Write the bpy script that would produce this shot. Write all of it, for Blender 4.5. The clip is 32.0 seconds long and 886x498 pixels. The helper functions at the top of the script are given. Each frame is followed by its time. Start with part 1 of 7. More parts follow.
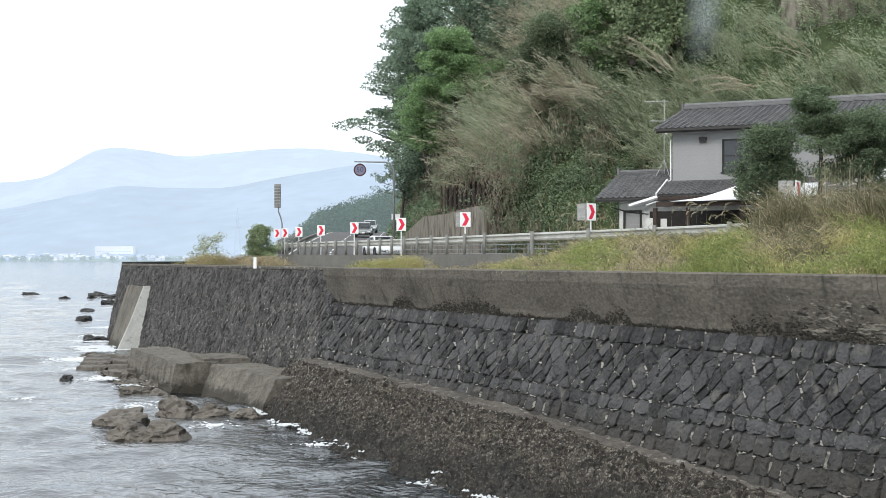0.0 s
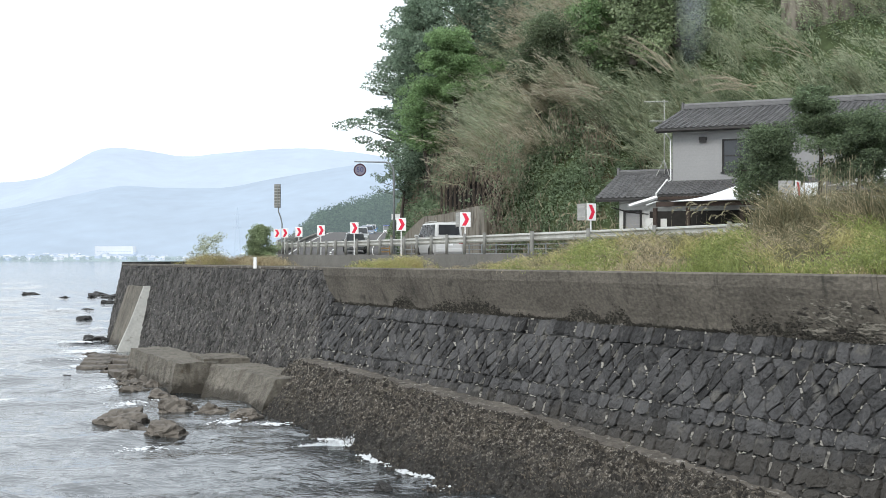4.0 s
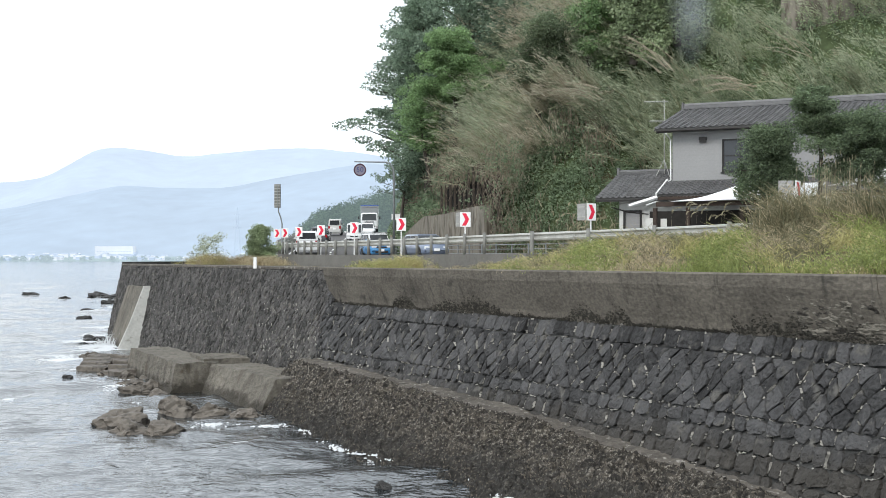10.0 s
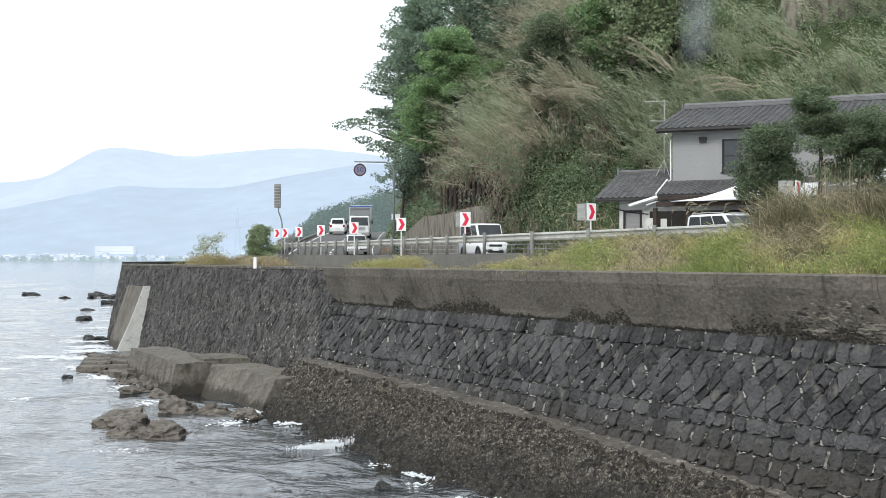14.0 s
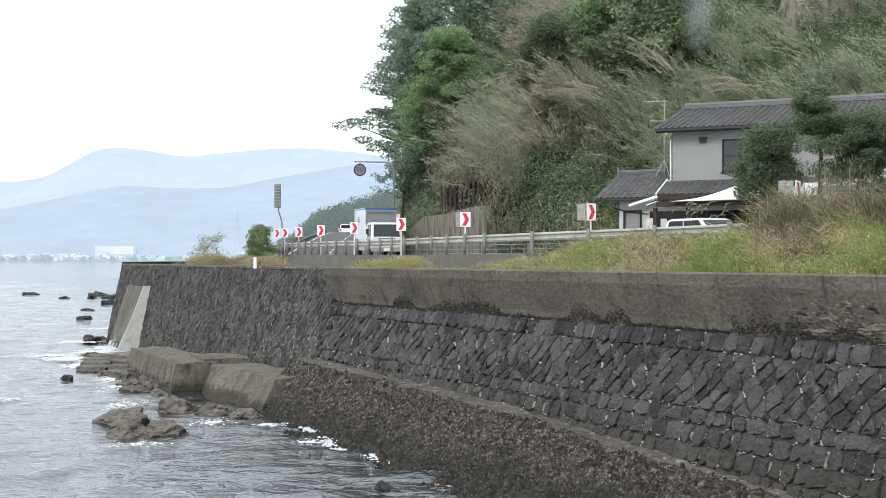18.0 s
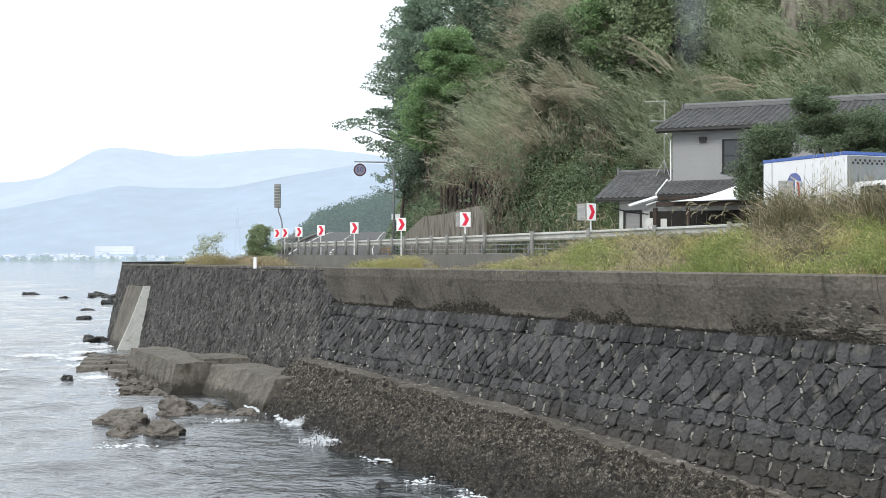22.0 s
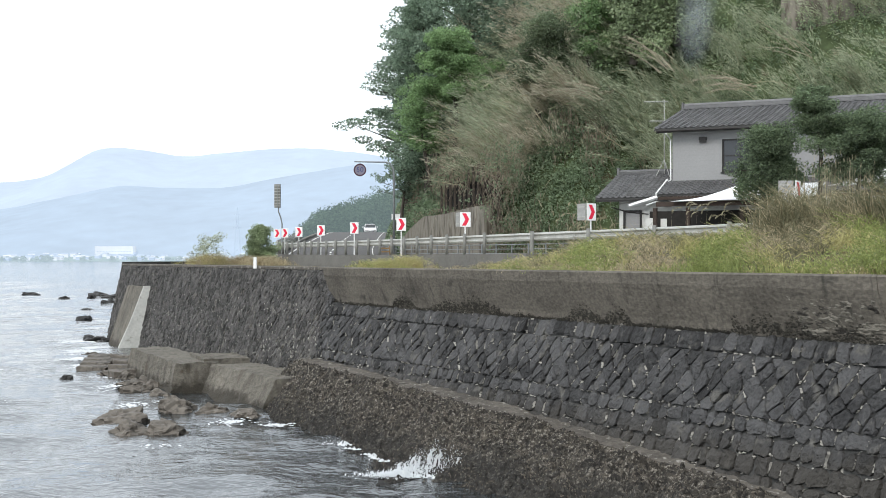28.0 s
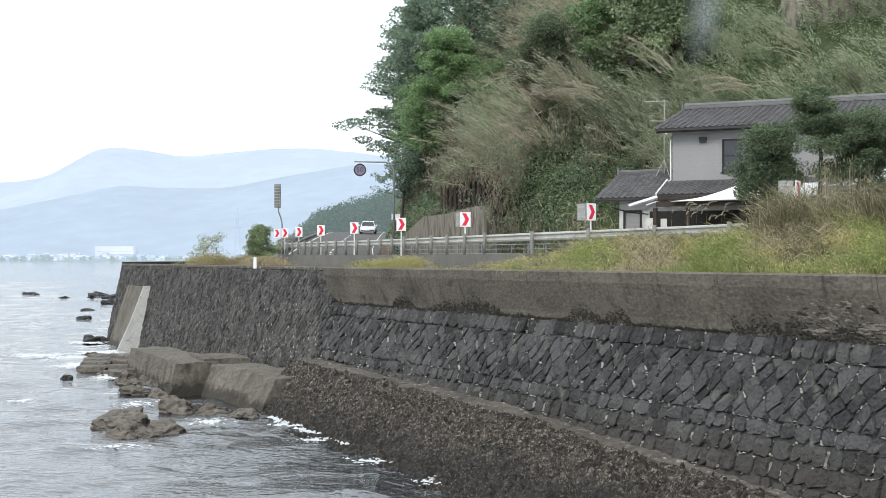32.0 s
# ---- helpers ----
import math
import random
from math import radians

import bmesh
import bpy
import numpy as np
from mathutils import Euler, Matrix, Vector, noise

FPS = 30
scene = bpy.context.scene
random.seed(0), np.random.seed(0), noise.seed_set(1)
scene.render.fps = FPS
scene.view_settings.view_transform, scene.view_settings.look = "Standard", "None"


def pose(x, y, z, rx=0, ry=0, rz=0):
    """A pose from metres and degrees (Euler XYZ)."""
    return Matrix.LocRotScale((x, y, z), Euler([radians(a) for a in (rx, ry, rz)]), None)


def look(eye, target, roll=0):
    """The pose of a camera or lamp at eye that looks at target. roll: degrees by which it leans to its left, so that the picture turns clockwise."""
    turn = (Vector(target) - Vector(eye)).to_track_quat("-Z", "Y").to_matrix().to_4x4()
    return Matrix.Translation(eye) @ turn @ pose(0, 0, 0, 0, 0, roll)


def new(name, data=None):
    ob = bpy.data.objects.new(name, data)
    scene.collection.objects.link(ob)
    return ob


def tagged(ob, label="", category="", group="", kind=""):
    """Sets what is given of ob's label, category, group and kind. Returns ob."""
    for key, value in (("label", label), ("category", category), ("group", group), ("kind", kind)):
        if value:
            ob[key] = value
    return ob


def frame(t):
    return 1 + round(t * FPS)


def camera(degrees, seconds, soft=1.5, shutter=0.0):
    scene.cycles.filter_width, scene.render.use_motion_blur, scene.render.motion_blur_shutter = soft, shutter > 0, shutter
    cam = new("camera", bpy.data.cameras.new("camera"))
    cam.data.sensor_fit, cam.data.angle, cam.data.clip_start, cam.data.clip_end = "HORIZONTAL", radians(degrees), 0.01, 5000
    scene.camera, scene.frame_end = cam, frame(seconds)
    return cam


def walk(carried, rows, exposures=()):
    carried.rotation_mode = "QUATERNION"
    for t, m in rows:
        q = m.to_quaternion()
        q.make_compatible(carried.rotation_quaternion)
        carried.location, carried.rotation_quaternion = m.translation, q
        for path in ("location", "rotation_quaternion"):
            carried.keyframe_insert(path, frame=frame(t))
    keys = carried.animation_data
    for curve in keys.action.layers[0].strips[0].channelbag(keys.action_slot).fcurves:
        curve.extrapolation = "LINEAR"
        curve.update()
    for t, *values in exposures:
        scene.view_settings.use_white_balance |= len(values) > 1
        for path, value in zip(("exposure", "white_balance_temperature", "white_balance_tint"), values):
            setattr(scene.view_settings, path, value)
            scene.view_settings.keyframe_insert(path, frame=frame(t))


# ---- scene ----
# Metres; the sea lies at z = 0, the tripod stands at the origin and looks along +y.
cam = camera(37.64, 32.0, soft=0.9)
EYE = 4.5
walk(cam, [(0.0, pose(0, 0, EYE, 90.45, 0, 0)), (32.0, pose(0, 0, EYE, 90.45, 0, 0))], exposures=[(0.0, 0.3), (32.0, 0.3)])

# ---- world and sun: a bright overcast sky ----
world = bpy.data.worlds.new("overcast_sky")
scene.world = world
world.use_nodes = True
wn, wl = world.node_tree.nodes, world.node_tree.links
wn.clear()
w_out = wn.new("ShaderNodeOutputWorld")
w_bg = wn.new("ShaderNodeBackground")
w_sky = wn.new("ShaderNodeTexSky")
w_sky.sky_type = "NISHITA"
w_sky.sun_disc = False
w_sky.sun_elevation, w_sky.sun_rotation = radians(52), radians(-60)
w_sky.dust_density = 4.0
w_low = wn.new("ShaderNodeMixRGB")
w_low.inputs[0].default_value = 0.88
w_low.inputs[2].default_value = (11.4, 12.3, 13.1, 1)
wl.new(w_sky.outputs[0], w_low.inputs[1])
wl.new(w_low.outputs[0], w_bg.inputs[0])
w_bg.inputs[1].default_value = 0.1
wl.new(w_bg.outputs[0], w_out.inputs[0])

sun = new("sun", bpy.data.lights.new("sun", "SUN"))
sun.data.energy, sun.data.angle, sun.data.color = 1.5, radians(25), (1.0, 0.97, 0.92)
sun.matrix_world = look((-45, -80, 85), (0, 30, 0))


# ---- materials ----
def surface(name, rgb, rough=0.8, spread=0.25, grain=8.0, stain=0.6, bump=0.3, bump_size=None, metal=0.0,
            second=None, second_at=0.55, island=0.0, piece=0.0, spec=0.4, trans=0.0, stretch=(1, 1, 1), bump_depth=0.03):
    """A surface with grain and stains at two scales; second is the colour of its stains."""
    m = bpy.data.materials.new(name)
    m.use_nodes = True
    n, l = m.node_tree.nodes, m.node_tree.links
    b = n["Principled BSDF"]
    b.inputs["Roughness"].default_value = rough
    b.inputs["Metallic"].default_value = metal
    b.inputs["Specular IOR Level"].default_value = spec
    co = n.new("ShaderNodeTexCoord")
    mp = n.new("ShaderNodeMapping")
    mp.inputs["Scale"].default_value = stretch
    l.new(co.outputs["Object"], mp.inputs[0])
    fine = n.new("ShaderNodeTexNoise")
    fine.inputs["Scale"].default_value, fine.inputs["Detail"].default_value = grain, 6
    big = n.new("ShaderNodeTexNoise")
    big.inputs["Scale"].default_value, big.inputs["Detail"].default_value = stain, 5
    for t in (fine, big):
        l.new(mp.outputs[0], t.inputs["Vector"])
    add = n.new("ShaderNodeMath")
    add.operation = "ADD"
    l.new(fine.outputs["Fac"], add.inputs[0])
    l.new(big.outputs["Fac"], add.inputs[1])
    val = add.outputs[0]
    if island or piece:
        src = n.new("ShaderNodeNewGeometry").outputs["Random Per Island"] if island else n.new("ShaderNodeObjectInfo").outputs["Random"]
        mul = n.new("ShaderNodeMath")
        mul.operation = "MULTIPLY_ADD"
        l.new(src, mul.inputs[0])
        mul.inputs[1].default_value = island or piece
        l.new(val, mul.inputs[2])
        sub = n.new("ShaderNodeMath")
        sub.operation = "SUBTRACT"
        l.new(mul.outputs[0], sub.inputs[0])
        sub.inputs[1].default_value = (island or piece) / 2
        val = sub.outputs[0]
    rng = n.new("ShaderNodeMapRange")
    rng.inputs[1].default_value, rng.inputs[2].default_value = 0.6, 1.4
    rng.inputs[3].default_value, rng.inputs[4].default_value = 1 - spread, 1 + spread
    l.new(val, rng.inputs[0])
    shade = n.new("ShaderNodeMixRGB")
    shade.blend_type = "MULTIPLY"
    shade.inputs[0].default_value = 1.0
    shade.inputs[1].default_value = (*rgb, 1)
    l.new(rng.outputs[0], shade.inputs[2])
    col = shade.outputs[0]
    if second:
        ramp = n.new("ShaderNodeValToRGB")
        ramp.color_ramp.elements[0].position, ramp.color_ramp.elements[1].position = second_at, second_at + 0.12
        spots = n.new("ShaderNodeTexNoise")
        spots.inputs["Scale"].default_value, spots.inputs["Detail"].default_value = stain * 2.7, 8
        l.new(mp.outputs[0], spots.inputs["Vector"])
        l.new(spots.outputs["Fac"], ramp.inputs[0])
        mix = n.new("ShaderNodeMixRGB")
        mix.inputs[2].default_value = (*second, 1)
        l.new(ramp.outputs[0], mix.inputs[0])
        l.new(col, mix.inputs[1])
        col = mix.outputs[0]
    l.new(col, b.inputs["Base Color"])
    if trans:
        b.inputs["Transmission Weight"].default_value = trans
    if bump:
        bp = n.new("ShaderNodeBump")
        bp.inputs["Strength"].default_value = bump
        bp.inputs["Distance"].default_value = bump_depth
        bt = n.new("ShaderNodeTexNoise")
        bt.inputs["Scale"].default_value, bt.inputs["Detail"].default_value = bump_size or grain, 8
        l.new(mp.outputs[0], bt.inputs["Vector"])
        l.new(bt.outputs["Fac"], bp.inputs["Height"])
        l.new(bp.outputs[0], b.inputs["Normal"])
    return m


def overlay(m, rgb, stretch, size, at, soft=0.1, amount=0.8, tide=None):
    """Lays a stain over a surface: noise drawn out along an axis, or all below a ragged tide line."""
    n, l = m.node_tree.nodes, m.node_tree.links
    b = n["Principled BSDF"]
    old = b.inputs["Base Color"].links[0].from_socket
    co = n.new("ShaderNodeTexCoord")
    mp = n.new("ShaderNodeMapping")
    mp.inputs["Scale"].default_value = stretch
    l.new(co.outputs["Object"], mp.inputs[0])
    t = n.new("ShaderNodeTexNoise")
    t.inputs["Scale"].default_value, t.inputs["Detail"].default_value = size, 8
    t.inputs["Roughness"].default_value = 0.65
    l.new(mp.outputs[0], t.inputs["Vector"])
    val = t.outputs["Fac"]
    if tide is not None:
        sep = n.new("ShaderNodeSeparateXYZ")
        l.new(co.outputs["Object"], sep.inputs[0])
        k = n.new("ShaderNodeMath")
        k.operation = "SUBTRACT"
        k.inputs[0].default_value = tide
        l.new(sep.outputs[2], k.inputs[1])
        j = n.new("ShaderNodeMath")
        l.new(k.outputs[0], j.inputs[0]), l.new(val, j.inputs[1])
        val = j.outputs[0]
    rng = n.new("ShaderNodeMapRange")
    rng.inputs[1].default_value, rng.inputs[2].default_value, rng.inputs[4].default_value = at, at + soft, amount
    l.new(val, rng.inputs[0])
    mix = n.new("ShaderNodeMixRGB")
    mix.inputs[2].default_value = (*rgb, 1)
    l.new(rng.outputs[0], mix.inputs[0]), l.new(old, mix.inputs[1])
    l.new(mix.outputs[0], b.inputs["Base Color"])
    return m


def leaf_material(name, dark, light, rough=0.55):
    """Foliage: every leaf takes its own shade between two greens."""
    m = bpy.data.materials.new(name)
    m.use_nodes = True
    n, l = m.node_tree.nodes, m.node_tree.links
    b = n["Principled BSDF"]
    b.inputs["Roughness"].default_value = rough
    b.inputs["Specular IOR Level"].default_value = 0.3
    geo = n.new("ShaderNodeNewGeometry")
    co = n.new("ShaderNodeTexCoord")
    big = n.new("ShaderNodeTexNoise")
    big.inputs["Scale"].default_value, big.inputs["Detail"].default_value = 0.35, 4
    l.new(co.outputs["Object"], big.inputs["Vector"])
    mad = n.new("ShaderNodeMath")
    mad.operation = "MULTIPLY_ADD"
    l.new(geo.outputs["Random Per Island"], mad.inputs[0])
    mad.inputs[1].default_value = 0.7
    l.new(big.outputs["Fac"], mad.inputs[2])
    rng = n.new("ShaderNodeMapRange")
    rng.inputs[1].default_value, rng.inputs[2].default_value = 0.4, 1.25
    l.new(mad.outputs[0], rng.inputs[0])
    mix = n.new("ShaderNodeMixRGB")
    mix.inputs[1].default_value, mix.inputs[2].default_value = (*dark, 1), (*light, 1)
    l.new(rng.outputs[0], mix.inputs[0])
    l.new(mix.outputs[0], b.inputs["Base Color"])
    tl = n.new("ShaderNodeBsdfTranslucent")
    l.new(mix.outputs[0], tl.inputs[0])
    ms = n.new("ShaderNodeMixShader")
    ms.inputs[0].default_value = 0.45
    l.new(b.outputs[0], ms.inputs[1])
    l.new(tl.outputs[0], ms.inputs[2])
    l.new(ms.outputs[0], n["Material Output"].inputs[0])
    return m


def water_material(name):
    m = bpy.data.materials.new(name)
    m.use_nodes = True
    n, l = m.node_tree.nodes, m.node_tree.links
    b = n["Principled BSDF"]
    b.inputs["Base Color"].default_value = (0.02, 0.025, 0.028, 1)
    b.inputs["Roughness"].default_value = 0.06
    b.inputs["IOR"].default_value = 2.2
    co = n.new("ShaderNodeTexCoord")
    mp = n.new("ShaderNodeMapping")
    mp.inputs["Scale"].default_value = (0.75, 1.05, 1.0)
    l.new(co.outputs["Object"], mp.inputs[0])
    heights = []
    for size, weight in ((0.25, 0.5), (0.8, 0.6), (1.9, 0.9), (4.2, 0.75), (9.0, 0.3)):
        t = n.new("ShaderNodeTexNoise")
        t.inputs["Scale"].default_value, t.inputs["Detail"].default_value = size, 3
        l.new(mp.outputs[0], t.inputs["Vector"])
        k = n.new("ShaderNodeMath")
        k.operation = "MULTIPLY"
        k.inputs[1].default_value = weight
        l.new(t.outputs["Fac"], k.inputs[0])
        heights.append(k.outputs[0])
    s1 = n.new("ShaderNodeMath")
    l.new(heights[0], s1.inputs[0]), l.new(heights[1], s1.inputs[1])
    for extra in heights[2:]:
        s2 = n.new("ShaderNodeMath")
        l.new(s1.outputs[0], s2.inputs[0]), l.new(extra, s2.inputs[1])
        s1 = s2
    bp = n.new("ShaderNodeBump")
    bp.inputs["Strength"].default_value, bp.inputs["Distance"].default_value = 0.85, 0.062
    l.new(s2.outputs[0], bp.inputs["Height"])
    l.new(bp.outputs[0], b.inputs["Normal"])
    # broken foam on the highest crests
    sep = n.new("ShaderNodeSeparateXYZ")
    l.new(co.outputs["Object"], sep.inputs[0])
    fleck = n.new("ShaderNodeTexNoise")
    fleck.inputs["Scale"].default_value, fleck.inputs["Detail"].default_value = 1.3, 7
    l.new(co.outputs["Object"], fleck.inputs["Vector"])
    crest = n.new("ShaderNodeMath")
    crest.operation = "MULTIPLY_ADD"
    l.new(fleck.outputs["Fac"], crest.inputs[0])
    crest.inputs[1].default_value = 0.5
    l.new(sep.outputs[2], crest.inputs[2])
    cover = n.new("ShaderNodeMapRange")
    cover.inputs[1].default_value, cover.inputs[2].default_value, cover.inputs[4].default_value = 0.45, 0.52, 0.8
    l.new(crest.outputs[0], cover.inputs[0])
    white = n.new("ShaderNodeBsdfDiffuse")
    white.inputs[0].default_value = (0.8, 0.83, 0.85, 1)
    both = n.new("ShaderNodeMixShader")
    l.new(cover.outputs[0], both.inputs[0]), l.new(b.outputs[0], both.inputs[1]), l.new(white.outputs[0], both.inputs[2])
    l.new(both.outputs[0], n["Material Output"].inputs[0])
    return m


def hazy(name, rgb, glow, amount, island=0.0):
    """Distant land: its own colour, with the haze of the air painted on as emission."""
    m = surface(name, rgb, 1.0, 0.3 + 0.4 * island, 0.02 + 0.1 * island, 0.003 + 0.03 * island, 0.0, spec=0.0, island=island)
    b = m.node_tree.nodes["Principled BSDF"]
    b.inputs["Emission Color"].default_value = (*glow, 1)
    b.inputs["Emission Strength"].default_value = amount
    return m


def glass(name, rgb=(0.02, 0.025, 0.03), rough=0.05):
    m = surface(name, rgb, rough, 0.1, 2, 0.5, 0.0, spec=0.6)
    return m


M_STONE = surface("basalt_stone", (0.051, 0.0505, 0.051), 0.75, 0.6, 14, 1.2, 0.9, 9, piece=0.8, second=(0.115, 0.11, 0.1), second_at=0.58, bump_depth=0.12)
M_STONE_FAR = surface("basalt_stone_joined", (0.053, 0.0525, 0.053), 0.8, 0.6, 14, 1.2, 0.9, 9, island=0.8, second=(0.115, 0.11, 0.1), second_at=0.58, bump_depth=0.12)
for _m in (M_STONE, M_STONE_FAR):
    overlay(_m, (0.046, 0.041, 0.034), (1, 1, 1), 3.0, 0.4, 0.5, 0.7, tide=1.45)
M_STONE_OLD = surface("old_wall_stone", (0.066, 0.063, 0.06), 0.8, 0.6, 14, 1.2, 0.9, 9, island=0.7, second=(0.14, 0.13, 0.115), second_at=0.57, bump_depth=0.09)
M_MORTAR = surface("old_mortar", (0.05, 0.05, 0.048), 0.95, 0.5, 20, 2.0, 0.5, second=(0.42, 0.4, 0.36), second_at=0.64)
M_PARAPET = surface("weathered_parapet_concrete", (0.122, 0.109, 0.09), 0.9, 0.6, 14, 0.7, 0.7, 7, second=(0.05, 0.047, 0.04), second_at=0.62, stretch=(0.8, 0.8, 1.3), bump_depth=0.05)
overlay(M_PARAPET, (0.04, 0.038, 0.032), (1.0, 1.0, 0.12), 3.5, 0.56, 0.12, 0.75)
overlay(M_PARAPET, (0.19, 0.165, 0.135), (0.8, 0.8, 1.6), 6.0, 0.58, 0.1, 0.35)
M_CONC_BROWN = surface("stained_concrete", (0.135, 0.123, 0.102), 0.9, 0.5, 8, 0.8, 0.9, 14, second=(0.09, 0.075, 0.055), second_at=0.58, bump_depth=0.06)
overlay(M_CONC_BROWN, (0.055, 0.047, 0.035), (1.0, 1.0, 0.3), 2.2, 0.54, 0.1, 0.6)
overlay(M_CONC_BROWN, (0.24, 0.225, 0.19), (1.3, 1.3, 0.5), 2.9, 0.6, 0.1, 0.4)
overlay(M_CONC_BROWN, (0.035, 0.03, 0.022), (1, 1, 1), 2.5, 0.45, 0.2, 0.85, tide=0.35)
M_CONC_WHITE = surface("pale_concrete", (0.5, 0.5, 0.47), 0.85, 0.18, 8, 1.0, 0.3, 20, second=(0.28, 0.27, 0.24), second_at=0.62)
M_CONC_GREY = surface("grey_concrete", (0.15, 0.145, 0.134), 0.9, 0.25, 8, 0.8, 0.3, 25, second=(0.13, 0.125, 0.11), second_at=0.6)
M_RETAIN = surface("streaked_retaining_concrete", (0.2, 0.182, 0.15), 0.9, 0.35, 8, 1.2, 0.5, 25, second=(0.085, 0.072, 0.055), second_at=0.52, stretch=(1.0, 1.0, 0.2))
overlay(M_RETAIN, (0.055, 0.05, 0.04), (1.6, 1.6, 0.25), 1.6, 0.54, 0.12, 0.7)
M_BARNACLE = surface("barnacled_rubble", (0.061, 0.053, 0.043), 0.9, 0.8, 22, 1.6, 1.0, 16, second=(0.115, 0.1, 0.08), second_at=0.55, bump_depth=0.1)
overlay(M_BARNACLE, (0.3, 0.275, 0.235), (1, 1, 1), 15.0, 0.53, 0.07, 0.85)
overlay(M_BARNACLE, (0.014, 0.012, 0.01), (1, 1, 1), 9.0, 0.49, 0.07, 0.9)
overlay(M_BARNACLE, (0.022, 0.02, 0.017), (1, 1, 1), 2.6, 0.53, 0.12, 0.65)
overlay(M_BARNACLE, (0.085, 0.072, 0.05), (1, 1, 1), 1.1, 0.55, 0.15, 0.45)
overlay(M_BARNACLE, (0.024, 0.023, 0.021), (1, 1, 1), 2.4, 0.4, 0.4, 0.72, tide=0.6)
M_LEDGE = surface("rough_ledge_concrete", (0.106, 0.094, 0.08), 0.9, 0.5, 10, 1.2, 1.0, 12, second=(0.06, 0.055, 0.046), second_at=0.56, bump_depth=0.06)
overlay(M_LEDGE, (0.36, 0.345, 0.31), (1, 1, 1), 6.0, 0.57, 0.06, 0.75)
M_ROCK = surface("shore_rock", (0.128, 0.112, 0.094), 0.7, 0.45, 6, 1.2, 0.9, 8, second=(0.045, 0.038, 0.03), second_at=0.52)
M_WETROCK = surface("wet_dark_rock", (0.03, 0.029, 0.028), 0.6, 0.4, 6, 1.0, 0.8, 8)
M_ASPHALT = surface("asphalt", (0.098, 0.094, 0.093), 0.9, 0.2, 30, 0.4, 0.2, 60)
M_PAINT_LINE = surface("road_paint", (0.7, 0.7, 0.68), 0.7, 0.15, 10, 1, 0.1)
M_SOIL = surface("grassy_soil", (0.1, 0.09, 0.05), 1.0, 0.6, 6, 0.5, 0.8, second=(0.19, 0.15, 0.085), second_at=0.5)
M_HILL = surface("hill_earth", (0.075, 0.1, 0.045), 1.0, 0.5, 3, 0.3, 0.8, second=(0.1, 0.09, 0.05), second_at=0.6)
M_SEABED = surface("seabed", (0.08, 0.08, 0.07), 1.0, 0.3, 1, 0.1, 0.0)
M_WATER = water_material("sea_water")
M_LACE = surface("foam_lace", (0.85, 0.88, 0.9), 0.6, 0.08, 12, 2, 0.0, spec=0.3)
_n, _l = M_LACE.node_tree.nodes, M_LACE.node_tree.links
_mix, _tr = _n.new("ShaderNodeMixShader"), _n.new("ShaderNodeBsdfTransparent")
_mix.inputs[0].default_value = 0.6
_l.new(_tr.outputs[0], _mix.inputs[1]), _l.new(_n["Principled BSDF"].outputs[0], _mix.inputs[2]), _l.new(_mix.outputs[0], _n["Material Output"].inputs[0])
M_GALV = surface("weathered_galvanised_steel", (0.42, 0.42, 0.395), 0.55, 0.25, 12, 1.5, 0.1, metal=0.25, second=(0.24, 0.2, 0.15), second_at=0.66)
M_POST = surface("weathered_grey_post", (0.2, 0.2, 0.185), 0.7, 0.25, 10, 1.5, 0.1, second=(0.15, 0.14, 0.12), second_at=0.63)
M_WHITE_PAINT = surface("white_paint", (0.75, 0.75, 0.74), 0.5, 0.1, 10, 1, 0.0)
M_SIGN_WHITE = surface("sign_white", (0.82, 0.82, 0.82), 0.35, 0.04, 6, 1, 0.0)
M_SIGN_RED = surface("sign_red", (0.72, 0.02, 0.06), 0.35, 0.05, 6, 1, 0.0)
# speed sign against the light: its shade is put into these two colours
M_BACKLIT_RED = surface("backlit_sign_red", (0.05, 0.014, 0.026), 0.5, 0.1, 6, 1, 0.0)
M_BACKLIT_WHITE = surface("backlit_sign_white", (0.19, 0.18, 0.225), 0.5, 0.08, 6, 1, 0.0)
M_SIGN_BLUE = surface("sign_blue", (0.03, 0.04, 0.16), 0.4, 0.05, 6, 1, 0.0)
M_SIGN_BACK = surface("sign_back_grey", (0.34, 0.34, 0.33), 0.6, 0.2, 8, 2, 0.0, metal=0.2)
M_TILE = surface("grey_kawara_tile", (0.125, 0.124, 0.125), 0.55, 0.4, 12, 1.2, 0.2, piece=0.35)
M_TILE_BED = surface("roof_bed", (0.09, 0.088, 0.085), 0.7, 0.3, 12, 1.2, 0.2)
M_PLASTER = surface("grey_house_siding", (0.3, 0.3, 0.3), 0.85, 0.1, 12, 0.5, 0.1)
M_PLASTER2 = surface("white_house_wall", (0.62, 0.62, 0.59), 0.85, 0.08, 12, 0.5, 0.1)
M_WOOD_DARK = surface("dark_wood", (0.05, 0.035, 0.027), 0.8, 0.4, 10, 1, 0.3)
M_BARRIER = surface("brown_barrier_timber", (0.24, 0.15, 0.07), 0.8, 0.3, 10, 1, 0.2)
M_FRAME_DARK = surface("dark_bronze_frame", (0.015, 0.013, 0.012), 0.4, 0.2, 10, 1, 0.0)
M_SIDING_JOINT = surface("siding_joint", (0.29, 0.29, 0.29), 0.9, 0.1, 10, 1, 0.0)
M_PANE = glass("window_pane", (0.035, 0.04, 0.046), 0.06)
M_CANVAS = surface("white_canvas", (0.86, 0.87, 0.88), 0.7, 0.05, 5, 0.6, 0.1)
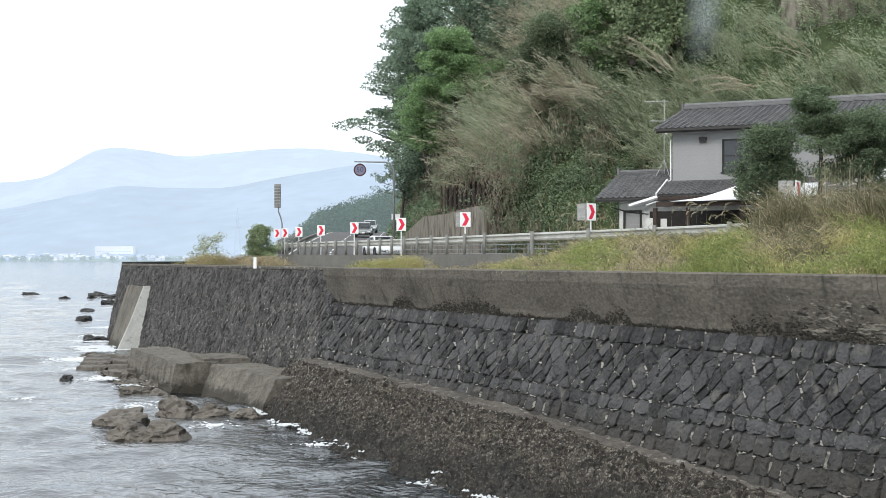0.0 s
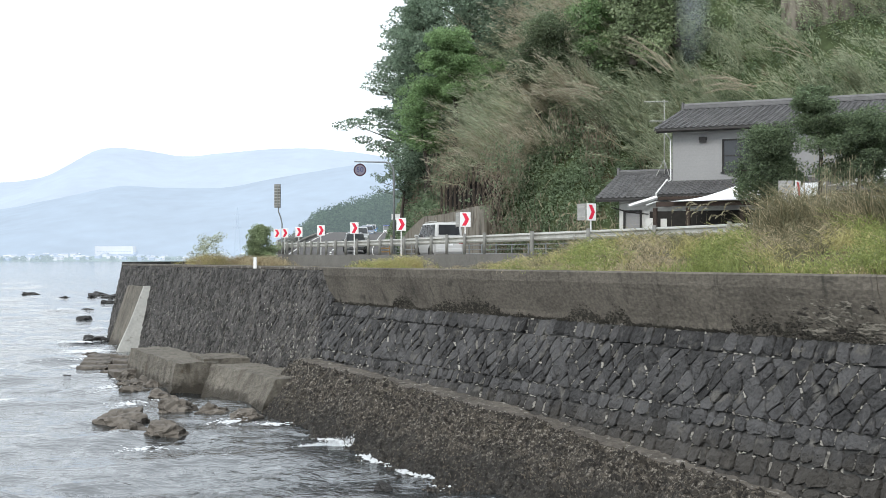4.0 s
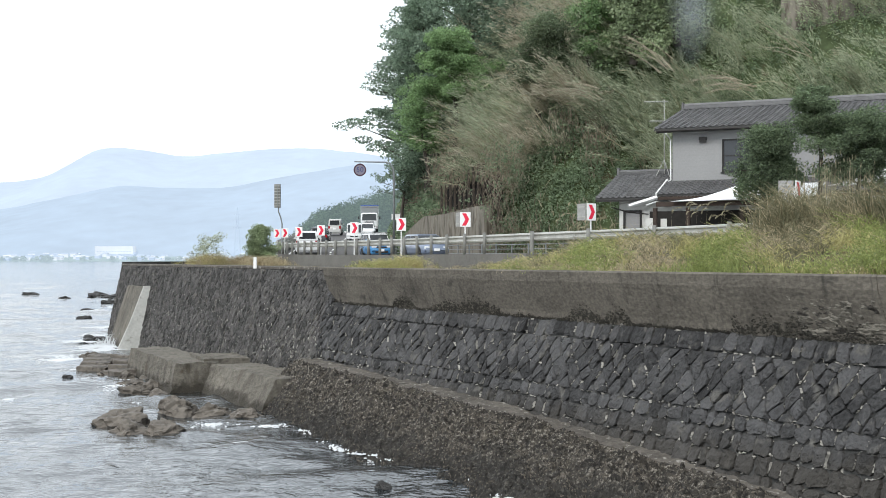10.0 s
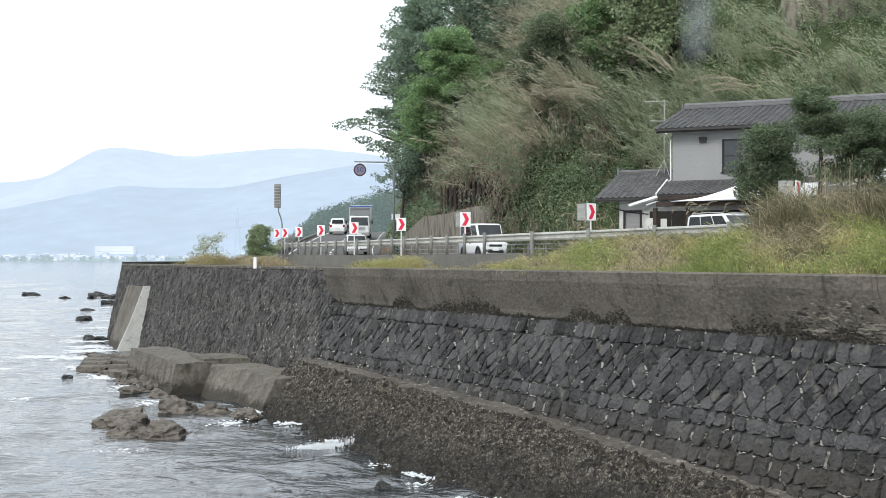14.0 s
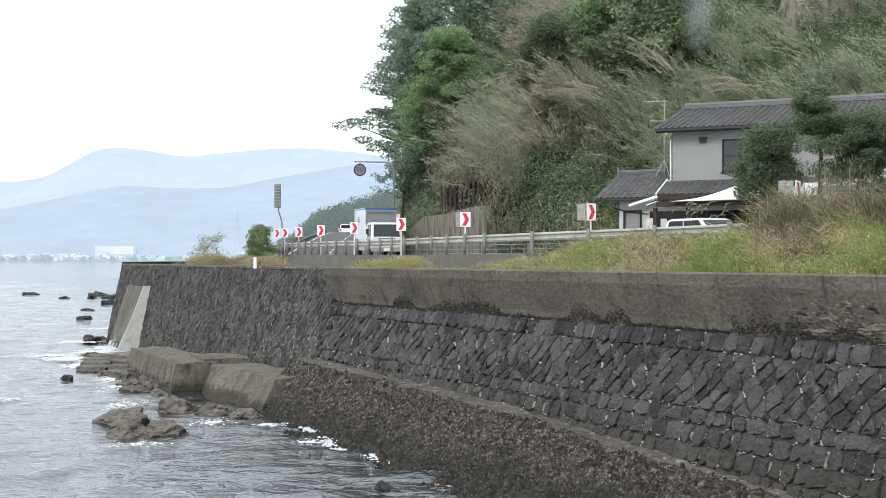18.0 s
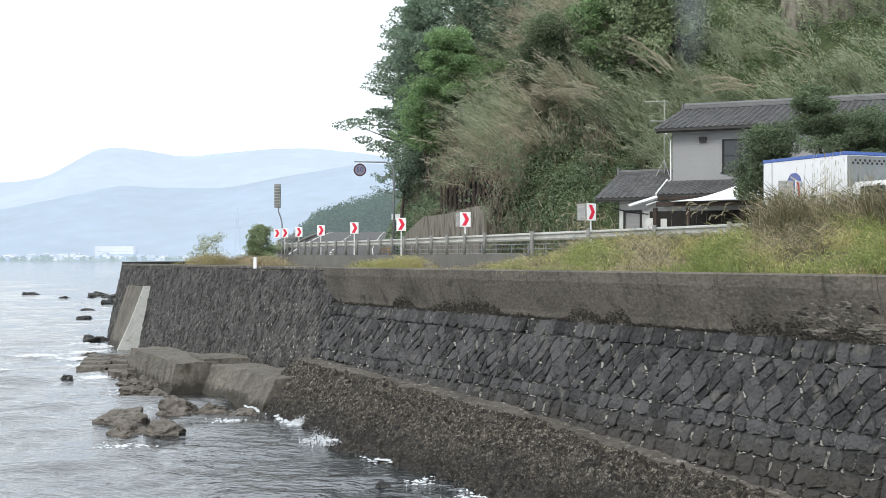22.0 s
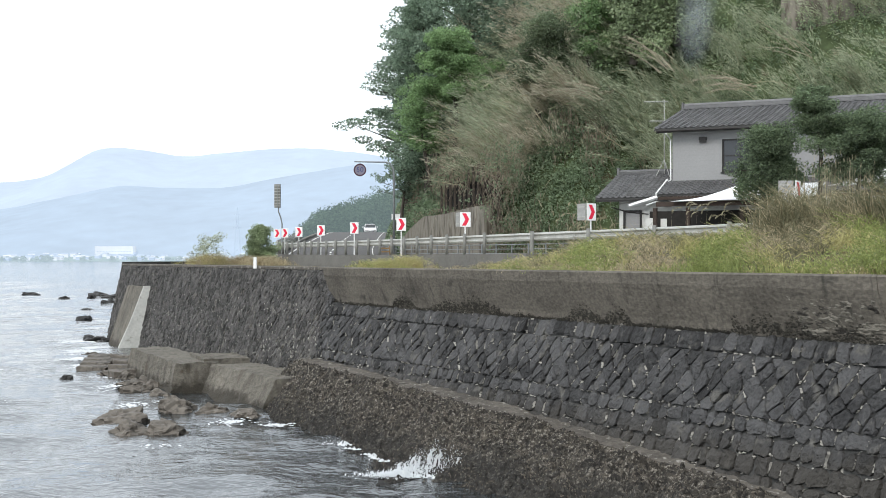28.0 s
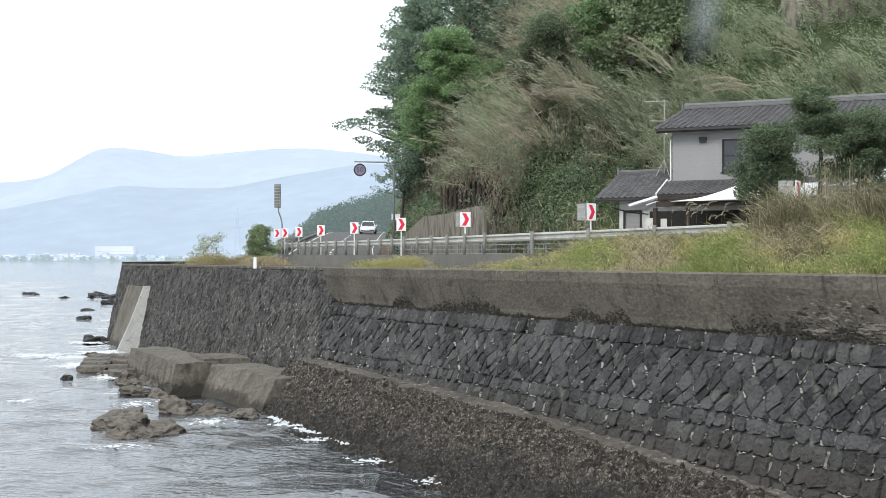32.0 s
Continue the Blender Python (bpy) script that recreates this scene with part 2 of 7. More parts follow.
M_SPALL = surface("spalled_concrete", (0.185, 0.17, 0.142), 0.95, 0.6, 16, 1.5, 1.0, 14, second=(0.035, 0.031, 0.026), second_at=0.5, stretch=(0.7, 0.7, 2.0), bump_depth=0.06)
M_BARK = surface("bark", (0.075, 0.065, 0.054), 0.95, 0.4, 9, 1, 0.8)
M_STEEL_POLE = surface("grey_painted_pole", (0.22, 0.235, 0.24), 0.5, 0.15, 8, 0.8, 0.0, metal=0.2)
# near-black colour that stands for shade in gaps and openings
M_GAP_SHADE = surface("gap_shade", (0.018, 0.016, 0.014), 0.9, 0.4, 6, 0.7, 0.3)
M_OYSTER = surface("oyster_crust", (0.085, 0.073, 0.059), 0.85, 0.6, 14, 3, 0.4, island=1.4)
M_FLAKE = surface("lime_flake", (0.27, 0.26, 0.235), 0.9, 0.5, 14, 3, 0.3, island=1.2)
M_RUST_PILE = surface("rusty_pile", (0.06, 0.048, 0.038), 0.8, 0.4, 6, 0.7, 0.3)
M_LEAF_DARK = leaf_material("leaf_dark", (0.098, 0.138, 0.1), (0.29, 0.385, 0.275))
M_LEAF_DEEP = leaf_material("leaf_deep", (0.07, 0.092, 0.058), (0.24, 0.3, 0.18))
M_LEAF_GARDEN = leaf_material("leaf_garden", (0.06, 0.08, 0.052), (0.25, 0.33, 0.19))
M_LEAF_MID = leaf_material("leaf_mid", (0.15, 0.19, 0.11), (0.46, 0.55, 0.33))
M_LEAF_BRIGHT = leaf_material("leaf_bright", (0.11, 0.175, 0.085), (0.35, 0.51, 0.24))
M_BAMBOO = leaf_material("leaf_bamboo", (0.222, 0.255, 0.168), (0.57, 0.61, 0.44))
M_BAMBOO_DRY = leaf_material("leaf_bamboo_dry", (0.3, 0.275, 0.205), (0.64, 0.59, 0.46))
M_STALK = leaf_material("dead_stalk", (0.155, 0.13, 0.098), (0.45, 0.38, 0.29))
M_STALK_PALE = surface("pale_dry_culm", (0.36, 0.32, 0.24), 0.8, 0.3, 8, 1.0, 0.2)
M_IVY = leaf_material("leaf_vine", (0.108, 0.145, 0.092), (0.31, 0.4, 0.25))
M_GRASS = leaf_material("grass_green", (0.122, 0.15, 0.046), (0.36, 0.415, 0.145))
M_WEED_GOLD = leaf_material("weed_golden", (0.22, 0.2, 0.085), (0.62, 0.57, 0.27))
M_GRASS_DRY = leaf_material("grass_dry", (0.2, 0.165, 0.1), (0.62, 0.53, 0.36))
M_WEED = leaf_material("weed_yellow_green", (0.13, 0.165, 0.055), (0.4, 0.44, 0.17))
M_MOSS = surface("dark_moss", (0.042, 0.039, 0.032), 1.0, 0.5, 12, 2, 0.6)
M_REED = leaf_material("reed_olive", (0.075, 0.08, 0.042), (0.27, 0.25, 0.156))
M_PLUME = leaf_material("reed_plume", (0.26, 0.235, 0.15), (0.56, 0.51, 0.36))
# headland and mountains: air haze put into the material as a bluish glow
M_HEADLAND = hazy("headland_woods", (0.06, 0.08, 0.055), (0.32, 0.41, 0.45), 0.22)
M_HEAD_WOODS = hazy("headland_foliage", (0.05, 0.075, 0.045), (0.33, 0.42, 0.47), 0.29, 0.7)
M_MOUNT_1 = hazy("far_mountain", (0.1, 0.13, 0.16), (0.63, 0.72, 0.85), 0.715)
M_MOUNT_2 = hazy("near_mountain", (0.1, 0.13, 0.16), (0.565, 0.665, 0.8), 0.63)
# far shore and town: the pale veil of air is painted as emission
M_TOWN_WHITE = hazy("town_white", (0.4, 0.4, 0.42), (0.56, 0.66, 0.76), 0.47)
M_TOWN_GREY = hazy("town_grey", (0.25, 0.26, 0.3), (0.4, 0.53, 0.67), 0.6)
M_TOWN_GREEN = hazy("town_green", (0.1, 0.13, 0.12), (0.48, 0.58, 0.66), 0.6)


# ---- mesh tools ----
def smooth(me, angle=None):
    for p in me.polygons:
        p.use_smooth = True


def link(name, me, mat, parent=None, label="", soft=False):
    me.materials.append(mat)
    if soft:
        smooth(me)
    ob = new(name, me)
    if parent:
        ob.parent = parent
    if label:
        tagged(ob, label)
    return ob


def part(name, bm, mat, parent=None, label="", soft=False):
    """Links a bmesh as one mesh object, under a thing or part where one is given."""
    me = bpy.data.meshes.new(name)
    bm.normal_update()
    bm.to_mesh(me)
    bm.free()
    return link(name, me, mat, parent, label, soft)


def share(name, me, parent, m):
    """One more piece on a mesh that alike pieces share."""
    ob = new(name, me)
    ob.parent = parent
    ob.matrix_basis = m
    return ob


def mesh_of(name, verts, faces, mat, parent=None, label="", soft=False):
    me = bpy.data.meshes.new(name)
    me.from_pydata([tuple(map(float, v)) for v in verts], [], [tuple(map(int, f)) for f in faces])
    me.update()
    return link(name, me, mat, parent, label, soft)


def quads_mesh(name, verts, mat, parent=None, label="", corners=4):
    """A joined mesh of loose faces: verts holds `corners` rows a face."""
    verts = np.asarray(verts, dtype=np.float32).reshape(-1, 3)
    n = len(verts) // corners
    me = bpy.data.meshes.new(name)
    me.vertices.add(len(verts))
    me.vertices.foreach_set("co", verts.ravel())
    me.loops.add(len(verts))
    me.loops.foreach_set("vertex_index", np.arange(len(verts), dtype=np.int32))
    me.polygons.add(n)
    me.polygons.foreach_set("loop_start", np.arange(0, len(verts), corners, dtype=np.int32))
    me.update(calc_edges=True)
    return link(name, me, mat, parent, label)


def add_box(bm, size, at=(0, 0, 0), turn=None, bevel=0.0, taper=1.0):
    sx, sy, sz = (v / 2 for v in size)
    m = Matrix.Translation(at) @ (turn.to_4x4() if turn else Matrix())
    vs = [bm.verts.new(m @ Vector((x * (taper if z > 0 else 1), y * (taper if z > 0 else 1), z)))
          for z in (-sz, sz) for x, y in ((-sx, -sy), (sx, -sy), (sx, sy), (-sx, sy))]
    fs = [bm.faces.new([vs[i] for i in f]) for f in ((3, 2, 1, 0), (4, 5, 6, 7), (0, 1, 5, 4), (1, 2, 6, 5), (2, 3, 7, 6), (3, 0, 4, 7))]
    if bevel:
        bmesh.ops.bevel(bm, geom=list({e for f in fs for e in f.edges}), offset=bevel, segments=2, affect="EDGES", profile=0.6)
    return bm


def a_box(size, at=(0, 0, 0), turn=None, bevel=0.0, taper=1.0):
    return add_box(bmesh.new(), size, at, turn, bevel, taper)


def add_tube(bm, points, radii, sides=8, caps=True):
    pts = [Vector([float(c) for c in p]) for p in points]
    radii = radii if isinstance(radii, (list, tuple)) else [radii] * len(pts)
    rings = []
    for i, p in enumerate(pts):
        d = (pts[min(i + 1, len(pts) - 1)] - pts[max(i - 1, 0)]).normalized()
        a = d.orthogonal().normalized() if abs(d.z) > 0.9 else d.cross(Vector((0, 0, 1))).normalized()
        b = d.cross(a)
        rings.append([bm.verts.new(p + float(radii[i]) * (math.cos(k * math.tau / sides) * a + math.sin(k * math.tau / sides) * b)) for k in range(sides)])
    for r, q in zip(rings, rings[1:]):
        for k in range(sides):
            bm.faces.new((r[k], r[(k + 1) % sides], q[(k + 1) % sides], q[k]))
    if caps:
        bm.faces.new(rings[0][::-1])
        bm.faces.new(rings[-1])
    return bm


def a_tube(points, radii, sides=8):
    return add_tube(bmesh.new(), points, radii, sides)


def add_loft(bm, rings, closed=True, caps=True):
    rows = [[bm.verts.new(p) for p in r] for r in rings]
    k = len(rows[0])
    for r, q in zip(rows, rows[1:]):
        for i in range(k if closed else k - 1):
            bm.faces.new((r[i], r[(i + 1) % k], q[(i + 1) % k], q[i]))
    if closed and caps:
        bm.faces.new(rows[0][::-1])
        bm.faces.new(rows[-1])
    return bm


def a_loft(rings, closed=True, caps=True):
    return add_loft(bmesh.new(), rings, closed, caps)


def thing(name, label, category, group="", at=None):
    e = new(name)
    e.empty_display_size = 0.3
    if at is not None:
        e.matrix_world = at
    return tagged(e, label, category, group)


def polyline(points, step):
    """A smooth line (Catmull-Rom) through plan points, resampled at even steps: places and ways."""
    p = np.array(points, float)
    q = np.vstack([2 * p[0] - p[1], p, 2 * p[-1] - p[-2]])
    out = []
    for i in range(1, len(q) - 2):
        a, b, c, d = q[i - 1:i + 3]
        for t in np.linspace(0, 1, 40, endpoint=False):
            out.append(0.5 * (2 * b + (c - a) * t + (2 * a - 5 * b + 4 * c - d) * t * t + (3 * b - a - 3 * c + d) * t ** 3))
    out = np.array(out + [p[-1]])
    s = np.concatenate([[0], np.cumsum(np.linalg.norm(np.diff(out[:, :2], axis=0), axis=1))])
    k = np.linspace(0, s[-1], max(2, int(s[-1] / step) + 1))
    return k, np.stack([np.interp(k, s, out[:, j]) for j in range(out.shape[1])], 1)


# ---- plan: the coast road (x, y, z of its middle, from near to far) ----
ROAD = [(60, -70, 4.6), (46, -40, 4.6), (29, 0, 4.6), (20.3, 20, 4.6), (14, 35, 4.55), (11.8, 40.3, 4.5), (5.37, 54.3, 4.45), (0.7, 67, 4.45), (-3.6, 78.6, 4.5),
        (-7.9, 94, 4.65), (-9.4, 112, 5.35), (-10.2, 139, 6.8), (-10.8, 165, 7.9), (-12.4, 188, 7.75), (-13.6, 205, 7.0), (-15, 240, 5.6), (-8, 290, 5.2), (15, 340, 5), (70, 420, 5), (160, 520, 5)]
ROAD_S, ROAD_P = polyline(ROAD, 0.5)
ROAD_T = np.gradient(ROAD_P, axis=0)
ROAD_T /= np.linalg.norm(ROAD_T, axis=1)[:, None]


def on_road(y, off=0.0, lift=0.0):
    """The place and way at the station y of the road, off metres to the hill's side of its middle."""
    p = np.array([np.interp(y, ROAD_P[:, 1], ROAD_P[:, k]) for k in range(3)])
    t = np.array([np.interp(y, ROAD_P[:, 1], ROAD_T[:, k]) for k in range(3)])
    t /= np.linalg.norm(t)
    side = np.array([t[1], -t[0], 0]) / math.hypot(t[0], t[1])
    return Vector(p + off * side + np.array([0, 0, lift])), Vector(t), Vector(side)


def stand(y, off=0.0, lift=0.0, back=False):
    """The pose of a thing on the road, its front (+y) along the way, or against it."""
    p, t, s = on_road(y, off, lift)
    if back:
        t, s = -t, -s
    up = s.cross(t)
    return Matrix.Translation(p) @ Matrix((s, t, up)).transposed().to_4x4()


# ---- setting: seabed and sea ----
SEA_FROM, SEA_TO = -60.0, 4800.0
seabed = mesh_of("ground", [(-4900, SEA_FROM, -3), (4900, SEA_FROM, -3), (4900, SEA_TO, -3), (-4900, SEA_TO, -3)], [(0, 1, 2, 3)], M_SEABED)
tagged(seabed, "pale sandy bottom under the sea and the land", "ground", kind="structure")


def sea_sheet(name, seed, y0, y1, rows, cols, half, waves, height, lift):
    """A sheet of sea: many crossing wavelets, small ones only where the net is fine enough to hold them."""
    rng = np.random.default_rng(seed)
    g = np.linspace(0, 1, rows)
    y = (y0 + 8) * ((y1 + 8) / (y0 + 8)) ** g - 8
    u = np.linspace(-half, half * 0.75, cols)
    yy, uu = np.meshgrid(y, u, indexing="ij")
    xx = uu * (yy + 30)
    step = np.maximum(np.gradient(y)[:, None], (yy + 30) * (u[1] - u[0]))
    zz = np.zeros_like(xx)
    for length, amp in waves:
        for _ in range(7):
            a = radians(rng.uniform(-75, 75) - 75)
            k = math.tau / (length * rng.uniform(0.65, 1.45))
            ph = k * (xx * math.cos(a) + yy * math.sin(a)) + rng.uniform(0, 6.28)
            ph += 0.9 * np.sin(0.21 * k * (xx * math.sin(a) - yy * math.cos(a)) + rng.uniform(0, 6.28))
            w = 1 - np.abs(np.sin(ph / 2)) * 1.6
            zz += 0.66 * amp * rng.uniform(0.6, 1.2) * w * np.clip(length / step / 2.5 - 1, 0, 1)
    zz = zz * height + lift
    verts = np.stack([xx, yy, zz], -1).reshape(-1, 3)
    i = np.arange(rows * cols).reshape(rows, cols)
    faces = np.stack([i[:-1, :-1], i[:-1, 1:], i[1:, 1:], i[1:, :-1]], -1).reshape(-1, 4)
    me = bpy.data.meshes.new(name)
    me.vertices.add(len(verts)), me.vertices.foreach_set("co", verts.astype(np.float32).ravel())
    me.loops.add(faces.size), me.loops.foreach_set("vertex_index", faces.astype(np.int32).ravel())
    me.polygons.add(len(faces)), me.polygons.foreach_set("loop_start", np.arange(0, faces.size, 4, dtype=np.int32))
    me.polygons.foreach_set("use_smooth", np.ones(len(faces), bool))
    me.update(calc_edges=True)
    ob = link(name, me, M_WATER)
    return tagged(ob, "choppy grey-green sea water under a white sky", "sea", kind="structure")


sea = sea_sheet("water", 5, 8, 2700, 700, 420, 0.62, ((9, 0.08), (4.2, 0.08), (2.1, 0.06), (1.1, 0.036), (0.6, 0.02)), 0.62, 0.0)
sea_cross = sea_sheet("water_chop", 11, 8, 160, 400, 360, 0.62, ((6.5, 0.06), (3.1, 0.065), (1.6, 0.042), (0.8, 0.022)), 0.62, -0.05)

# ---- setting: the sea wall ----
WALL = [(17, 1.6), (12.3, 10.5), (7, 20.5), (1.6, 30.8), (-3.8, 41), (-11, 57.3), (-18, 73)]
WALL_S, WALL_P = polyline(WALL, 0.25)
JOINT_S = float(WALL_S[np.argmin(np.hypot(WALL_P[:, 0] + 3.8, WALL_P[:, 1] - 41))])
END_S = float(WALL_S[-1])
TOP, CAP = 4.25, 3.13
WALL_T = np.gradient(WALL_P, axis=0)
WALL_T /= np.linalg.norm(WALL_T, axis=1)[:, None]


def wall_at(s, z, out):
    """A point on the sea wall: s along its top, at height z, out metres seaward of the top edge."""
    p = [np.interp(s, WALL_S, WALL_P[:, k]) for k in (0, 1)]
    t = [np.interp(s, WALL_S, WALL_T[:, k]) for k in (0, 1)]
    return Vector((p[0] - t[1] * out, p[1] + t[0] * out, z))


def far_top(s):
    """The old wall's top edge stands back behind the parapet's lip, and comes out again towards the corner."""
    return -0.45 + 0.47 * min(max((s - JOINT_S) / 14, 0), 1)


def face_out(s, z):
    """How far the stone face stands out at height z: it leans back as it rises."""
    near = -0.31 + 0.38 * (CAP - z)
    far = far_top(s) + (0.25 - 0.05 * min(max((s - JOINT_S) / 12, 0), 1)) * (TOP - z)
    k = min(max((s - JOINT_S + 1.2) / 1.2, 0), 1)
    return near * (1 - k) + far * k


def strip(name, stations, profile, mat, parent=None, label="", closed=True, soft=False):
    """A body lofted along the sea wall; profile(s) gives (height, out) pairs."""
    return part(name, a_loft([[wall_at(s, z, o) for z, o in profile(s)] for s in stations], closed), mat, parent, label, soft)


sea_wall = thing("sea_wall", "old dark basalt sea wall with a concrete wave parapet", "sea wall")
sea_wall["kind"] = "structure"
S0 = 3.0
near_st = list(np.arange(S0, JOINT_S, 0.8)) + [JOINT_S]
far_st = list(np.arange(JOINT_S, END_S, 0.8)) + [END_S]
strip("backing", near_st, lambda s: [(CAP + 0.02, -0.9), (CAP + 0.02, face_out(s, CAP) - 0.045), (-1.2, face_out(s, -1.2) - 0.045), (-1.2, -0.9)], M_MORTAR, sea_wall)
strip("backing", far_st, lambda s: [(TOP - 0.04, -0.9), (TOP - 0.04, face_out(s, TOP) - 0.045), (-1.2, face_out(s, -1.2) - 0.045), (-1.2, -0.9)], M_MORTAR, sea_wall)

# the leaning wave parapet, cast in bays
bays = [S0, S0 + 8, 14.4, 21.6, 28.9, JOINT_S + 0.0]
for a, b in zip(bays, bays[1:]):
    st = list(np.linspace(a + 0.006, b - 0.006, 14))
    ring = []
    for s in st:
        w = 0.012 * noise.noise(Vector((s * 0.9, 3, 0)))
        ring.append([wall_at(s, z, o) for z, o in ((TOP, -0.42), (TOP, -0.03), (TOP - 0.03, 0.0 + w), (TOP - 0.25, -0.03 + w), (TOP - 0.6, -0.16 + w), (TOP - 0.95, -0.29 + w),
                                                  (CAP - 0.02, -0.335 + w), (CAP - 0.02, -0.8), (TOP - 0.5, -0.8))])
    part("parapet_bay", a_loft(ring), M_PARAPET, sea_wall, "weathered brown-grey concrete wave parapet")
# coping of the old wall
strip("coping", far_st, lambda s: [(TOP, -0.9), (TOP, far_top(s)), (TOP - 0.02, far_top(s) + 0.03), (TOP - 0.1, far_top(s) + 0.03), (TOP - 0.1, -0.9)], M_LEDGE, sea_wall)

# ---- the wall behind the corner, which turns back to the road ----
BACK = [(-18, 73), (-19.0, 79), (-18.6, 88), (-17.2, 100), (-16, 120), (-16.5, 150), (-19, 190), (-22, 250)]
BACK_S, BACK_P = polyline(BACK, 0.8)
bt = np.gradient(BACK_P, axis=0)
bt /= np.linalg.norm(bt, axis=1)[:, None]
rings = [[Vector((p[0] - t[1] * o, p[1] + t[0] * o, z)) for z, o in ((TOP + 0.1, -0.5), (TOP + 0.1, 0.02), (-1.2, 0.7), (-1.2, -0.5))] for p, t in zip(BACK_P, bt)]
part("return_wall", a_loft(rings), M_STONE_FAR, sea_wall)

# ---- setting: land between wall and road, the road, the hill ----
line = np.vstack([WALL_P - np.array([WALL_T[:, 1] * -0.4, WALL_T[:, 0] * 0.4]).T * 1, BACK_P[1:]])
wy = np.interp(line[:, 1], (1.6, 41, 73, 90, 150, 250), (9, 53, 86, 99, 153, 252))
V = 22
gv, gf = [], []
for i, (p, y) in enumerate(zip(line, wy)):
    k, _, side = on_road(y, -3.72)
    for j in range(V):
        f = j / (V - 1)
        x, yy = p[0] * (1 - f) + k.x * f, p[1] * (1 - f) + k.y * f
        near = np.clip((44 - yy) / 14, 0, 1) * np.clip((x - 1.2) / 3, 0, 1)
        z = (TOP - 0.12 - 0.2 * np.clip((yy - 36) / 4, 0, 1)) * (1 - f) + (k.z - 0.12 - 0.33 * np.clip((yy - 46) / 5, 0, 1)) * f + near * 0.55 * math.sin(math.pi * min(1, f * 1.15)) ** 1.2
        z += 0.10 * noise.noise(Vector((x * 0.35, yy * 0.35, 0))) * (1 if 0 < j < V - 1 else 0)
        gv.append((x, yy, z))
for i in range(len(line) - 1):
    for j in range(V - 1):
        a = i * V + j
        gf.append((a, a + 1, a + V + 1, a + V))
verge = mesh_of("verge", gv, gf, M_SOIL, soft=True)
tagged(verge, "rough grassy strip between sea wall and road", "verge", kind="structure")


def road_strip(name, y0, y1, step, profile, mat, parent=None, label="", closed=True):
    """A body lofted along the road; profile gives (off, lift) pairs."""
    ys = np.arange(y0, y1 + 1e-6, step)
    return part(name, a_loft([[on_road(y, o, h)[0] for o, h in profile] for y in ys], closed), mat, parent, label)


road = road_strip("road", -60, 500, 2.0, ((-3.75, 0), (0, 0.06), (4.3, 0), (4.3, -0.6), (-3.75, -0.6)), M_ASPHALT)
tagged(road, "worn grey asphalt coast road with white edge lines", "road", kind="structure")
for off, nm in ((-3.2, "edge_line"), (3.3, "edge_line")):
    road_strip(nm, -60, 300, 2.0, ((off - 0.07, 0.012), (off + 0.07, 0.016)), M_PAINT_LINE, road, closed=False)
for y in np.arange(30, 190, 6.0):
    road_strip("centre_dash", y, y + 3, 1.0, ((-0.07, 0.066), (0.07, 0.066)), M_PAINT_LINE, road, closed=False)
kerb = road_strip("kerb_wall", 51, 160, 1.0, ((-4.02, 0.27), (-3.74, 0.27), (-3.72, -0.7), (-4.04, -0.7)), M_CONC_GREY)
tagged(kerb, "low grey concrete kerb wall under the guard rail", "kerb wall", kind="structure")

# hill: foot line in plan, then a slope that rises from it
FOOT = [(60, 190), (14, 165), (-2.5, 140), (-4.6, 124), (-3.9, 108), (-2.3, 95), (0.6, 86), (3.6, 79), (7.4, 75), (13, 73.5), (22, 71), (36, 63), (60, 45), (95, 22)]
FOOT_S, FOOT_P = polyline(FOOT, 1.2)
ft = np.gradient(FOOT_P, axis=0)
ft /= np.linalg.norm(ft, axis=1)[:, None]
PROFILE = ((-1.0, -0.6), (0, 0), (0.5, 1.6), (1.2, 3.4), (2.2, 5.6), (3.6, 8.6), (5.5, 12.0), (8, 15.8), (12, 20.5), (18, 26.5), (28, 33), (40, 38), (60, 44), (90, 46))


def hill_at(i, v, rough=1.0):
    """A point of the hill v metres in from foot point i, and its height."""
    p, t = FOOT_P[i], ft[i]
    h = np.interp(v, [q[0] for q in PROFILE], [q[1] for q in PROFILE])
    x, y = p[0] - t[1] * v, p[1] + t[0] * v
    base = np.interp(y, (60, 90, 112, 140, 165), (4.5, 4.5, 5.2, 6.6, 7.5)) if x < 20 else 4.8
    n = noise.noise(Vector((x * 0.09, y * 0.09, h * 0.05))) * min(3.2, 0.4 * max(v, 0)) * rough
    return Vector((x + n * 0.5, y - n * 0.6, base + h + n * 0.7))


VS = np.concatenate([np.linspace(-1, 3, 8), np.linspace(3.6, 30, 30), np.linspace(33, 90, 10)])
hv = [hill_at(i, v) for i in range(len(FOOT_P)) for v in VS]
nv = len(VS)
hf = [(i * nv + j, i * nv + j + 1, (i + 1) * nv + j + 1, (i + 1) * nv + j) for i in range(len(FOOT_P) - 1) for j in range(nv - 1)]
hill = mesh_of("hill", hv, hf, M_HILL, soft=True)
tagged(hill, "steep overgrown hillside above the coast road", "hill", kind="structure")
# land inside the hill's foot: yards and shoulder
yard = mesh_of("yard", [on_road(y, o, -0.05)[0] for y in np.arange(-60, 171, 5) for o in (4.1, 40)],
               [(2 * i, 2 * i + 1, 2 * i + 3, 2 * i + 2) for i in range(46)], M_ASPHALT)
tagged(yard, "paved roadside yard in front of the house", "yard", kind="structure")

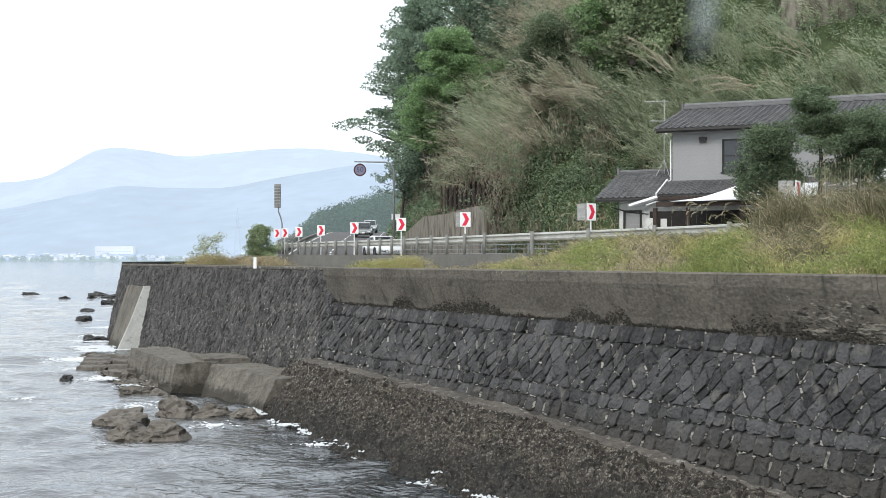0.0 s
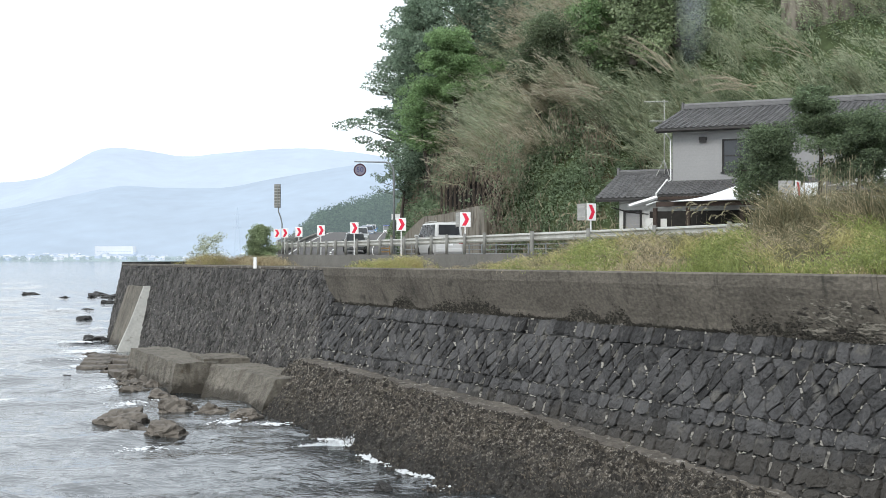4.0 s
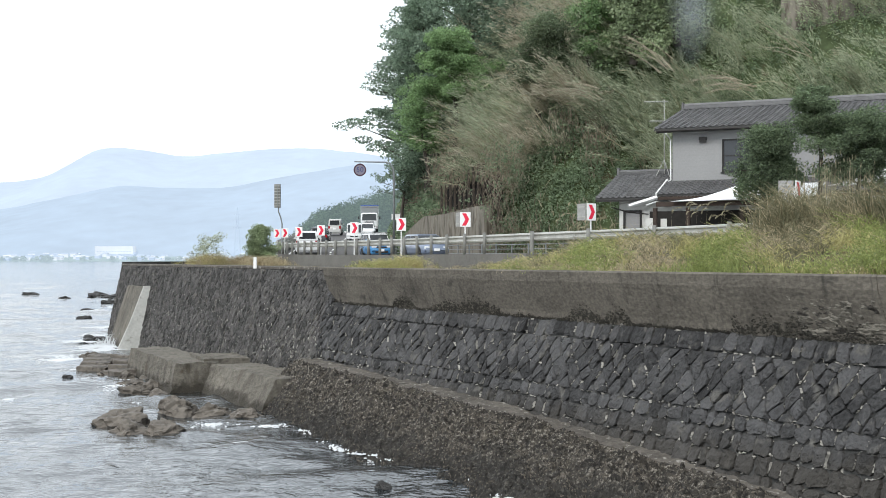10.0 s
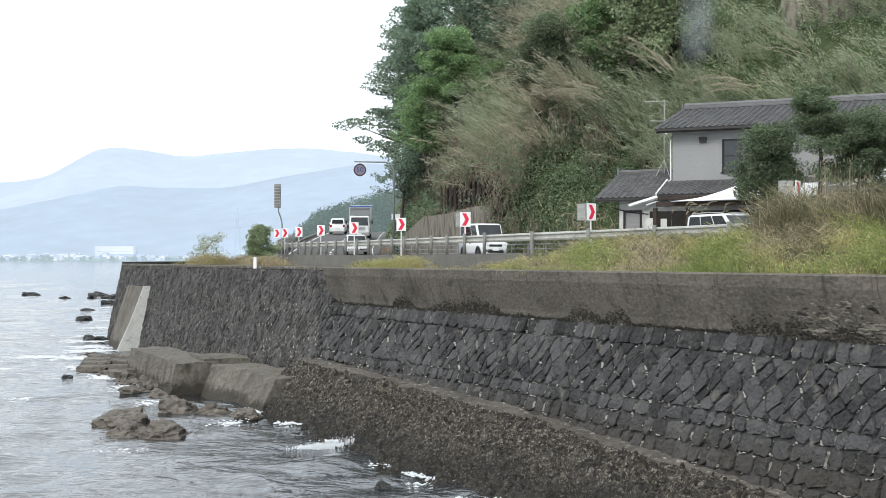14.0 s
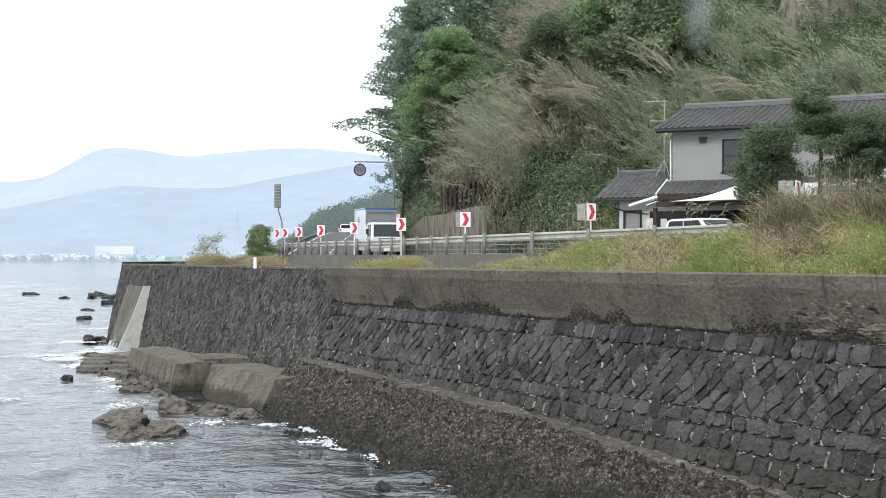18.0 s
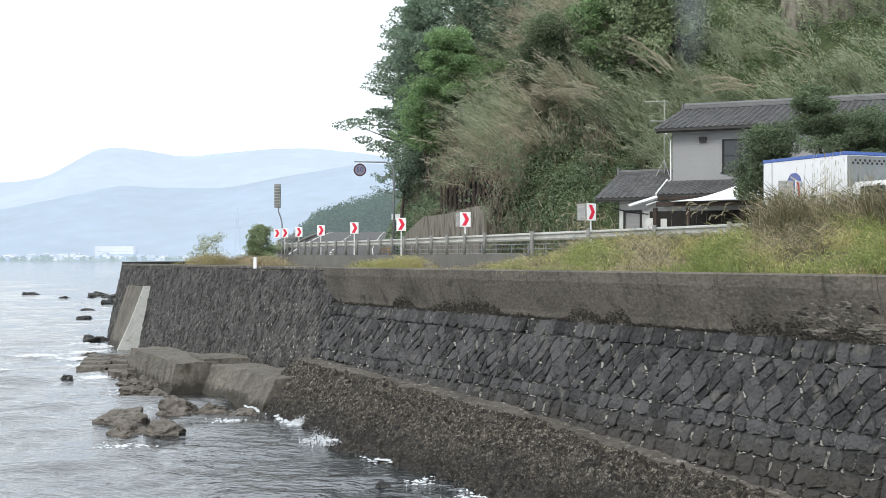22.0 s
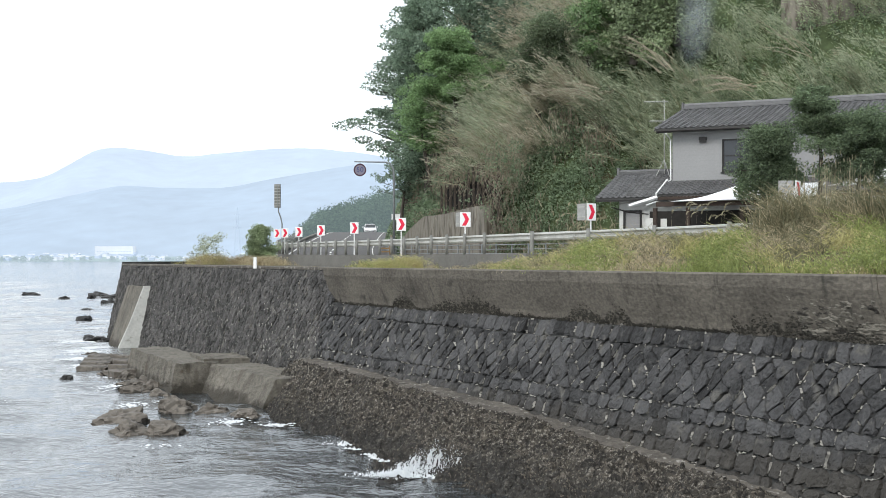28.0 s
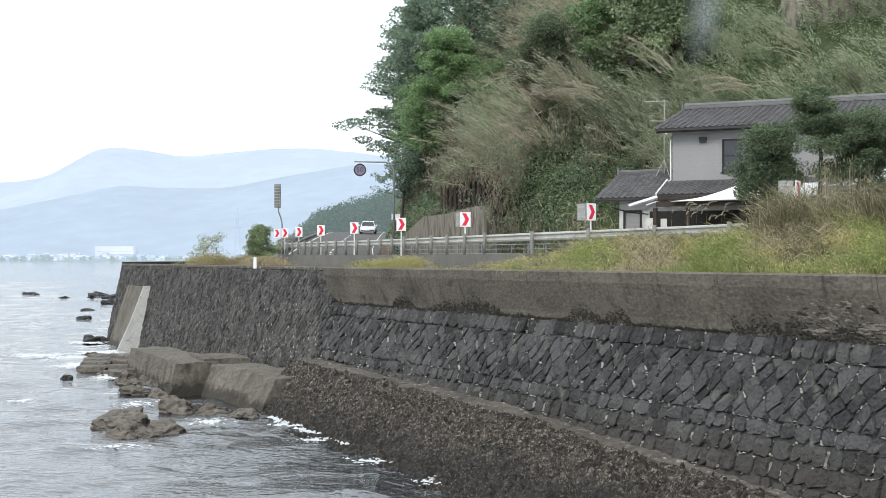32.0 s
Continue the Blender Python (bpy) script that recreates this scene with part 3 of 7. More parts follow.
# ---- distance: mountains, headland ----
def ridge(name, dist, knots, mat, label, depth=500, foot=0.0, seed=1, rough=6.0):
    """A range of hills: knots give its skyline as (bearing in x per metre away, height)."""
    ks = np.array(knots)
    us = np.linspace(ks[0, 0], ks[-1, 0], 160)
    hs = np.interp(us, ks[:, 0], ks[:, 1])
    kern = np.hanning(9)
    hs = np.convolve(np.pad(hs, 4, mode="edge"), kern / kern.sum(), mode="valid")
    vs, fs = [], []
    R = 14
    for i, (u, h) in enumerate(zip(us, hs)):
        for j in range(R):
            f = j / (R - 1)
            d = dist - depth * (1 - f)
            z = foot + (h - foot) * (f ** 0.8)
            x = u * (dist - 0.3 * depth * (1 - f))
            k = noise.fractal(Vector((x * 0.006, d * 0.006, seed)), 0.8, 2.1, 5) * rough * (0.4 + 0.6 * math.sin(math.pi * f))
            vs.append((x, d, z + k))
    for i in range(len(us) - 1):
        for j in range(R - 1):
            a = i * R + j
            fs.append((a, a + R, a + R + 1, a + 1))
    ob = mesh_of(name, vs, fs, mat, soft=True)
    return tagged(ob, label, "mountain", kind="structure")


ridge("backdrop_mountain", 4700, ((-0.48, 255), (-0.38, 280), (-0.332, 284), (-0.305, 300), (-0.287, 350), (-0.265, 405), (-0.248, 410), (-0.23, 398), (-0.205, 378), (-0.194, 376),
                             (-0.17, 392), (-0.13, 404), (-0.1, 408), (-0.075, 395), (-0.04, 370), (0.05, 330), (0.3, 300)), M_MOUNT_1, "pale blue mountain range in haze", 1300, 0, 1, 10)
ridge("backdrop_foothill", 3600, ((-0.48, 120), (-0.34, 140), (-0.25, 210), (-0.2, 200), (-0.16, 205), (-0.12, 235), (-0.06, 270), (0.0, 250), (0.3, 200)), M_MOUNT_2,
      "foothills behind the town under a painted pale blue haze", 900, 0, 4, 8)
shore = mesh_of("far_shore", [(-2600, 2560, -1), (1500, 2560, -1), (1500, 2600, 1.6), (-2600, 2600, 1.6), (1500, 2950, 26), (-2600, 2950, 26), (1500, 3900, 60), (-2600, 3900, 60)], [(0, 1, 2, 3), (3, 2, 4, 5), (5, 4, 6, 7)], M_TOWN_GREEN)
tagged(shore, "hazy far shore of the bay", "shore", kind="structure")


# ---- shore: ledge, concrete blocks, buttress, rocks ----
LEDGE = [(11.55, 10.7, 0.06), (8.36, 16.2, 0.27), (4.88, 22.45, 0.68), (0.57, 30.3, 1.16), (-4.6, 40.0, 1.42)]
_, LEDGE_P = polyline(LEDGE, 0.05)
lt = np.gradient(LEDGE_P[:, :2], axis=0)
lt /= np.linalg.norm(lt, axis=1)[:, None]
outs = np.concatenate([np.linspace(-1.5, -0.62, 4), np.linspace(-0.5, 0.0, 6), np.linspace(0.05, 4.9, 104)])
lv, lf = [], []
nl = len(LEDGE_P)
for i, (p, t) in enumerate(zip(LEDGE_P, lt)):
    run = 1.55 + 1.5 * min(1, (nl - i) / (nl * 0.4))
    e = i * 0.05 / 0.13
    for o in outs:
        oo = o + 0.14 * noise.noise(Vector((e * 0.05, 7, 0))) + 0.07 * noise.noise(Vector((e * 0.3, 3, 0))) + 0.04 * noise.noise(Vector((e * 0.9, 5, 0))) if o > -0.3 else o
        x, y = p[0] - t[1] * oo, p[1] + t[0] * oo
        z = p[2] if o <= 0 else p[2] - o * (p[2] + 0.2) / run
        q = Vector((x * 2.2, y * 2.2, z * 2))
        amp = 0.05 if o <= 0.05 else 0.17
        z += amp * noise.fractal(q, 0.7, 2.2, 5) + (0.16 * noise.noise(Vector((x * 0.8, y * 0.8, 4))) if o > 0.1 else 0)
        if o > 0.1:
            z += 0.12 * abs(noise.noise(q * 1.9)) + 0.1 * abs(noise.noise(q * 4.3)) + 0.08 * noise.noise(q * 8.0) + 0.045 * abs(noise.noise(q * 15.0))
        lv.append((x, y, max(z, -1.3)))
no = len(outs)
last = lv[-no:]
lv += [(x + lt[-1][0] * 0.35, y + lt[-1][1] * 0.35, -0.9) for x, y, z in last]
for i in range(nl):
    for j in range(no - 1):
        a = i * no + j
        lf.append((a, a + no, a + no + 1, a + 1))
ledge = mesh_of("ledge", lv, lf, M_BARNACLE)
tagged(ledge, "barnacle-crusted rubble apron along the foot of the sea wall", "apron", kind="structure")
for poly in ledge.data.polygons:
    if poly.index % (no - 1) < 9:
        poly.material_index = 1
ledge.data.materials.append(M_LEDGE)


def rough_body(rings, mat, name, label, category, cut=18, amount=0.06, size=2.2, group=""):
    """A cast body with knocked and worn edges."""
    bm = a_loft(rings)
    bmesh.ops.subdivide_edges(bm, edges=bm.edges[:], cuts=cut, use_grid_fill=True)
    for v in bm.verts:
        v.co += Vector((noise.noise(v.co * size), noise.noise(v.co * size + Vector((9, 0, 0))), noise.noise(v.co * size + Vector((0, 9, 0))))) * amount
        v.co += Vector((1, 1, 1)) * 0.022 * noise.fractal(v.co * 6, 0.8, 2.1, 3)
    return tagged(part(name, bm, mat), label, category, group)


def wedge(a, b, top, low, width, lean):
    """A block between plan points a and b (its seaward top edge), that leans outward to its foot."""
    a, b = Vector(a), Vector(b)
    t = (b - a).normalized()
    n = Vector((-t.y, t.x))
    out = []
    for p in (a, b):
        f, k = p + n * lean, p - n * width
        out.append([(p.x, p.y, top), (f.x, f.y, low), (k.x, k.y, low), (k.x, k.y, top)])
    return out


rough_body(wedge((-8.95, 43.6), (-12.3, 51.2), 1.02, -0.9, 1.5, 0.35), M_CONC_BROWN, "concrete_block", "long brown-stained concrete toe block beside the sea wall", "concrete block", group="toe blocks")
rough_body(wedge((-8.15, 44.4), (-9.1, 46.6), 1.12, -0.9, 1.6, 0.1), M_CONC_BROWN, "concrete_block", "short stained concrete block between two longer ones", "concrete block", group="toe blocks")
rough_body(wedge((-4.95, 38.4), (-7.75, 43.6), 0.98, -0.9, 1.5, 0.75), M_CONC_BROWN, "concrete_block", "leaning concrete toe block broken at its foot", "concrete block", group="toe blocks")

buttress = thing("buttress", "leaning concrete buttress at the corner of the sea wall", "buttress")
BUT_S = END_S - 9.0
b_out = lambda z: 0.3 + 0.13 * (3.12 - z)
core = part("core", a_loft([[wall_at(s, z, o) for z, o in ((3.12, face_out(s, 3.1) - 0.3), (3.12, face_out(s, 3.1) + b_out(3.12)), (1.4, face_out(s, 1.4) + b_out(1.4)), (-0.8, face_out(s, -0.8) + b_out(-0.8)),
                                                                 (-0.8, face_out(s, -0.8) - 0.3))] for s in np.linspace(BUT_S + 0.05, END_S - 4.6, 8)]), M_CONC_BROWN, buttress, "brown stained front face")
part("slab", a_loft([[wall_at(s, z, o) for z, o in ((3.17, face_out(s, 3.1) - 0.2), (3.17, face_out(s, 3.1) + b_out(3.12) + 0.03), (1.4, face_out(s, 1.4) + b_out(1.4) + 0.14),
                                                         (-0.8, face_out(s, -0.8) + b_out(-0.8) + 0.42), (-0.8, face_out(s, -0.8) - 0.2))] for s in (BUT_S - 0.12, BUT_S + 0.05)]),
     M_CONC_WHITE, buttress, "pale concrete end face")


def boulder(at, size, mat, seed, name="boulder", label="wet brown shore boulder in the shallows", group="shore boulders", turn=0):
    bm = bmesh.new()
    bmesh.ops.create_icosphere(bm, subdivisions=4, radius=0.5)
    off = Vector((seed * 3.7, seed * 1.9, seed))
    cuts = [(Vector((noise.random() - 0.5, noise.random() - 0.5, noise.random() * 0.6)).normalized(), 0.2 + 0.14 * noise.random()) for _ in range(10)]
    for v in bm.verts:
        for n_, d in cuts:
            k = v.co.dot(n_) - d
            if k > 0:
                v.co -= n_ * k * 0.85
        v.co += v.co.normalized() * (0.15 * noise.fractal(v.co * 3.2 + off, 0.7, 2.2, 6))
        v.co = Vector((v.co.x * size[0], v.co.y * size[1], v.co.z * size[2]))
    ob = part(name, bm, mat)
    ob.matrix_world = pose(*at, 0, 0, turn)
    return tagged(ob, label, "rock", group)


for k, (at, size, turn) in enumerate((((-8.85, 35.3, 0.08), (1.8, 1.4, 0.95), 20), ((-8.0, 33.4, 0.05), (1.5, 1.3, 0.95), -15), ((-7.05, 33.0, 0.1), (1.35, 1.2, 1.05), 40),
                                      ((-7.75, 38.2, 0.1), (1.5, 1.2, 1.15), 0), ((-6.75, 37.9, 0.05), (1.4, 1.0, 0.9), 30), ((-5.6, 37.0, 0.1), (1.1, 0.9, 0.7), 70))):
    boulder(at, size, M_ROCK, k + 1, turn=turn)
for k in range(16):
    f = k / 15
    x, y = -8.6 - 6.6 * f + 0.5 * noise.random(), 42.6 + 17.0 * f + 0.6 * noise.random()
    boulder((x - 0.75 - 0.6 * (k % 2), y, 0.02), (0.9 + 0.7 * noise.random(), 0.9 + 0.5 * noise.random(), 0.5 + 0.3 * noise.random()), M_ROCK, 20 + k, "rubble_stone",
            "low wet rubble stone along the toe blocks", "toe rubble", turn=k * 37)
def slab_stone(at, size, turn, tip):
    bm = a_box(size, bevel=0.06)
    bmesh.ops.subdivide_edges(bm, edges=bm.edges[:], cuts=2, use_grid_fill=True)
    for v in bm.verts:
        v.co += Vector((noise.noise(v.co * 2.3 + Vector(at)), noise.noise(v.co * 2.1 - Vector(at)), 0.6 * noise.noise(v.co * 3))) * 0.09
    ob = part("stone_slab", bm, M_ROCK)
    ob.matrix_world = pose(*at, tip, 0, turn)
    return tagged(ob, "flat wave-washed stone slab beside the buttress", "rock", "stone slabs")


for at, size, turn, tip in (((-14.6, 55.2, 0.16), (1.3, 0.8, 0.3), 8, 3), ((-13.6, 55.8, 0.22), (1.0, 0.9, 0.32), -12, -4), ((-14.3, 53.6, 0.14), (1.2, 0.6, 0.3), 4, 4), ((-13.2, 53.8, 0.2), (0.9, 0.8, 0.3), 22, 2),
                            ((-14.0, 52.2, 0.1), (1.2, 0.6, 0.26), -6, 3), ((-12.9, 51.9, 0.15), (0.9, 0.7, 0.3), 14, -3), ((-15.2, 57.4, 0.14), (0.9, 0.8, 0.3), 20, 2), ((-12.2, 49.6, 0.12), (1.0, 0.8, 0.3), 35, 4)):
    slab_stone(at, size, turn, tip)
for k, (x, y, w, h) in enumerate(((-51.5, 163, 3.0, 0.9), (-43, 148, 1.6, 0.6), (-40.5, 150, 1.8, 0.7), (-41.5, 158, 3.4, 1.2), (-38.5, 150, 2.6, 1.0), (-36, 141, 1.8, 0.8), (-31, 113, 1.6, 0.7),
                                  (-28.5, 118, 1.4, 0.6), (-26.5, 96, 1.5, 0.7), (-18.8, 70.5, 2.0, 0.8), (-19.6, 72.5, 1.6, 0.7), (-14.2, 49, 0.6, 0.28), (-33.5, 130, 2.2, 0.8), (-30, 128, 1.2, 0.5))):
    boulder((x, y, 0.05), (w * 0.95, w * 0.8, h * 1.2), M_WETROCK, 60 + k, "sea_rock", "dark wave-washed rock out in the sea", "sea rocks", turn=k * 50)
boulder((-1.15, 25.6, 0.02), (0.4, 0.3, 0.3), M_WETROCK, 90, "sea_rock", "small wet rock awash beside the apron", "sea rocks")

# oysters and barnacles on the apron
ov, of_ = [], []
ors = random.Random(5)
for _ in range(30000):
    i, j = ors.randrange(50, nl - 1), ors.randrange(9, no - 20)
    if noise.noise(Vector((i * 0.023, j * 0.07, 3))) < -0.2 + 0.3 * ors.random():
        continue
    p = Vector(lv[i * no + j]).lerp(Vector(lv[(i + 1) * no + j + 1]), ors.random())
    r = ors.uniform(0.006, 0.024)
    k = len(ov)
    for q in range(5):
        a = q * math.tau / 5 + ors.random() * 0.7
        ov.append((p.x + r * math.cos(a) * 1.3, p.y + r * math.sin(a), p.z - 0.012))
    ov.append((p.x + ors.uniform(-0.02, 0.02), p.y - 0.01, p.z + ors.uniform(0.012, 0.04)))
    of_ += [(k + q, k + (q + 1) % 5, k + 5) for q in range(5)]
oysters = tagged(mesh_of("oysters", ov, of_, M_OYSTER, ledge), kind="stuff")


# ---- roadside: guard rail, signs, poles ----
rail = thing("guard_rail", "weathered steel guard rail with grey posts along the road", "guard rail")
W_BEAM = ((-3.86, 1.04), (-3.90, 1.02), (-3.92, 0.97), (-3.86, 0.92), (-3.86, 0.86), (-3.92, 0.81), (-3.90, 0.75), (-3.86, 0.73), (-3.85, 0.73), (-3.88, 0.81), (-3.84, 0.86), (-3.84, 0.92), (-3.88, 0.97), (-3.85, 1.04))
for y in np.arange(-20, 128, 4.0):
    road_strip("beam", y + 0.01, y + 3.99, 0.99, W_BEAM, M_GALV, rail)
post_bm = a_tube([(0, 0, 0), (0, 0, 0.86)], 0.07, 10)
add_tube(post_bm, [(0, 0, 0.86), (0, 0, 0.885)], [0.075, 0.04], 10)
post_me = bpy.data.meshes.new("post")
post_bm.to_mesh(post_me), post_bm.free()
post_me.materials.append(M_POST), smooth(post_me)
low_bm = a_tube([(0, 0, 0), (0, 0, 1.35)], 0.07, 10)
low_me = bpy.data.meshes.new("long_post")
low_bm.to_mesh(low_me), low_bm.free()
low_me.materials.append(M_POST), smooth(low_me)
y = 54.3
while y < 128:
    p, t, sd = on_road(y, -4.0, 0.25)
    share("post", post_me, rail, Matrix.Translation(p))
    y += 2.0 * t.y
y = 54.3
while y > -16:
    p, t, sd = on_road(y, -4.0, 0.25)
    y -= 4.0 * t.y
    p, t, sd = on_road(y, -4.0, -0.25)
    share("post", low_me, rail, Matrix.Translation(p))

# pipe fence on the hill's side
fence = thing("pipe_fence", "low grey pipe fence on the hill side of the road", "fence")
for h in (0.35, 0.6, 0.85):
    ys = np.arange(50, 112, 2.0)
    part("pipe", a_tube([on_road(y, 4.55, h)[0] for y in ys], 0.024, 6), M_STEEL_POLE, fence)
fp_bm = a_tube([(0, 0, 0), (0, 0, 0.92)], 0.04, 8)
fp_me = bpy.data.meshes.new("fence_post")
fp_bm.to_mesh(fp_me), fp_bm.free()
fp_me.materials.append(M_STEEL_POLE)
for y in np.arange(50, 112, 2.0):
    share("fence_post", fp_me, fence, Matrix.Translation(on_road(y, 4.55, -0.02)[0]))


def chevron_sign(at, turn, back=None, low=0.0, height=1.42):
    """A curve marker: white board with a red arrowhead on a white post."""
    s = thing("chevron_sign", "white curve marker with red chevron and a second board turned away" if back is not None else "white curve marker board with a red chevron on a white post", "road sign", "curve markers", pose(*at, 0, 0, turn))
    part("post", a_tube([(0, 0.03, low), (0, 0.03, height + 0.55)], 0.03, 8), M_WHITE_PAINT, s)
    b = part("board", a_box((0.46, 0.022, 0.62), (0, 0, height + 0.31), bevel=0.008), M_SIGN_WHITE, s)
    x0, x1, z0, z1 = -0.14, 0.17, height + 0.05, height + 0.57
    zm, w = (z0 + z1) / 2, 0.17
    bm = bmesh.new()
    for a, c in ((z0, zm), (z1, zm)):
        tip = x1 - w
        pts = [(x0, a), (x0 + w, a), (x1, c), (tip, c)]
        f = [bm.verts.new((px, -0.016, pz)) for px, pz in pts]
        bm.faces.new(f if a < c else f[::-1])
    part("chevron", bm, M_SIGN_RED, b)
    if back is not None:
        bb = part("back_board", a_box((0.4, 0.022, 0.6), (0.03, 0, 0), bevel=0.008), M_SIGN_BACK, s, "grey back of the opposite board")
        a = radians(back - turn)
        bb.matrix_basis = pose(-0.24 - 0.23 * math.cos(a), 0.04 - 0.23 * math.sin(a), height + 0.31, 0, 0, back - turn)
        for zz in (-0.18, 0.18):
            part("brace", a_box((0.34, 0.015, 0.04), (0.03, -0.02, zz)), M_GALV, bb)
    return s


for x, y, turn, back, low in ((9.45, 34.6, 58, -4, -0.3), (5.34, 46.8, 38, -48, -0.3), (0.94, 54.9, 10, -68, 0.2), (-2.01, 62.5, 6, None, 0.2), (-4.8, 70.3, 6, None, 0.2),
                              (-7.31, 77.8, 6, None, 0.2), (-9.27, 83.6, 4, None, 0.2), (-10.77, 88.5, 2, None, 0.2), (-11.82, 92.5, 0, None, 0.2)):
    gz = float(np.interp(y, ROAD_P[:, 1], ROAD_P[:, 2]))
    chevron_sign((x, y, gz), turn, back, low)

# overhead speed sign on a bracket pole
pole = thing("speed_sign_pole", "grey bracket pole holding a round fifty speed limit sign", "road sign", at=pose(-3.4, 90, 4.6))
arc = [(0, 0, 0), (0, 0, 5.6), (-0.05, 0, 6.2), (-0.25, 0, 6.5), (-0.6, 0, 6.62), (-2.75, 0, 6.66)]
part("pole", a_tube(arc, [0.09, 0.075, 0.07, 0.06, 0.05, 0.045], 12), M_STEEL_POLE, pole, soft=True)
disc = bmesh.new()
bmesh.ops.create_cone(disc, cap_ends=True, segments=40, radius1=0.44, radius2=0.44, depth=0.02, matrix=pose(-2.35, -0.06, 6.08, 90))
plate = part("sign_plate", disc, M_BACKLIT_WHITE, pole)
ring = bmesh.new()
for r, q in ((0.44, 0.345),):
    a = [ring.verts.new((-2.35 + r * math.cos(k * math.tau / 40), -0.073, 6.08 + r * math.sin(k * math.tau / 40))) for k in range(40)]
    c = [ring.verts.new((-2.35 + q * math.cos(k * math.tau / 40), -0.073, 6.08 + q * math.sin(k * math.tau / 40))) for k in range(40)]
    for k in range(40):
        ring.faces.new((a[k], a[(k + 1) % 40], c[(k + 1) % 40], c[k]))
part("red_rim", ring, M_BACKLIT_RED, plate)
part("hanger", a_box((0.06, 0.05, 0.6), (-2.35, -0.03, 6.38)), M_STEEL_POLE, pole)


def lettering(name, text, size, at, mat, parent, turn=(90, 0, 0)):
    cu = bpy.data.curves.new(name, "FONT")
    cu.body, cu.size, cu.align_x, cu.align_y, cu.extrude = text, size, "CENTER", "CENTER", 0.002
    tmp = new(name, cu)
    dg = bpy.context.evaluated_depsgraph_get()
    me = bpy.data.meshes.new_from_object(tmp.evaluated_get(dg))
    bpy.data.objects.remove(tmp)
    me.materials.clear()
    ob = link(name, me, mat, parent)
    ob.matrix_basis = pose(*at, *turn)
    return ob


lettering("numerals", "50", 0.5, (-2.35, -0.078, 6.08), M_SIGN_BLUE, plate)
# second plain pole behind it, and a small board
pole2 = thing("utility_pole", "thin grey utility pole at the foot of the hill", "pole", at=pose(-3.1, 101, 4.9))
part("pole", a_tube([(0, 0, 0), (0, 0, 3.6)], 0.07, 10), M_STEEL_POLE, pole2)
part("board", a_box((0.9, 0.05, 0.45), (-0.45, 0, 2.9), bevel=0.01), M_SIGN_WHITE, pole2)
part("meter_box", a_box((0.6, 0.3, 0.6), (-0.3, 0, 2.2), bevel=0.02), M_FRAME_DARK, pole2)

barrier = thing("barrier", "low brown timber barrier beside the road at the bend", "barrier", at=pose(-4.25, 95.5, 4.75))
for x in (-0.35, 0.35):
    part("post", a_box((0.09, 0.09, 0.95), (x, 0, 0.47)), M_BARRIER, barrier)
for z in (0.3, 0.55, 0.82):
    part("rail", a_box((0.9, 0.04, 0.1), (0, -0.06, z)), M_BARRIER, barrier)
# tall electronic board seen from the side, on a crooked pole
board = thing("message_board", "tall narrow grey message board on a crooked pole", "road sign", at=pose(-12.1, 95, 4.7))
part("pole", a_tube([(0.33, 0, 0), (0.33, 0, 2.4), (0.22, 0, 2.9), (0.08, 0, 3.25), (0.06, 0, 3.7), (0.06, 0, 5.1)], 0.05, 8), M_STEEL_POLE, board)
cab = part("housing", a_box((0.44, 0.3, 1.72), (0, 0, 4.42), bevel=0.02), M_POST, board)
for k in range(8):
    part("louvre", a_box((0.46, 0.04, 0.05), (0, -0.17, 3.68 + 0.21 * k)), M_GALV, cab)
part("mullion", a_box((0.05, 0.05, 1.7), (0.03, -0.19, 4.42)), M_STEEL_POLE, cab)

marker = tagged(part("boundary_post", a_box((0.13, 0.13, 0.42), (-6.98, 48.3, 4.36), bevel=0.02, taper=0.85), M_WHITE_PAINT), "small white boundary post on the sea wall", "post")

# retaining wall under the hill, with steel piles above it
retain = thing("retaining_wall", "stained grey concrete retaining wall with form marks at the hill's foot", "retaining wall")
RW = [(-2.55, 93.0), (-0.4, 88.0), (1.6, 83.0), (3.05, 79.0)]
RW_S, RW_P = polyline(RW, 0.9)
rt = np.gradient(RW_P, axis=0)
rt /= np.linalg.norm(rt, axis=1)[:, None]
rings = []
for i, (p, t) in enumerate(zip(RW_P, rt)):
    f = i / (len(RW_P) - 1)
    top = 4.5 + 0.9 + 1.85 * min(1, f * 3.2) ** 0.6 + 0.5 * f + 0.06 * math.sin(9 * f)
    rings.append([Vector((p[0] - t[1] * o, p[1] + t[0] * o, z)) for o, z in ((0.75, 4.2), (0.7, 4.5), (-0.15, top), (-0.6, top), (-0.6, 4.2))])
for a in range(0, len(rings) - 1, 3):
    part("panel", a_loft(rings[a:a + 4]), M_RETAIN, retain)


# ---- the house across the road (built in its own axes: x along the front, y to the back) ----
HOUSE = pose(10.6, 60, 4.5, 0, 0, -26.2)
house = thing("house", "two-storey grey house with dark kawara tile roofs", "house", at=HOUSE)


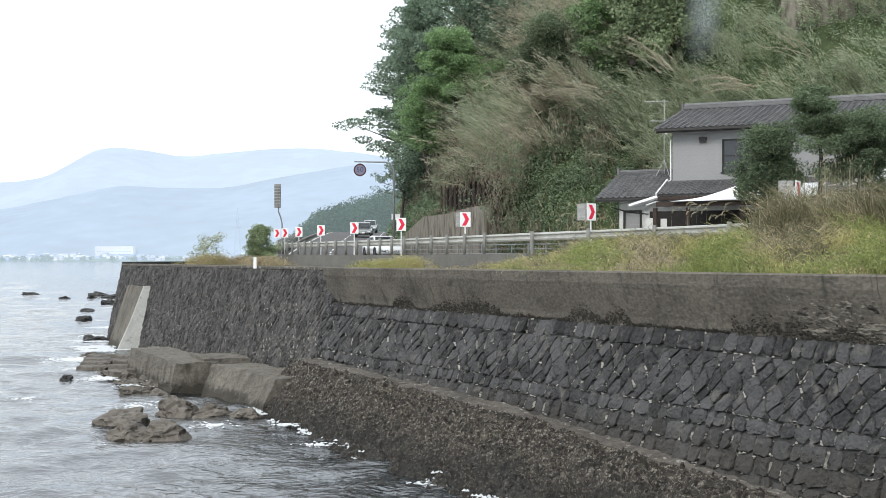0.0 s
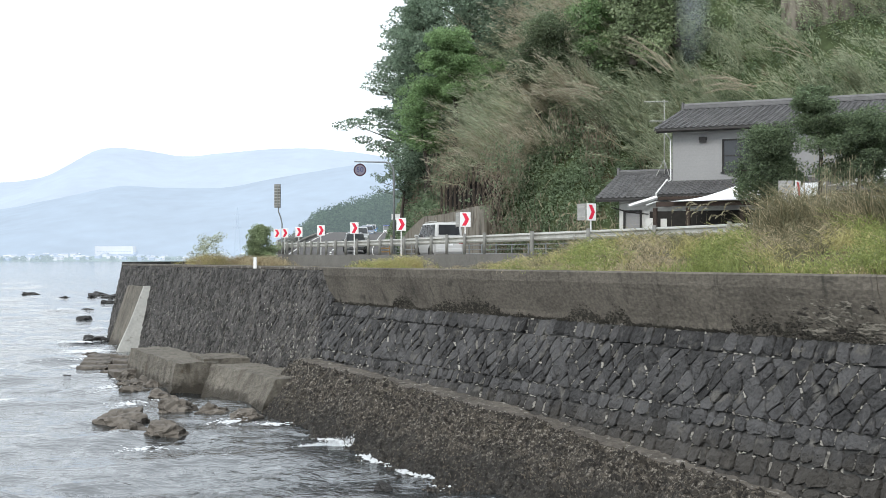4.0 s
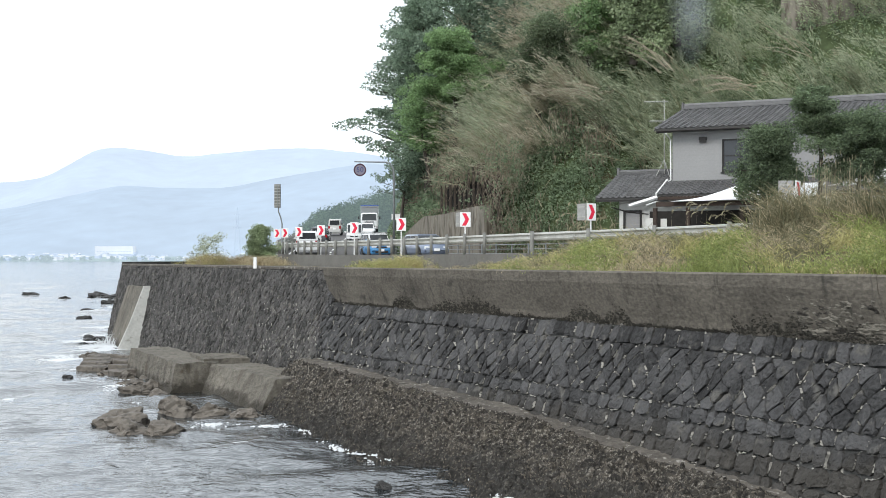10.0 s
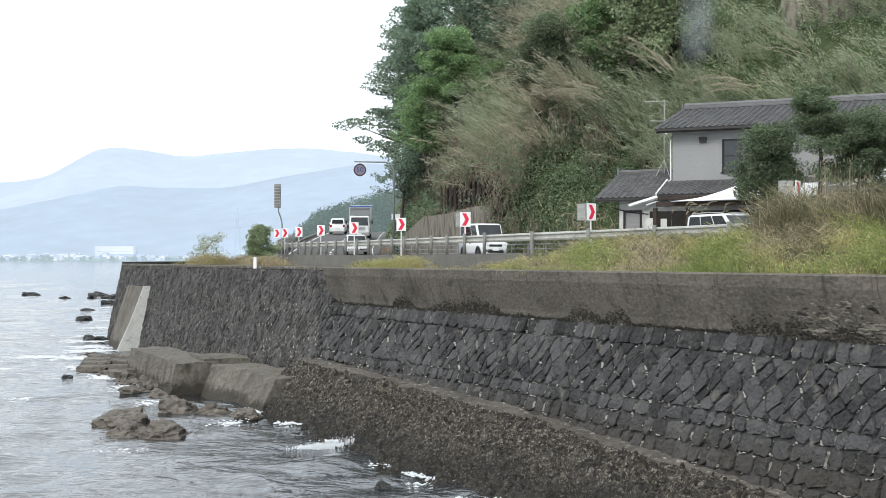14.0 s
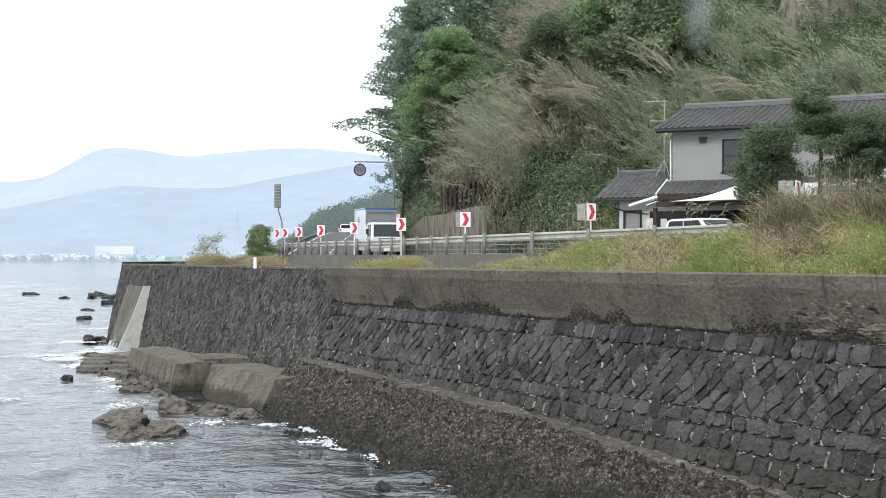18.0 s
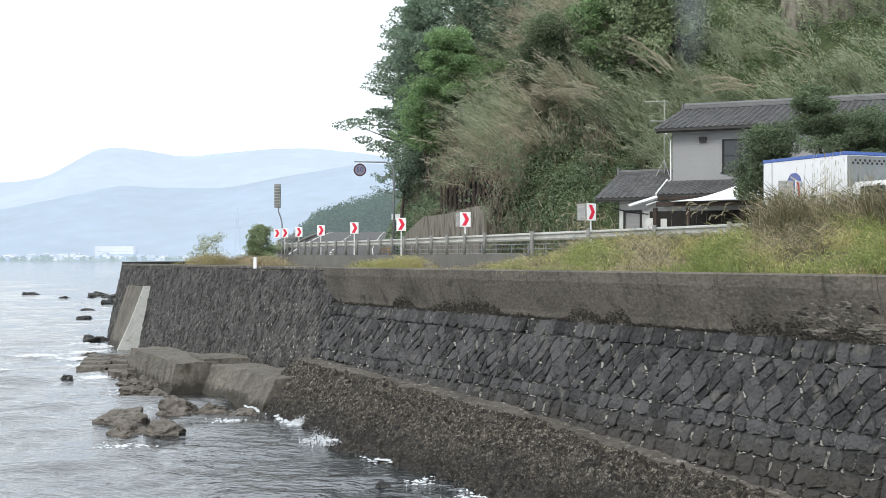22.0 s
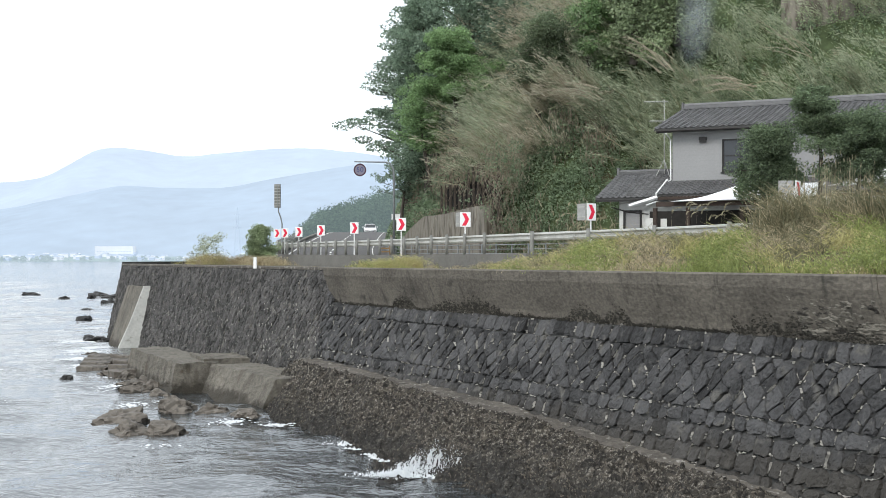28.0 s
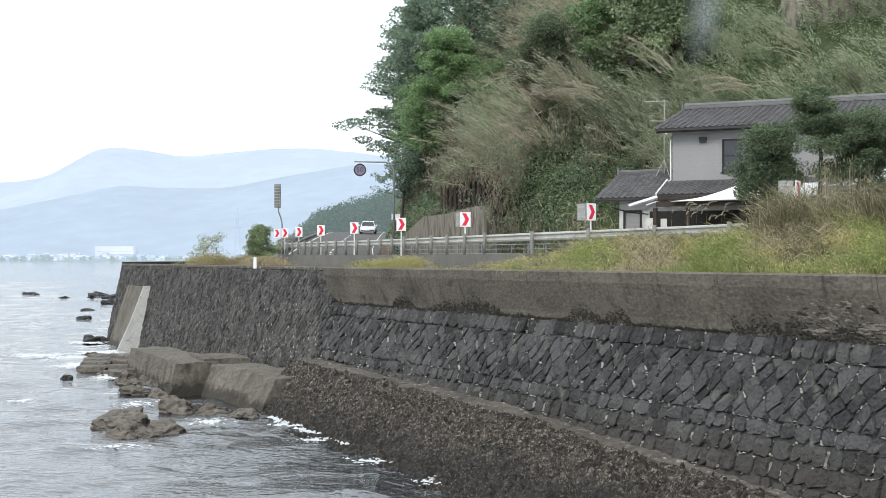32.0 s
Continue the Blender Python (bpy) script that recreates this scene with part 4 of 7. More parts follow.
def wall_with_holes(name, x0, x1, z0, z1, y, holes, mat, parent, thick=0.16):
    """A front wall with openings through it: holes are (x0, x1, z0, z1)."""
    xs = sorted({x0, x1, *[h[0] for h in holes], *[h[1] for h in holes]})
    zs = sorted({z0, z1, *[h[2] for h in holes], *[h[3] for h in holes]})
    bm = bmesh.new()
    for a, b in zip(xs, xs[1:]):
        for c, d in zip(zs, zs[1:]):
            mx, mz = (a + b) / 2, (c + d) / 2
            if not any(h[0] < mx < h[1] and h[2] < mz < h[3] for h in holes):
                add_box(bm, (b - a, thick, d - c), (mx, y + thick / 2, mz))
    bmesh.ops.remove_doubles(bm, verts=bm.verts[:], dist=0.0005)
    return part(name, bm, mat, parent)


up_holes = [(2.3, 3.95, 3.95, 5.45), (7.6, 9.3, 4.0, 5.3), (10.2, 11.6, 4.0, 5.3)]
front_up = wall_with_holes("upper_wall", 0, 13, 3.3, 5.95, 0, up_holes, M_PLASTER, house)
for k in range(9):
    part("siding_line", a_box((13.0, 0.006, 0.012), (6.5, -0.003, 3.75 + 0.25 * k)), M_SIDING_JOINT, front_up) if not 3.9 < 3.75 + 0.25 * k < 5.5 else part(
        "siding_line", a_box((2.25, 0.006, 0.012), (1.125, -0.003, 3.75 + 0.25 * k)), M_SIDING_JOINT, front_up)
part("side_wall", a_box((0.16, 8.0, 2.65), (0.08, 4.17, 4.62)), M_PLASTER, house)
part("side_wall", a_box((0.16, 8.0, 5.95), (12.92, 4.17, 2.97)), M_PLASTER, house)
part("back_wall", a_box((13.0, 0.16, 5.95), (6.5, 8.2, 2.97)), M_PLASTER, house)
gable = bmesh.new()
for x in (0.0, 0.16):
    gable.faces.new([gable.verts.new((x, y, z)) for y, z in ((0, 5.9), (8.2, 5.9), (4.1, 7.2))])
part("gable", gable, M_PLASTER, house)
low_holes = [(0.9, 2.6, 0.1, 2.2), (3.2, 6.0, 0.1, 2.2)]
wall_with_holes("lower_wall", 0, 13, -0.3, 3.3, 0, low_holes, M_PLASTER2, house)
# dark sheet added behind the openings as the shade of the room
part("room_shade", a_box((12, 0.1, 3.0), (6.5, 2.5, 1.6)), M_WOOD_DARK, house)


def window(x0, x1, z0, z1, parent, y=0.05, bars=2):
    w = part("window", a_box((x1 - x0 - 0.02, 0.03, z1 - z0 - 0.02), ((x0 + x1) / 2, y + 0.04, (z0 + z1) / 2)), M_PANE, parent, "dark-framed sliding window")
    fr = bmesh.new()
    for xx in (x0 + 0.03, x1 - 0.03):
        add_box(fr, (0.09, 0.09, z1 - z0), (xx, y, (z0 + z1) / 2))
    for zz in (z0 + 0.03, z1 - 0.03):
        add_box(fr, (x1 - x0 - 0.12, 0.09, 0.06), ((x0 + x1) / 2, y, zz))
    part("window_frame", fr, M_FRAME_DARK, w)
    for k in range(1, bars):
        part("sash", a_box((0.05, 0.05, z1 - z0 - 0.12), (x0 + (x1 - x0) * k / bars, y - 0.01, (z0 + z1) / 2)), M_FRAME_DARK, w)
    part("sash_bar", a_box((x1 - x0 - 0.12, 0.04, 0.04), ((x0 + x1) / 2, y - 0.005, z0 + (z1 - z0) * 0.5)), M_FRAME_DARK, w)
    part("window_sill", a_box((x1 - x0 + 0.1, 0.14, 0.05), ((x0 + x1) / 2, y - 0.06, z0 - 0.03)), M_FRAME_DARK, w)


for h in up_holes:
    window(*h, house)
vent = part("vent_hood", a_box((0.36, 0.16, 0.16), (1.45, -0.08, 5.5), bevel=0.02), M_FRAME_DARK, house)
part("vent_lip", a_box((0.3, 0.1, 0.1), (1.45, -0.1, 5.38)), M_FRAME_DARK, vent)
# eaves, gutters, downpipe
part("fascia", a_box((14.0, 0.05, 0.16), (6.45, -0.62, 5.87)), M_FRAME_DARK, house)
part("soffit", a_box((13.6, 0.6, 0.03), (6.5, -0.31, 5.88)), M_PLASTER2, house)
part("gutter", a_tube([(-0.55, -0.7, 5.86), (13.4, -0.7, 5.86)], 0.05, 8), M_FRAME_DARK, house)
part("downpipe", a_tube([(-0.12, -0.66, 5.76), (-0.06, -0.1, 5.5), (-0.06, -0.08, 3.65), (-0.2, -0.2, 3.56), (-0.26, -0.4, 3.5)], 0.035, 8), M_WHITE_PAINT, house)

TILE_W, TILE_L = 0.29, 0.28


def tile_mesh():
    vs, fs, n = [], [], 6
    for y in (0.0, TILE_L + 0.05):
        for k in range(n + 1):
            u = k / n
            vs.append((u * (TILE_W + 0.03), y, 0.035 * math.cos(u * math.tau * 0.95 + 0.6) + (0.028 if y == 0 else 0.0)))
    for k in range(n):
        fs.append((k, k + 1, n + 2 + k, n + 1 + k))
    base = len(vs)
    for k in range(n + 1):
        x, y, z = vs[k]
        vs.append((x, y + 0.004, z - 0.03))
    for k in range(n):
        fs.append((base + k, base + k + 1, k + 1, k))
    me = bpy.data.meshes.new("tile")
    me.from_pydata(vs, [], fs)
    me.materials.append(M_TILE)
    for p in me.polygons[:n]:
        p.use_smooth = True
    return me


TILE_ME = tile_mesh()


def tiled_slope(parent, x0, x1, eave_y, eave_z, ridge_y, ridge_z, lone=0, name="roof"):
    """A tiled roof slope from eave to ridge: a bed, then rows of pantiles; `lone` columns of them from the near end as pieces."""
    dy, dz = ridge_y - eave_y, ridge_z - eave_z
    run = math.hypot(dy, dz)
    pitch = math.atan2(dz, abs(dy))
    bed = bmesh.new()
    add_box(bed, (x1 - x0, run, 0.08), ((x0 + x1) / 2, 0, 0))
    b = part(name, bed, M_TILE_BED, parent, "grey kawara tile roof")
    turn = 180 if dy < 0 else 0
    b.matrix_basis = pose(0, (eave_y + ridge_y) / 2, (eave_z + ridge_z) / 2, math.degrees(pitch) * (1 if dy > 0 else -1), 0, 0)
    cols, rows = int((x1 - x0) / TILE_W), int(run / TILE_L)
    vs, fs = [], []
    for c in range(cols):
        for r in range(rows):
            m = Matrix.Translation((x0 + c * TILE_W + 0.02, -run / 2 + r * TILE_L - 0.03, 0.075 + 0.006 * (noise.random() - 0.5))) @ pose(0, 0, 0, 0.6 * (noise.random() - 0.5), 0, 0.8 * (noise.random() - 0.5))
            if cols - c <= lone:
                share("tile", TILE_ME, b, m)
            else:
                k = len(vs)
                vs += [m @ v.co for v in TILE_ME.vertices]
                fs += [tuple(i + k for i in p.vertices) for p in TILE_ME.polygons]
    if vs:
        rest = mesh_of("tiles", vs, fs, M_TILE, b)
        rest["kind"] = "stuff"
    return b


def ridge_cap(parent, x0, x1, y, z, n_layers=3):
    bm = bmesh.new()
    for k in range(n_layers):
        add_box(bm, (x1 - x0, 0.34 - 0.05 * k, 0.05), ((x0 + x1) / 2, y, z + 0.055 * k), bevel=0.006)
    add_tube(bm, [(x0, y, z + 0.055 * n_layers), (x1, y, z + 0.055 * n_layers)], 0.11, 10)
    cap = part("ridge", bm, M_TILE, parent, "stacked ridge tiles")
    part("end_tile", a_box((0.12, 0.4, 0.42), (x0 - 0.04, y, z + 0.12), bevel=0.04, taper=0.75), M_TILE, cap)


tiled_slope(house, -0.65, 13.6, -0.72, 5.92, 4.1, 7.32, lone=16)
tiled_slope(house, -0.65, 13.6, 8.9, 5.92, 4.1, 7.32)
ridge_cap(house, -0.6, 13.5, 4.1, 7.38)
# lean-to roof over the ground floor
tiled_slope(house, -0.2, 13.4, -1.75, 2.86, -0.02, 3.58, lone=10)
part("white_verge", a_box((0.07, 1.95, 0.1), (-0.24, -0.88, 3.3), Euler((radians(22.6), 0, 0)).to_matrix()), M_WHITE_PAINT, house)
part("eave_beam", a_box((13.5, 0.09, 0.14), (6.6, -1.72, 2.74)), M_WOOD_DARK, house)
# annex
annex = thing("annex", "low white annex with a tiled gable roof beside the house", "house annex", at=HOUSE @ pose(0, 0, 0))
wall_with_holes("front_wall", -2.6, -0.02, -0.3, 2.85, 0.1, [(-2.39, -1.5, -0.1, 2.3)], M_PLASTER2, annex)
part("side_wall", a_box((0.14, 5.0, 3.1), (-2.53, 2.77, 1.25)), M_PLASTER2, annex)
door = part("shutter_door", a_box((0.87, 0.05, 2.36), (-1.945, 0.16, 1.1)), M_PLASTER, annex, "pale shuttered doorway with a dark frame")
part("door_frame", add_box(add_box(a_box((0.09, 0.08, 2.36), (-2.345, 0.08, 1.1)), (0.09, 0.08, 2.36), (-1.545, 0.08, 1.1)), (0.71, 0.08, 0.09), (-1.945, 0.08, 2.25)), M_FRAME_DARK, door)
for k in range(6):
    part("shutter_slat", a_box((0.7, 0.012, 0.02), (-1.945, 0.13, 0.3 + 0.33 * k)), M_SIGN_BACK, door)
gb = bmesh.new()
gb.faces.new([gb.verts.new((-2.6, y, z)) for y, z in ((0.1, 2.85), (5.3, 2.85), (2.7, 4.0))])
part("gable", gb, M_PLASTER2, annex)
tiled_slope(annex, -3.5, -0.05, -0.7, 2.8, 2.7, 4.12, lone=6)
tiled_slope(annex, -3.5, -0.05, 6.1, 2.8, 2.7, 4.12)
ridge_cap(annex, -3.45, -0.05, 2.7, 4.16, 2)
part("fascia", a_box((3.5, 0.05, 0.12), (-1.75, -0.66, 2.74)), M_FRAME_DARK, annex)
part("white_gutter", a_tube([(-0.2, -1.8, 2.78), (-0.7, -2.2, 2.58), (-1.25, -2.6, 2.38)], [0.1, 0.1, 0.08], 4), M_WHITE_PAINT, annex)
part("drip_edge", a_tube([(-0.15, -1.9, 2.6), (-0.55, -2.3, 2.42)], 0.03, 5), M_WHITE_PAINT, annex)
part("gutter_bracket", a_tube([(-2.2, -2.2, 2.35), (-1.7, -1.2, 2.15), (-1.2, 0.1, 2.1)], 0.03, 6), M_FRAME_DARK, annex)

# open-fronted shed with white canvas roof before the house
shed = thing("canvas_shed", "dark timber lean-to shed under a white canvas sheet", "shed", at=HOUSE)
for x in (0.45, 1.9, 4.2, 6.6):
    part("post", a_box((0.16, 0.16, 2.5), (x, -4.2, 0.95)), M_WOOD_DARK, shed)
part("front_beam", a_box((6.4, 0.14, 0.2), (3.7, -4.2, 2.36)), M_WOOD_DARK, shed)
# back panel painted near-black as the shade under the canvas
part("back_panel", a_box((7.4, 0.08, 2.3), (3.2, -1.9, 1.0)), M_GAP_SHADE, shed)
part("side_panel", a_box((0.46, 0.05, 2.0), (0.08, -3.6, 0.8)), M_PLASTER2, shed)
part("side_panel", a_box((0.27, 0.05, 1.9), (0.74, -3.9, 0.8)), M_PLASTER2, shed)
cv, cf, NX, NY = [], [], 26, 8
for i in range(NX + 1):
    for j in range(NY + 1):
        u, v = i / NX, j / NY
        x = 1.24 + 6.0 * u + 0.9 * (1 - u) * v
        y = -4.55 + 2.6 * v
        z = 2.47 + 0.06 * u + (0.12 + 0.75 * min(1, u * 4)) * v ** 0.8 * 0.85 + 0.015 * noise.noise(Vector((x * 1.3, y * 1.3, 0)))
        cv.append((x, y, z))
for i in range(NX):
    for j in range(NY):
        a = i * (NY + 1) + j
        cf.append((a, a + NY + 1, a + NY + 2, a + 1))
canvas = mesh_of("canvas", cv, cf, M_CANVAS, shed, "white canvas sheet", soft=True)
sol = canvas.modifiers.new("thick", "SOLIDIFY")
sol.thickness = 0.02
c2 = mesh_of("tarpaulin", [(x * 0.5 + 7.2, y - 0.4, z + 0.5) for x, y, z in cv], cf, M_CANVAS, shed, "second white sheet", soft=True)
c2.modifiers.new("thick", "SOLIDIFY").thickness = 0.02
# aerial on the annex
aerial = thing("aerial", "thin television aerial on a tripod over the annex roof", "aerial", at=HOUSE @ pose(-1.1, 2.4, 4.0))
part("mast", a_tube([(0, 0, 0), (0, 0, 3.7)], 0.025, 6), M_GALV, aerial)
for dx, dy in ((-0.35, -0.3), (0.35, -0.3), (0, 0.4)):
    part("stay", a_tube([(dx, dy, -0.05), (0, 0, 0.8)], 0.02, 5), M_GALV, aerial)
for z, w in ((3.6, 1.0), (2.65, 0.7)):
    b = part("boom", a_tube([(-w, 0, z + 0.05), (0.2, 0, z)], 0.02, 5), M_GALV, aerial)
    for k in range(5):
        part("rod", a_tube([(-w * (0.15 + 0.2 * k), -0.3, z), (-w * (0.15 + 0.2 * k), 0.3, z)], 0.01, 4), M_GALV, b)


# ---- plants ----
prng = np.random.default_rng(21)


def unit(a):
    return a / np.maximum(np.linalg.norm(a, axis=-1, keepdims=True), 1e-9)


def blades(centres, axes, length, width):
    """Leaf-shaped quads: centres and long axes, with lengths and widths."""
    c, a = np.asarray(centres, float), unit(np.asarray(axes, float))
    n = len(c)
    w = unit(np.cross(a, prng.normal(size=(n, 3))))
    L = (np.asarray(length) * np.ones(n))[:, None] / 2
    W = (np.asarray(width) * np.ones(n))[:, None] / 2
    return np.stack([c - a * L, c + w * W - a * L * 0.1, c + a * L, c - w * W - a * L * 0.1], 1)


def clump(centre, radius, n, leaf, flat=1.0, droop=0.2):
    """A clump of n leaves: fuller at its outside and top."""
    d = unit(prng.normal(size=(n, 3)))
    r = radius * prng.uniform(0.45, 1.05, size=(n, 1)) ** 0.6
    p = np.asarray(centre) + d * r * np.array([1, 1, flat])
    ax = prng.normal(size=(n, 3)) * np.array([1, 1, 0.5]) + d * 0.6 - np.array([0, 0, droop])
    s = leaf * prng.uniform(0.6, 1.35, n)
    return blades(p, ax, s, s * 0.6)


def tree(name, label, base, height, reach, crown_from, mat, leaf=0.3, limbs=16, lean=(0, 0), per=70, clumps=4, flat=0.6, trunk=0.25, size=0.95, seed=1, top=0.35, side=0.0):
    """A tapered trunk with limbs and a crown of leaf clumps along them, uneven and open."""
    r = random.Random(seed)
    t = thing(name, label, "tree", at=pose(*base))
    bend = [(lean[0] * f ** 1.3 * height + 0.25 * math.sin(f * 5 + seed), lean[1] * f ** 1.3 * height + 0.2 * math.cos(f * 4 + seed) - 0.2, height * f * 0.95) for f in np.linspace(0, 1, 9)]
    part("trunk", a_tube(bend, [trunk * (1 - 0.85 * f) for f in np.linspace(0, 1, 9)], 9), M_BARK, t, soft=True)
    leaf, per = leaf * 0.74, per * 1.6
    leaves = []
    for k in range(limbs):
        f = crown_from + (1 - crown_from) * (k + r.random() * 0.8) / limbs
        f = min(f, 0.99)
        i = min(int(f * 8), 7)
        o = Vector(bend[i]).lerp(Vector(bend[i + 1]), f * 8 - i)
        a = k * 2.4 + r.uniform(-0.5, 0.5)
        w = (f - crown_from) / (1 - crown_from)
        ln = reach * (1 - (1 - top) * w ** 1.4) * (0.55 + 0.45 * min(1, w * 5 + 0.5)) * r.uniform(0.65, 1.15)
        d = Vector((math.cos(a) - side, math.sin(a), r.uniform(0.0, 0.45)))
        mid = o + d * ln * 0.5 + Vector((0, 0, 0.08 * ln))
        end = o + d * ln + Vector((0, 0, r.uniform(-0.12, 0.15) * ln))
        part("limb", add_tube(bmesh.new(), [o, mid, end], [trunk * 0.35 * (1 - 0.6 * f), trunk * 0.2 * (1 - 0.6 * f), 0.02], 5, False), M_BARK, t)
        for c in range(clumps):
            g = 0.35 + 0.7 * c / max(1, clumps - 1)
            q = (o.lerp(mid, g * 2) if g < 0.5 else mid.lerp(end, g * 2 - 1)) + Vector((r.uniform(-1, 1), r.uniform(-1, 1), r.uniform(-0.3, 0.5))) * ln * 0.2
            leaves.append(clump(q, size * r.uniform(0.6, 1.15), int(per * r.uniform(0.6, 1.2)), leaf, flat))
    quads_mesh("crown", np.concatenate(leaves), mat, t)
    return t


# woods at the hill's seaward end
tree("pine_tree", "tall dark tree with open layered branches at the hill's end", (-2.7, 104, 5.5), 20, 4.3, 0.36, M_LEAF_DARK, 0.27, 46, (0.01, 0), 95, 4, 0.42, 0.32, 0.85, 3, 0.12, 0.12)
tree("pine_tree", "dark old tree leaning out over the road", (-1.2, 101, 8), 17, 4.2, 0.2, M_LEAF_DARK, 0.27, 42, (-0.02, 0), 100, 4, 0.5, 0.3, 0.95, 5, 0.25)
tree("broadleaf_tree", "dark broadleaf tree on the steep slope", (1.2, 106, 10), 17, 4.4, 0.15, M_LEAF_DARK, 0.3, 30, (0, 0), 85, 4, 0.7, 0.3, 1.1, 8, 0.6)
tree("broadleaf_tree", "dark broadleaf tree high on the slope", (5.2, 92, 16), 9, 3.6, 0.15, M_LEAF_DARK, 0.3, 26, (0, 0), 85, 4, 0.7, 0.3, 1.1, 9, 0.6)
tree("camphor_tree", "round bright green broadleaf tree on the slope", (0.75, 89.0, 10.4), 9.8, 2.5, 0.5, M_LEAF_BRIGHT, 0.2, 44, (-0.02, -0.05), 150, 4, 0.6, 0.22, 0.75, 12, 0.3)
tree("camphor_tree", "bright green broadleaf sapling below a larger one", (-1.2, 90.5, 9.5), 7.2, 1.6, 0.35, M_LEAF_BRIGHT, 0.2, 24, (-0.02, -0.05), 95, 4, 0.8, 0.16, 0.65, 14, 0.7)
tree("broadleaf_tree", "dark shrubby tree among the bamboo", (6.1, 80.5, 13.2), 5.9, 1.75, 0.3, M_LEAF_DEEP, 0.18, 30, (0, -0.42), 130, 4, 0.8, 0.2, 0.75, 17, 0.7)
tree("broadleaf_tree", "spreading dark green tree on the hill's brow", (11.4, 78.2, 16.2), 6.0, 1.7, 0.02, M_LEAF_MID, 0.28, 28, (0, 0), 90, 4, 0.75, 0.26, 0.95, 19, 0.7)
tree("broadleaf_tree", "dark green tree on the hill's brow", (14.4, 78.8, 17.4), 5.8, 1.8, 0.02, M_LEAF_MID, 0.28, 24, (0, 0), 90, 4, 0.75, 0.24, 0.95, 23, 0.7)
tree("broadleaf_tree", "yellow-green young tree among the bamboo", (8.9, 79.5, 15.2), 5.0, 1.4, 0.25, M_LEAF_BRIGHT, 0.25, 16, (0, 0), 90, 4, 0.8, 0.16, 0.7, 27, 0.7)
tree("broadleaf_tree", "dark tree at the top of the wooded hill", (1.9, 94, 15.5), 9.6, 3.4, 0.2, M_LEAF_DARK, 0.3, 24, (0, 0), 85, 4, 0.75, 0.26, 1.0, 31, 0.7)

tree("broadleaf_tree", "dense dark evergreen tree above the retaining wall", (-0.9, 95.5, 8), 13, 3.2, 0.15, M_LEAF_DARK, 0.28, 40, (-0.05, 0), 110, 4, 0.7, 0.26, 0.95, 61, 0.6)
tree("broadleaf_tree", "dense dark evergreen tree filling the hill's end", (-1.6, 108, 9), 19, 3.6, 0.12, M_LEAF_DARK, 0.3, 46, (0.03, 0), 110, 4, 0.7, 0.3, 1.1, 63, 0.4)

tree("broadleaf_tree", "low overhanging tree with layered branches at the hill's end", (-2.9, 100, 7.0), 5.2, 1.7, 0.4, M_LEAF_DARK, 0.18, 17, (-0.08, 0), 60, 4, 0.45, 0.16, 0.5, 67, 0.8, 0.3)
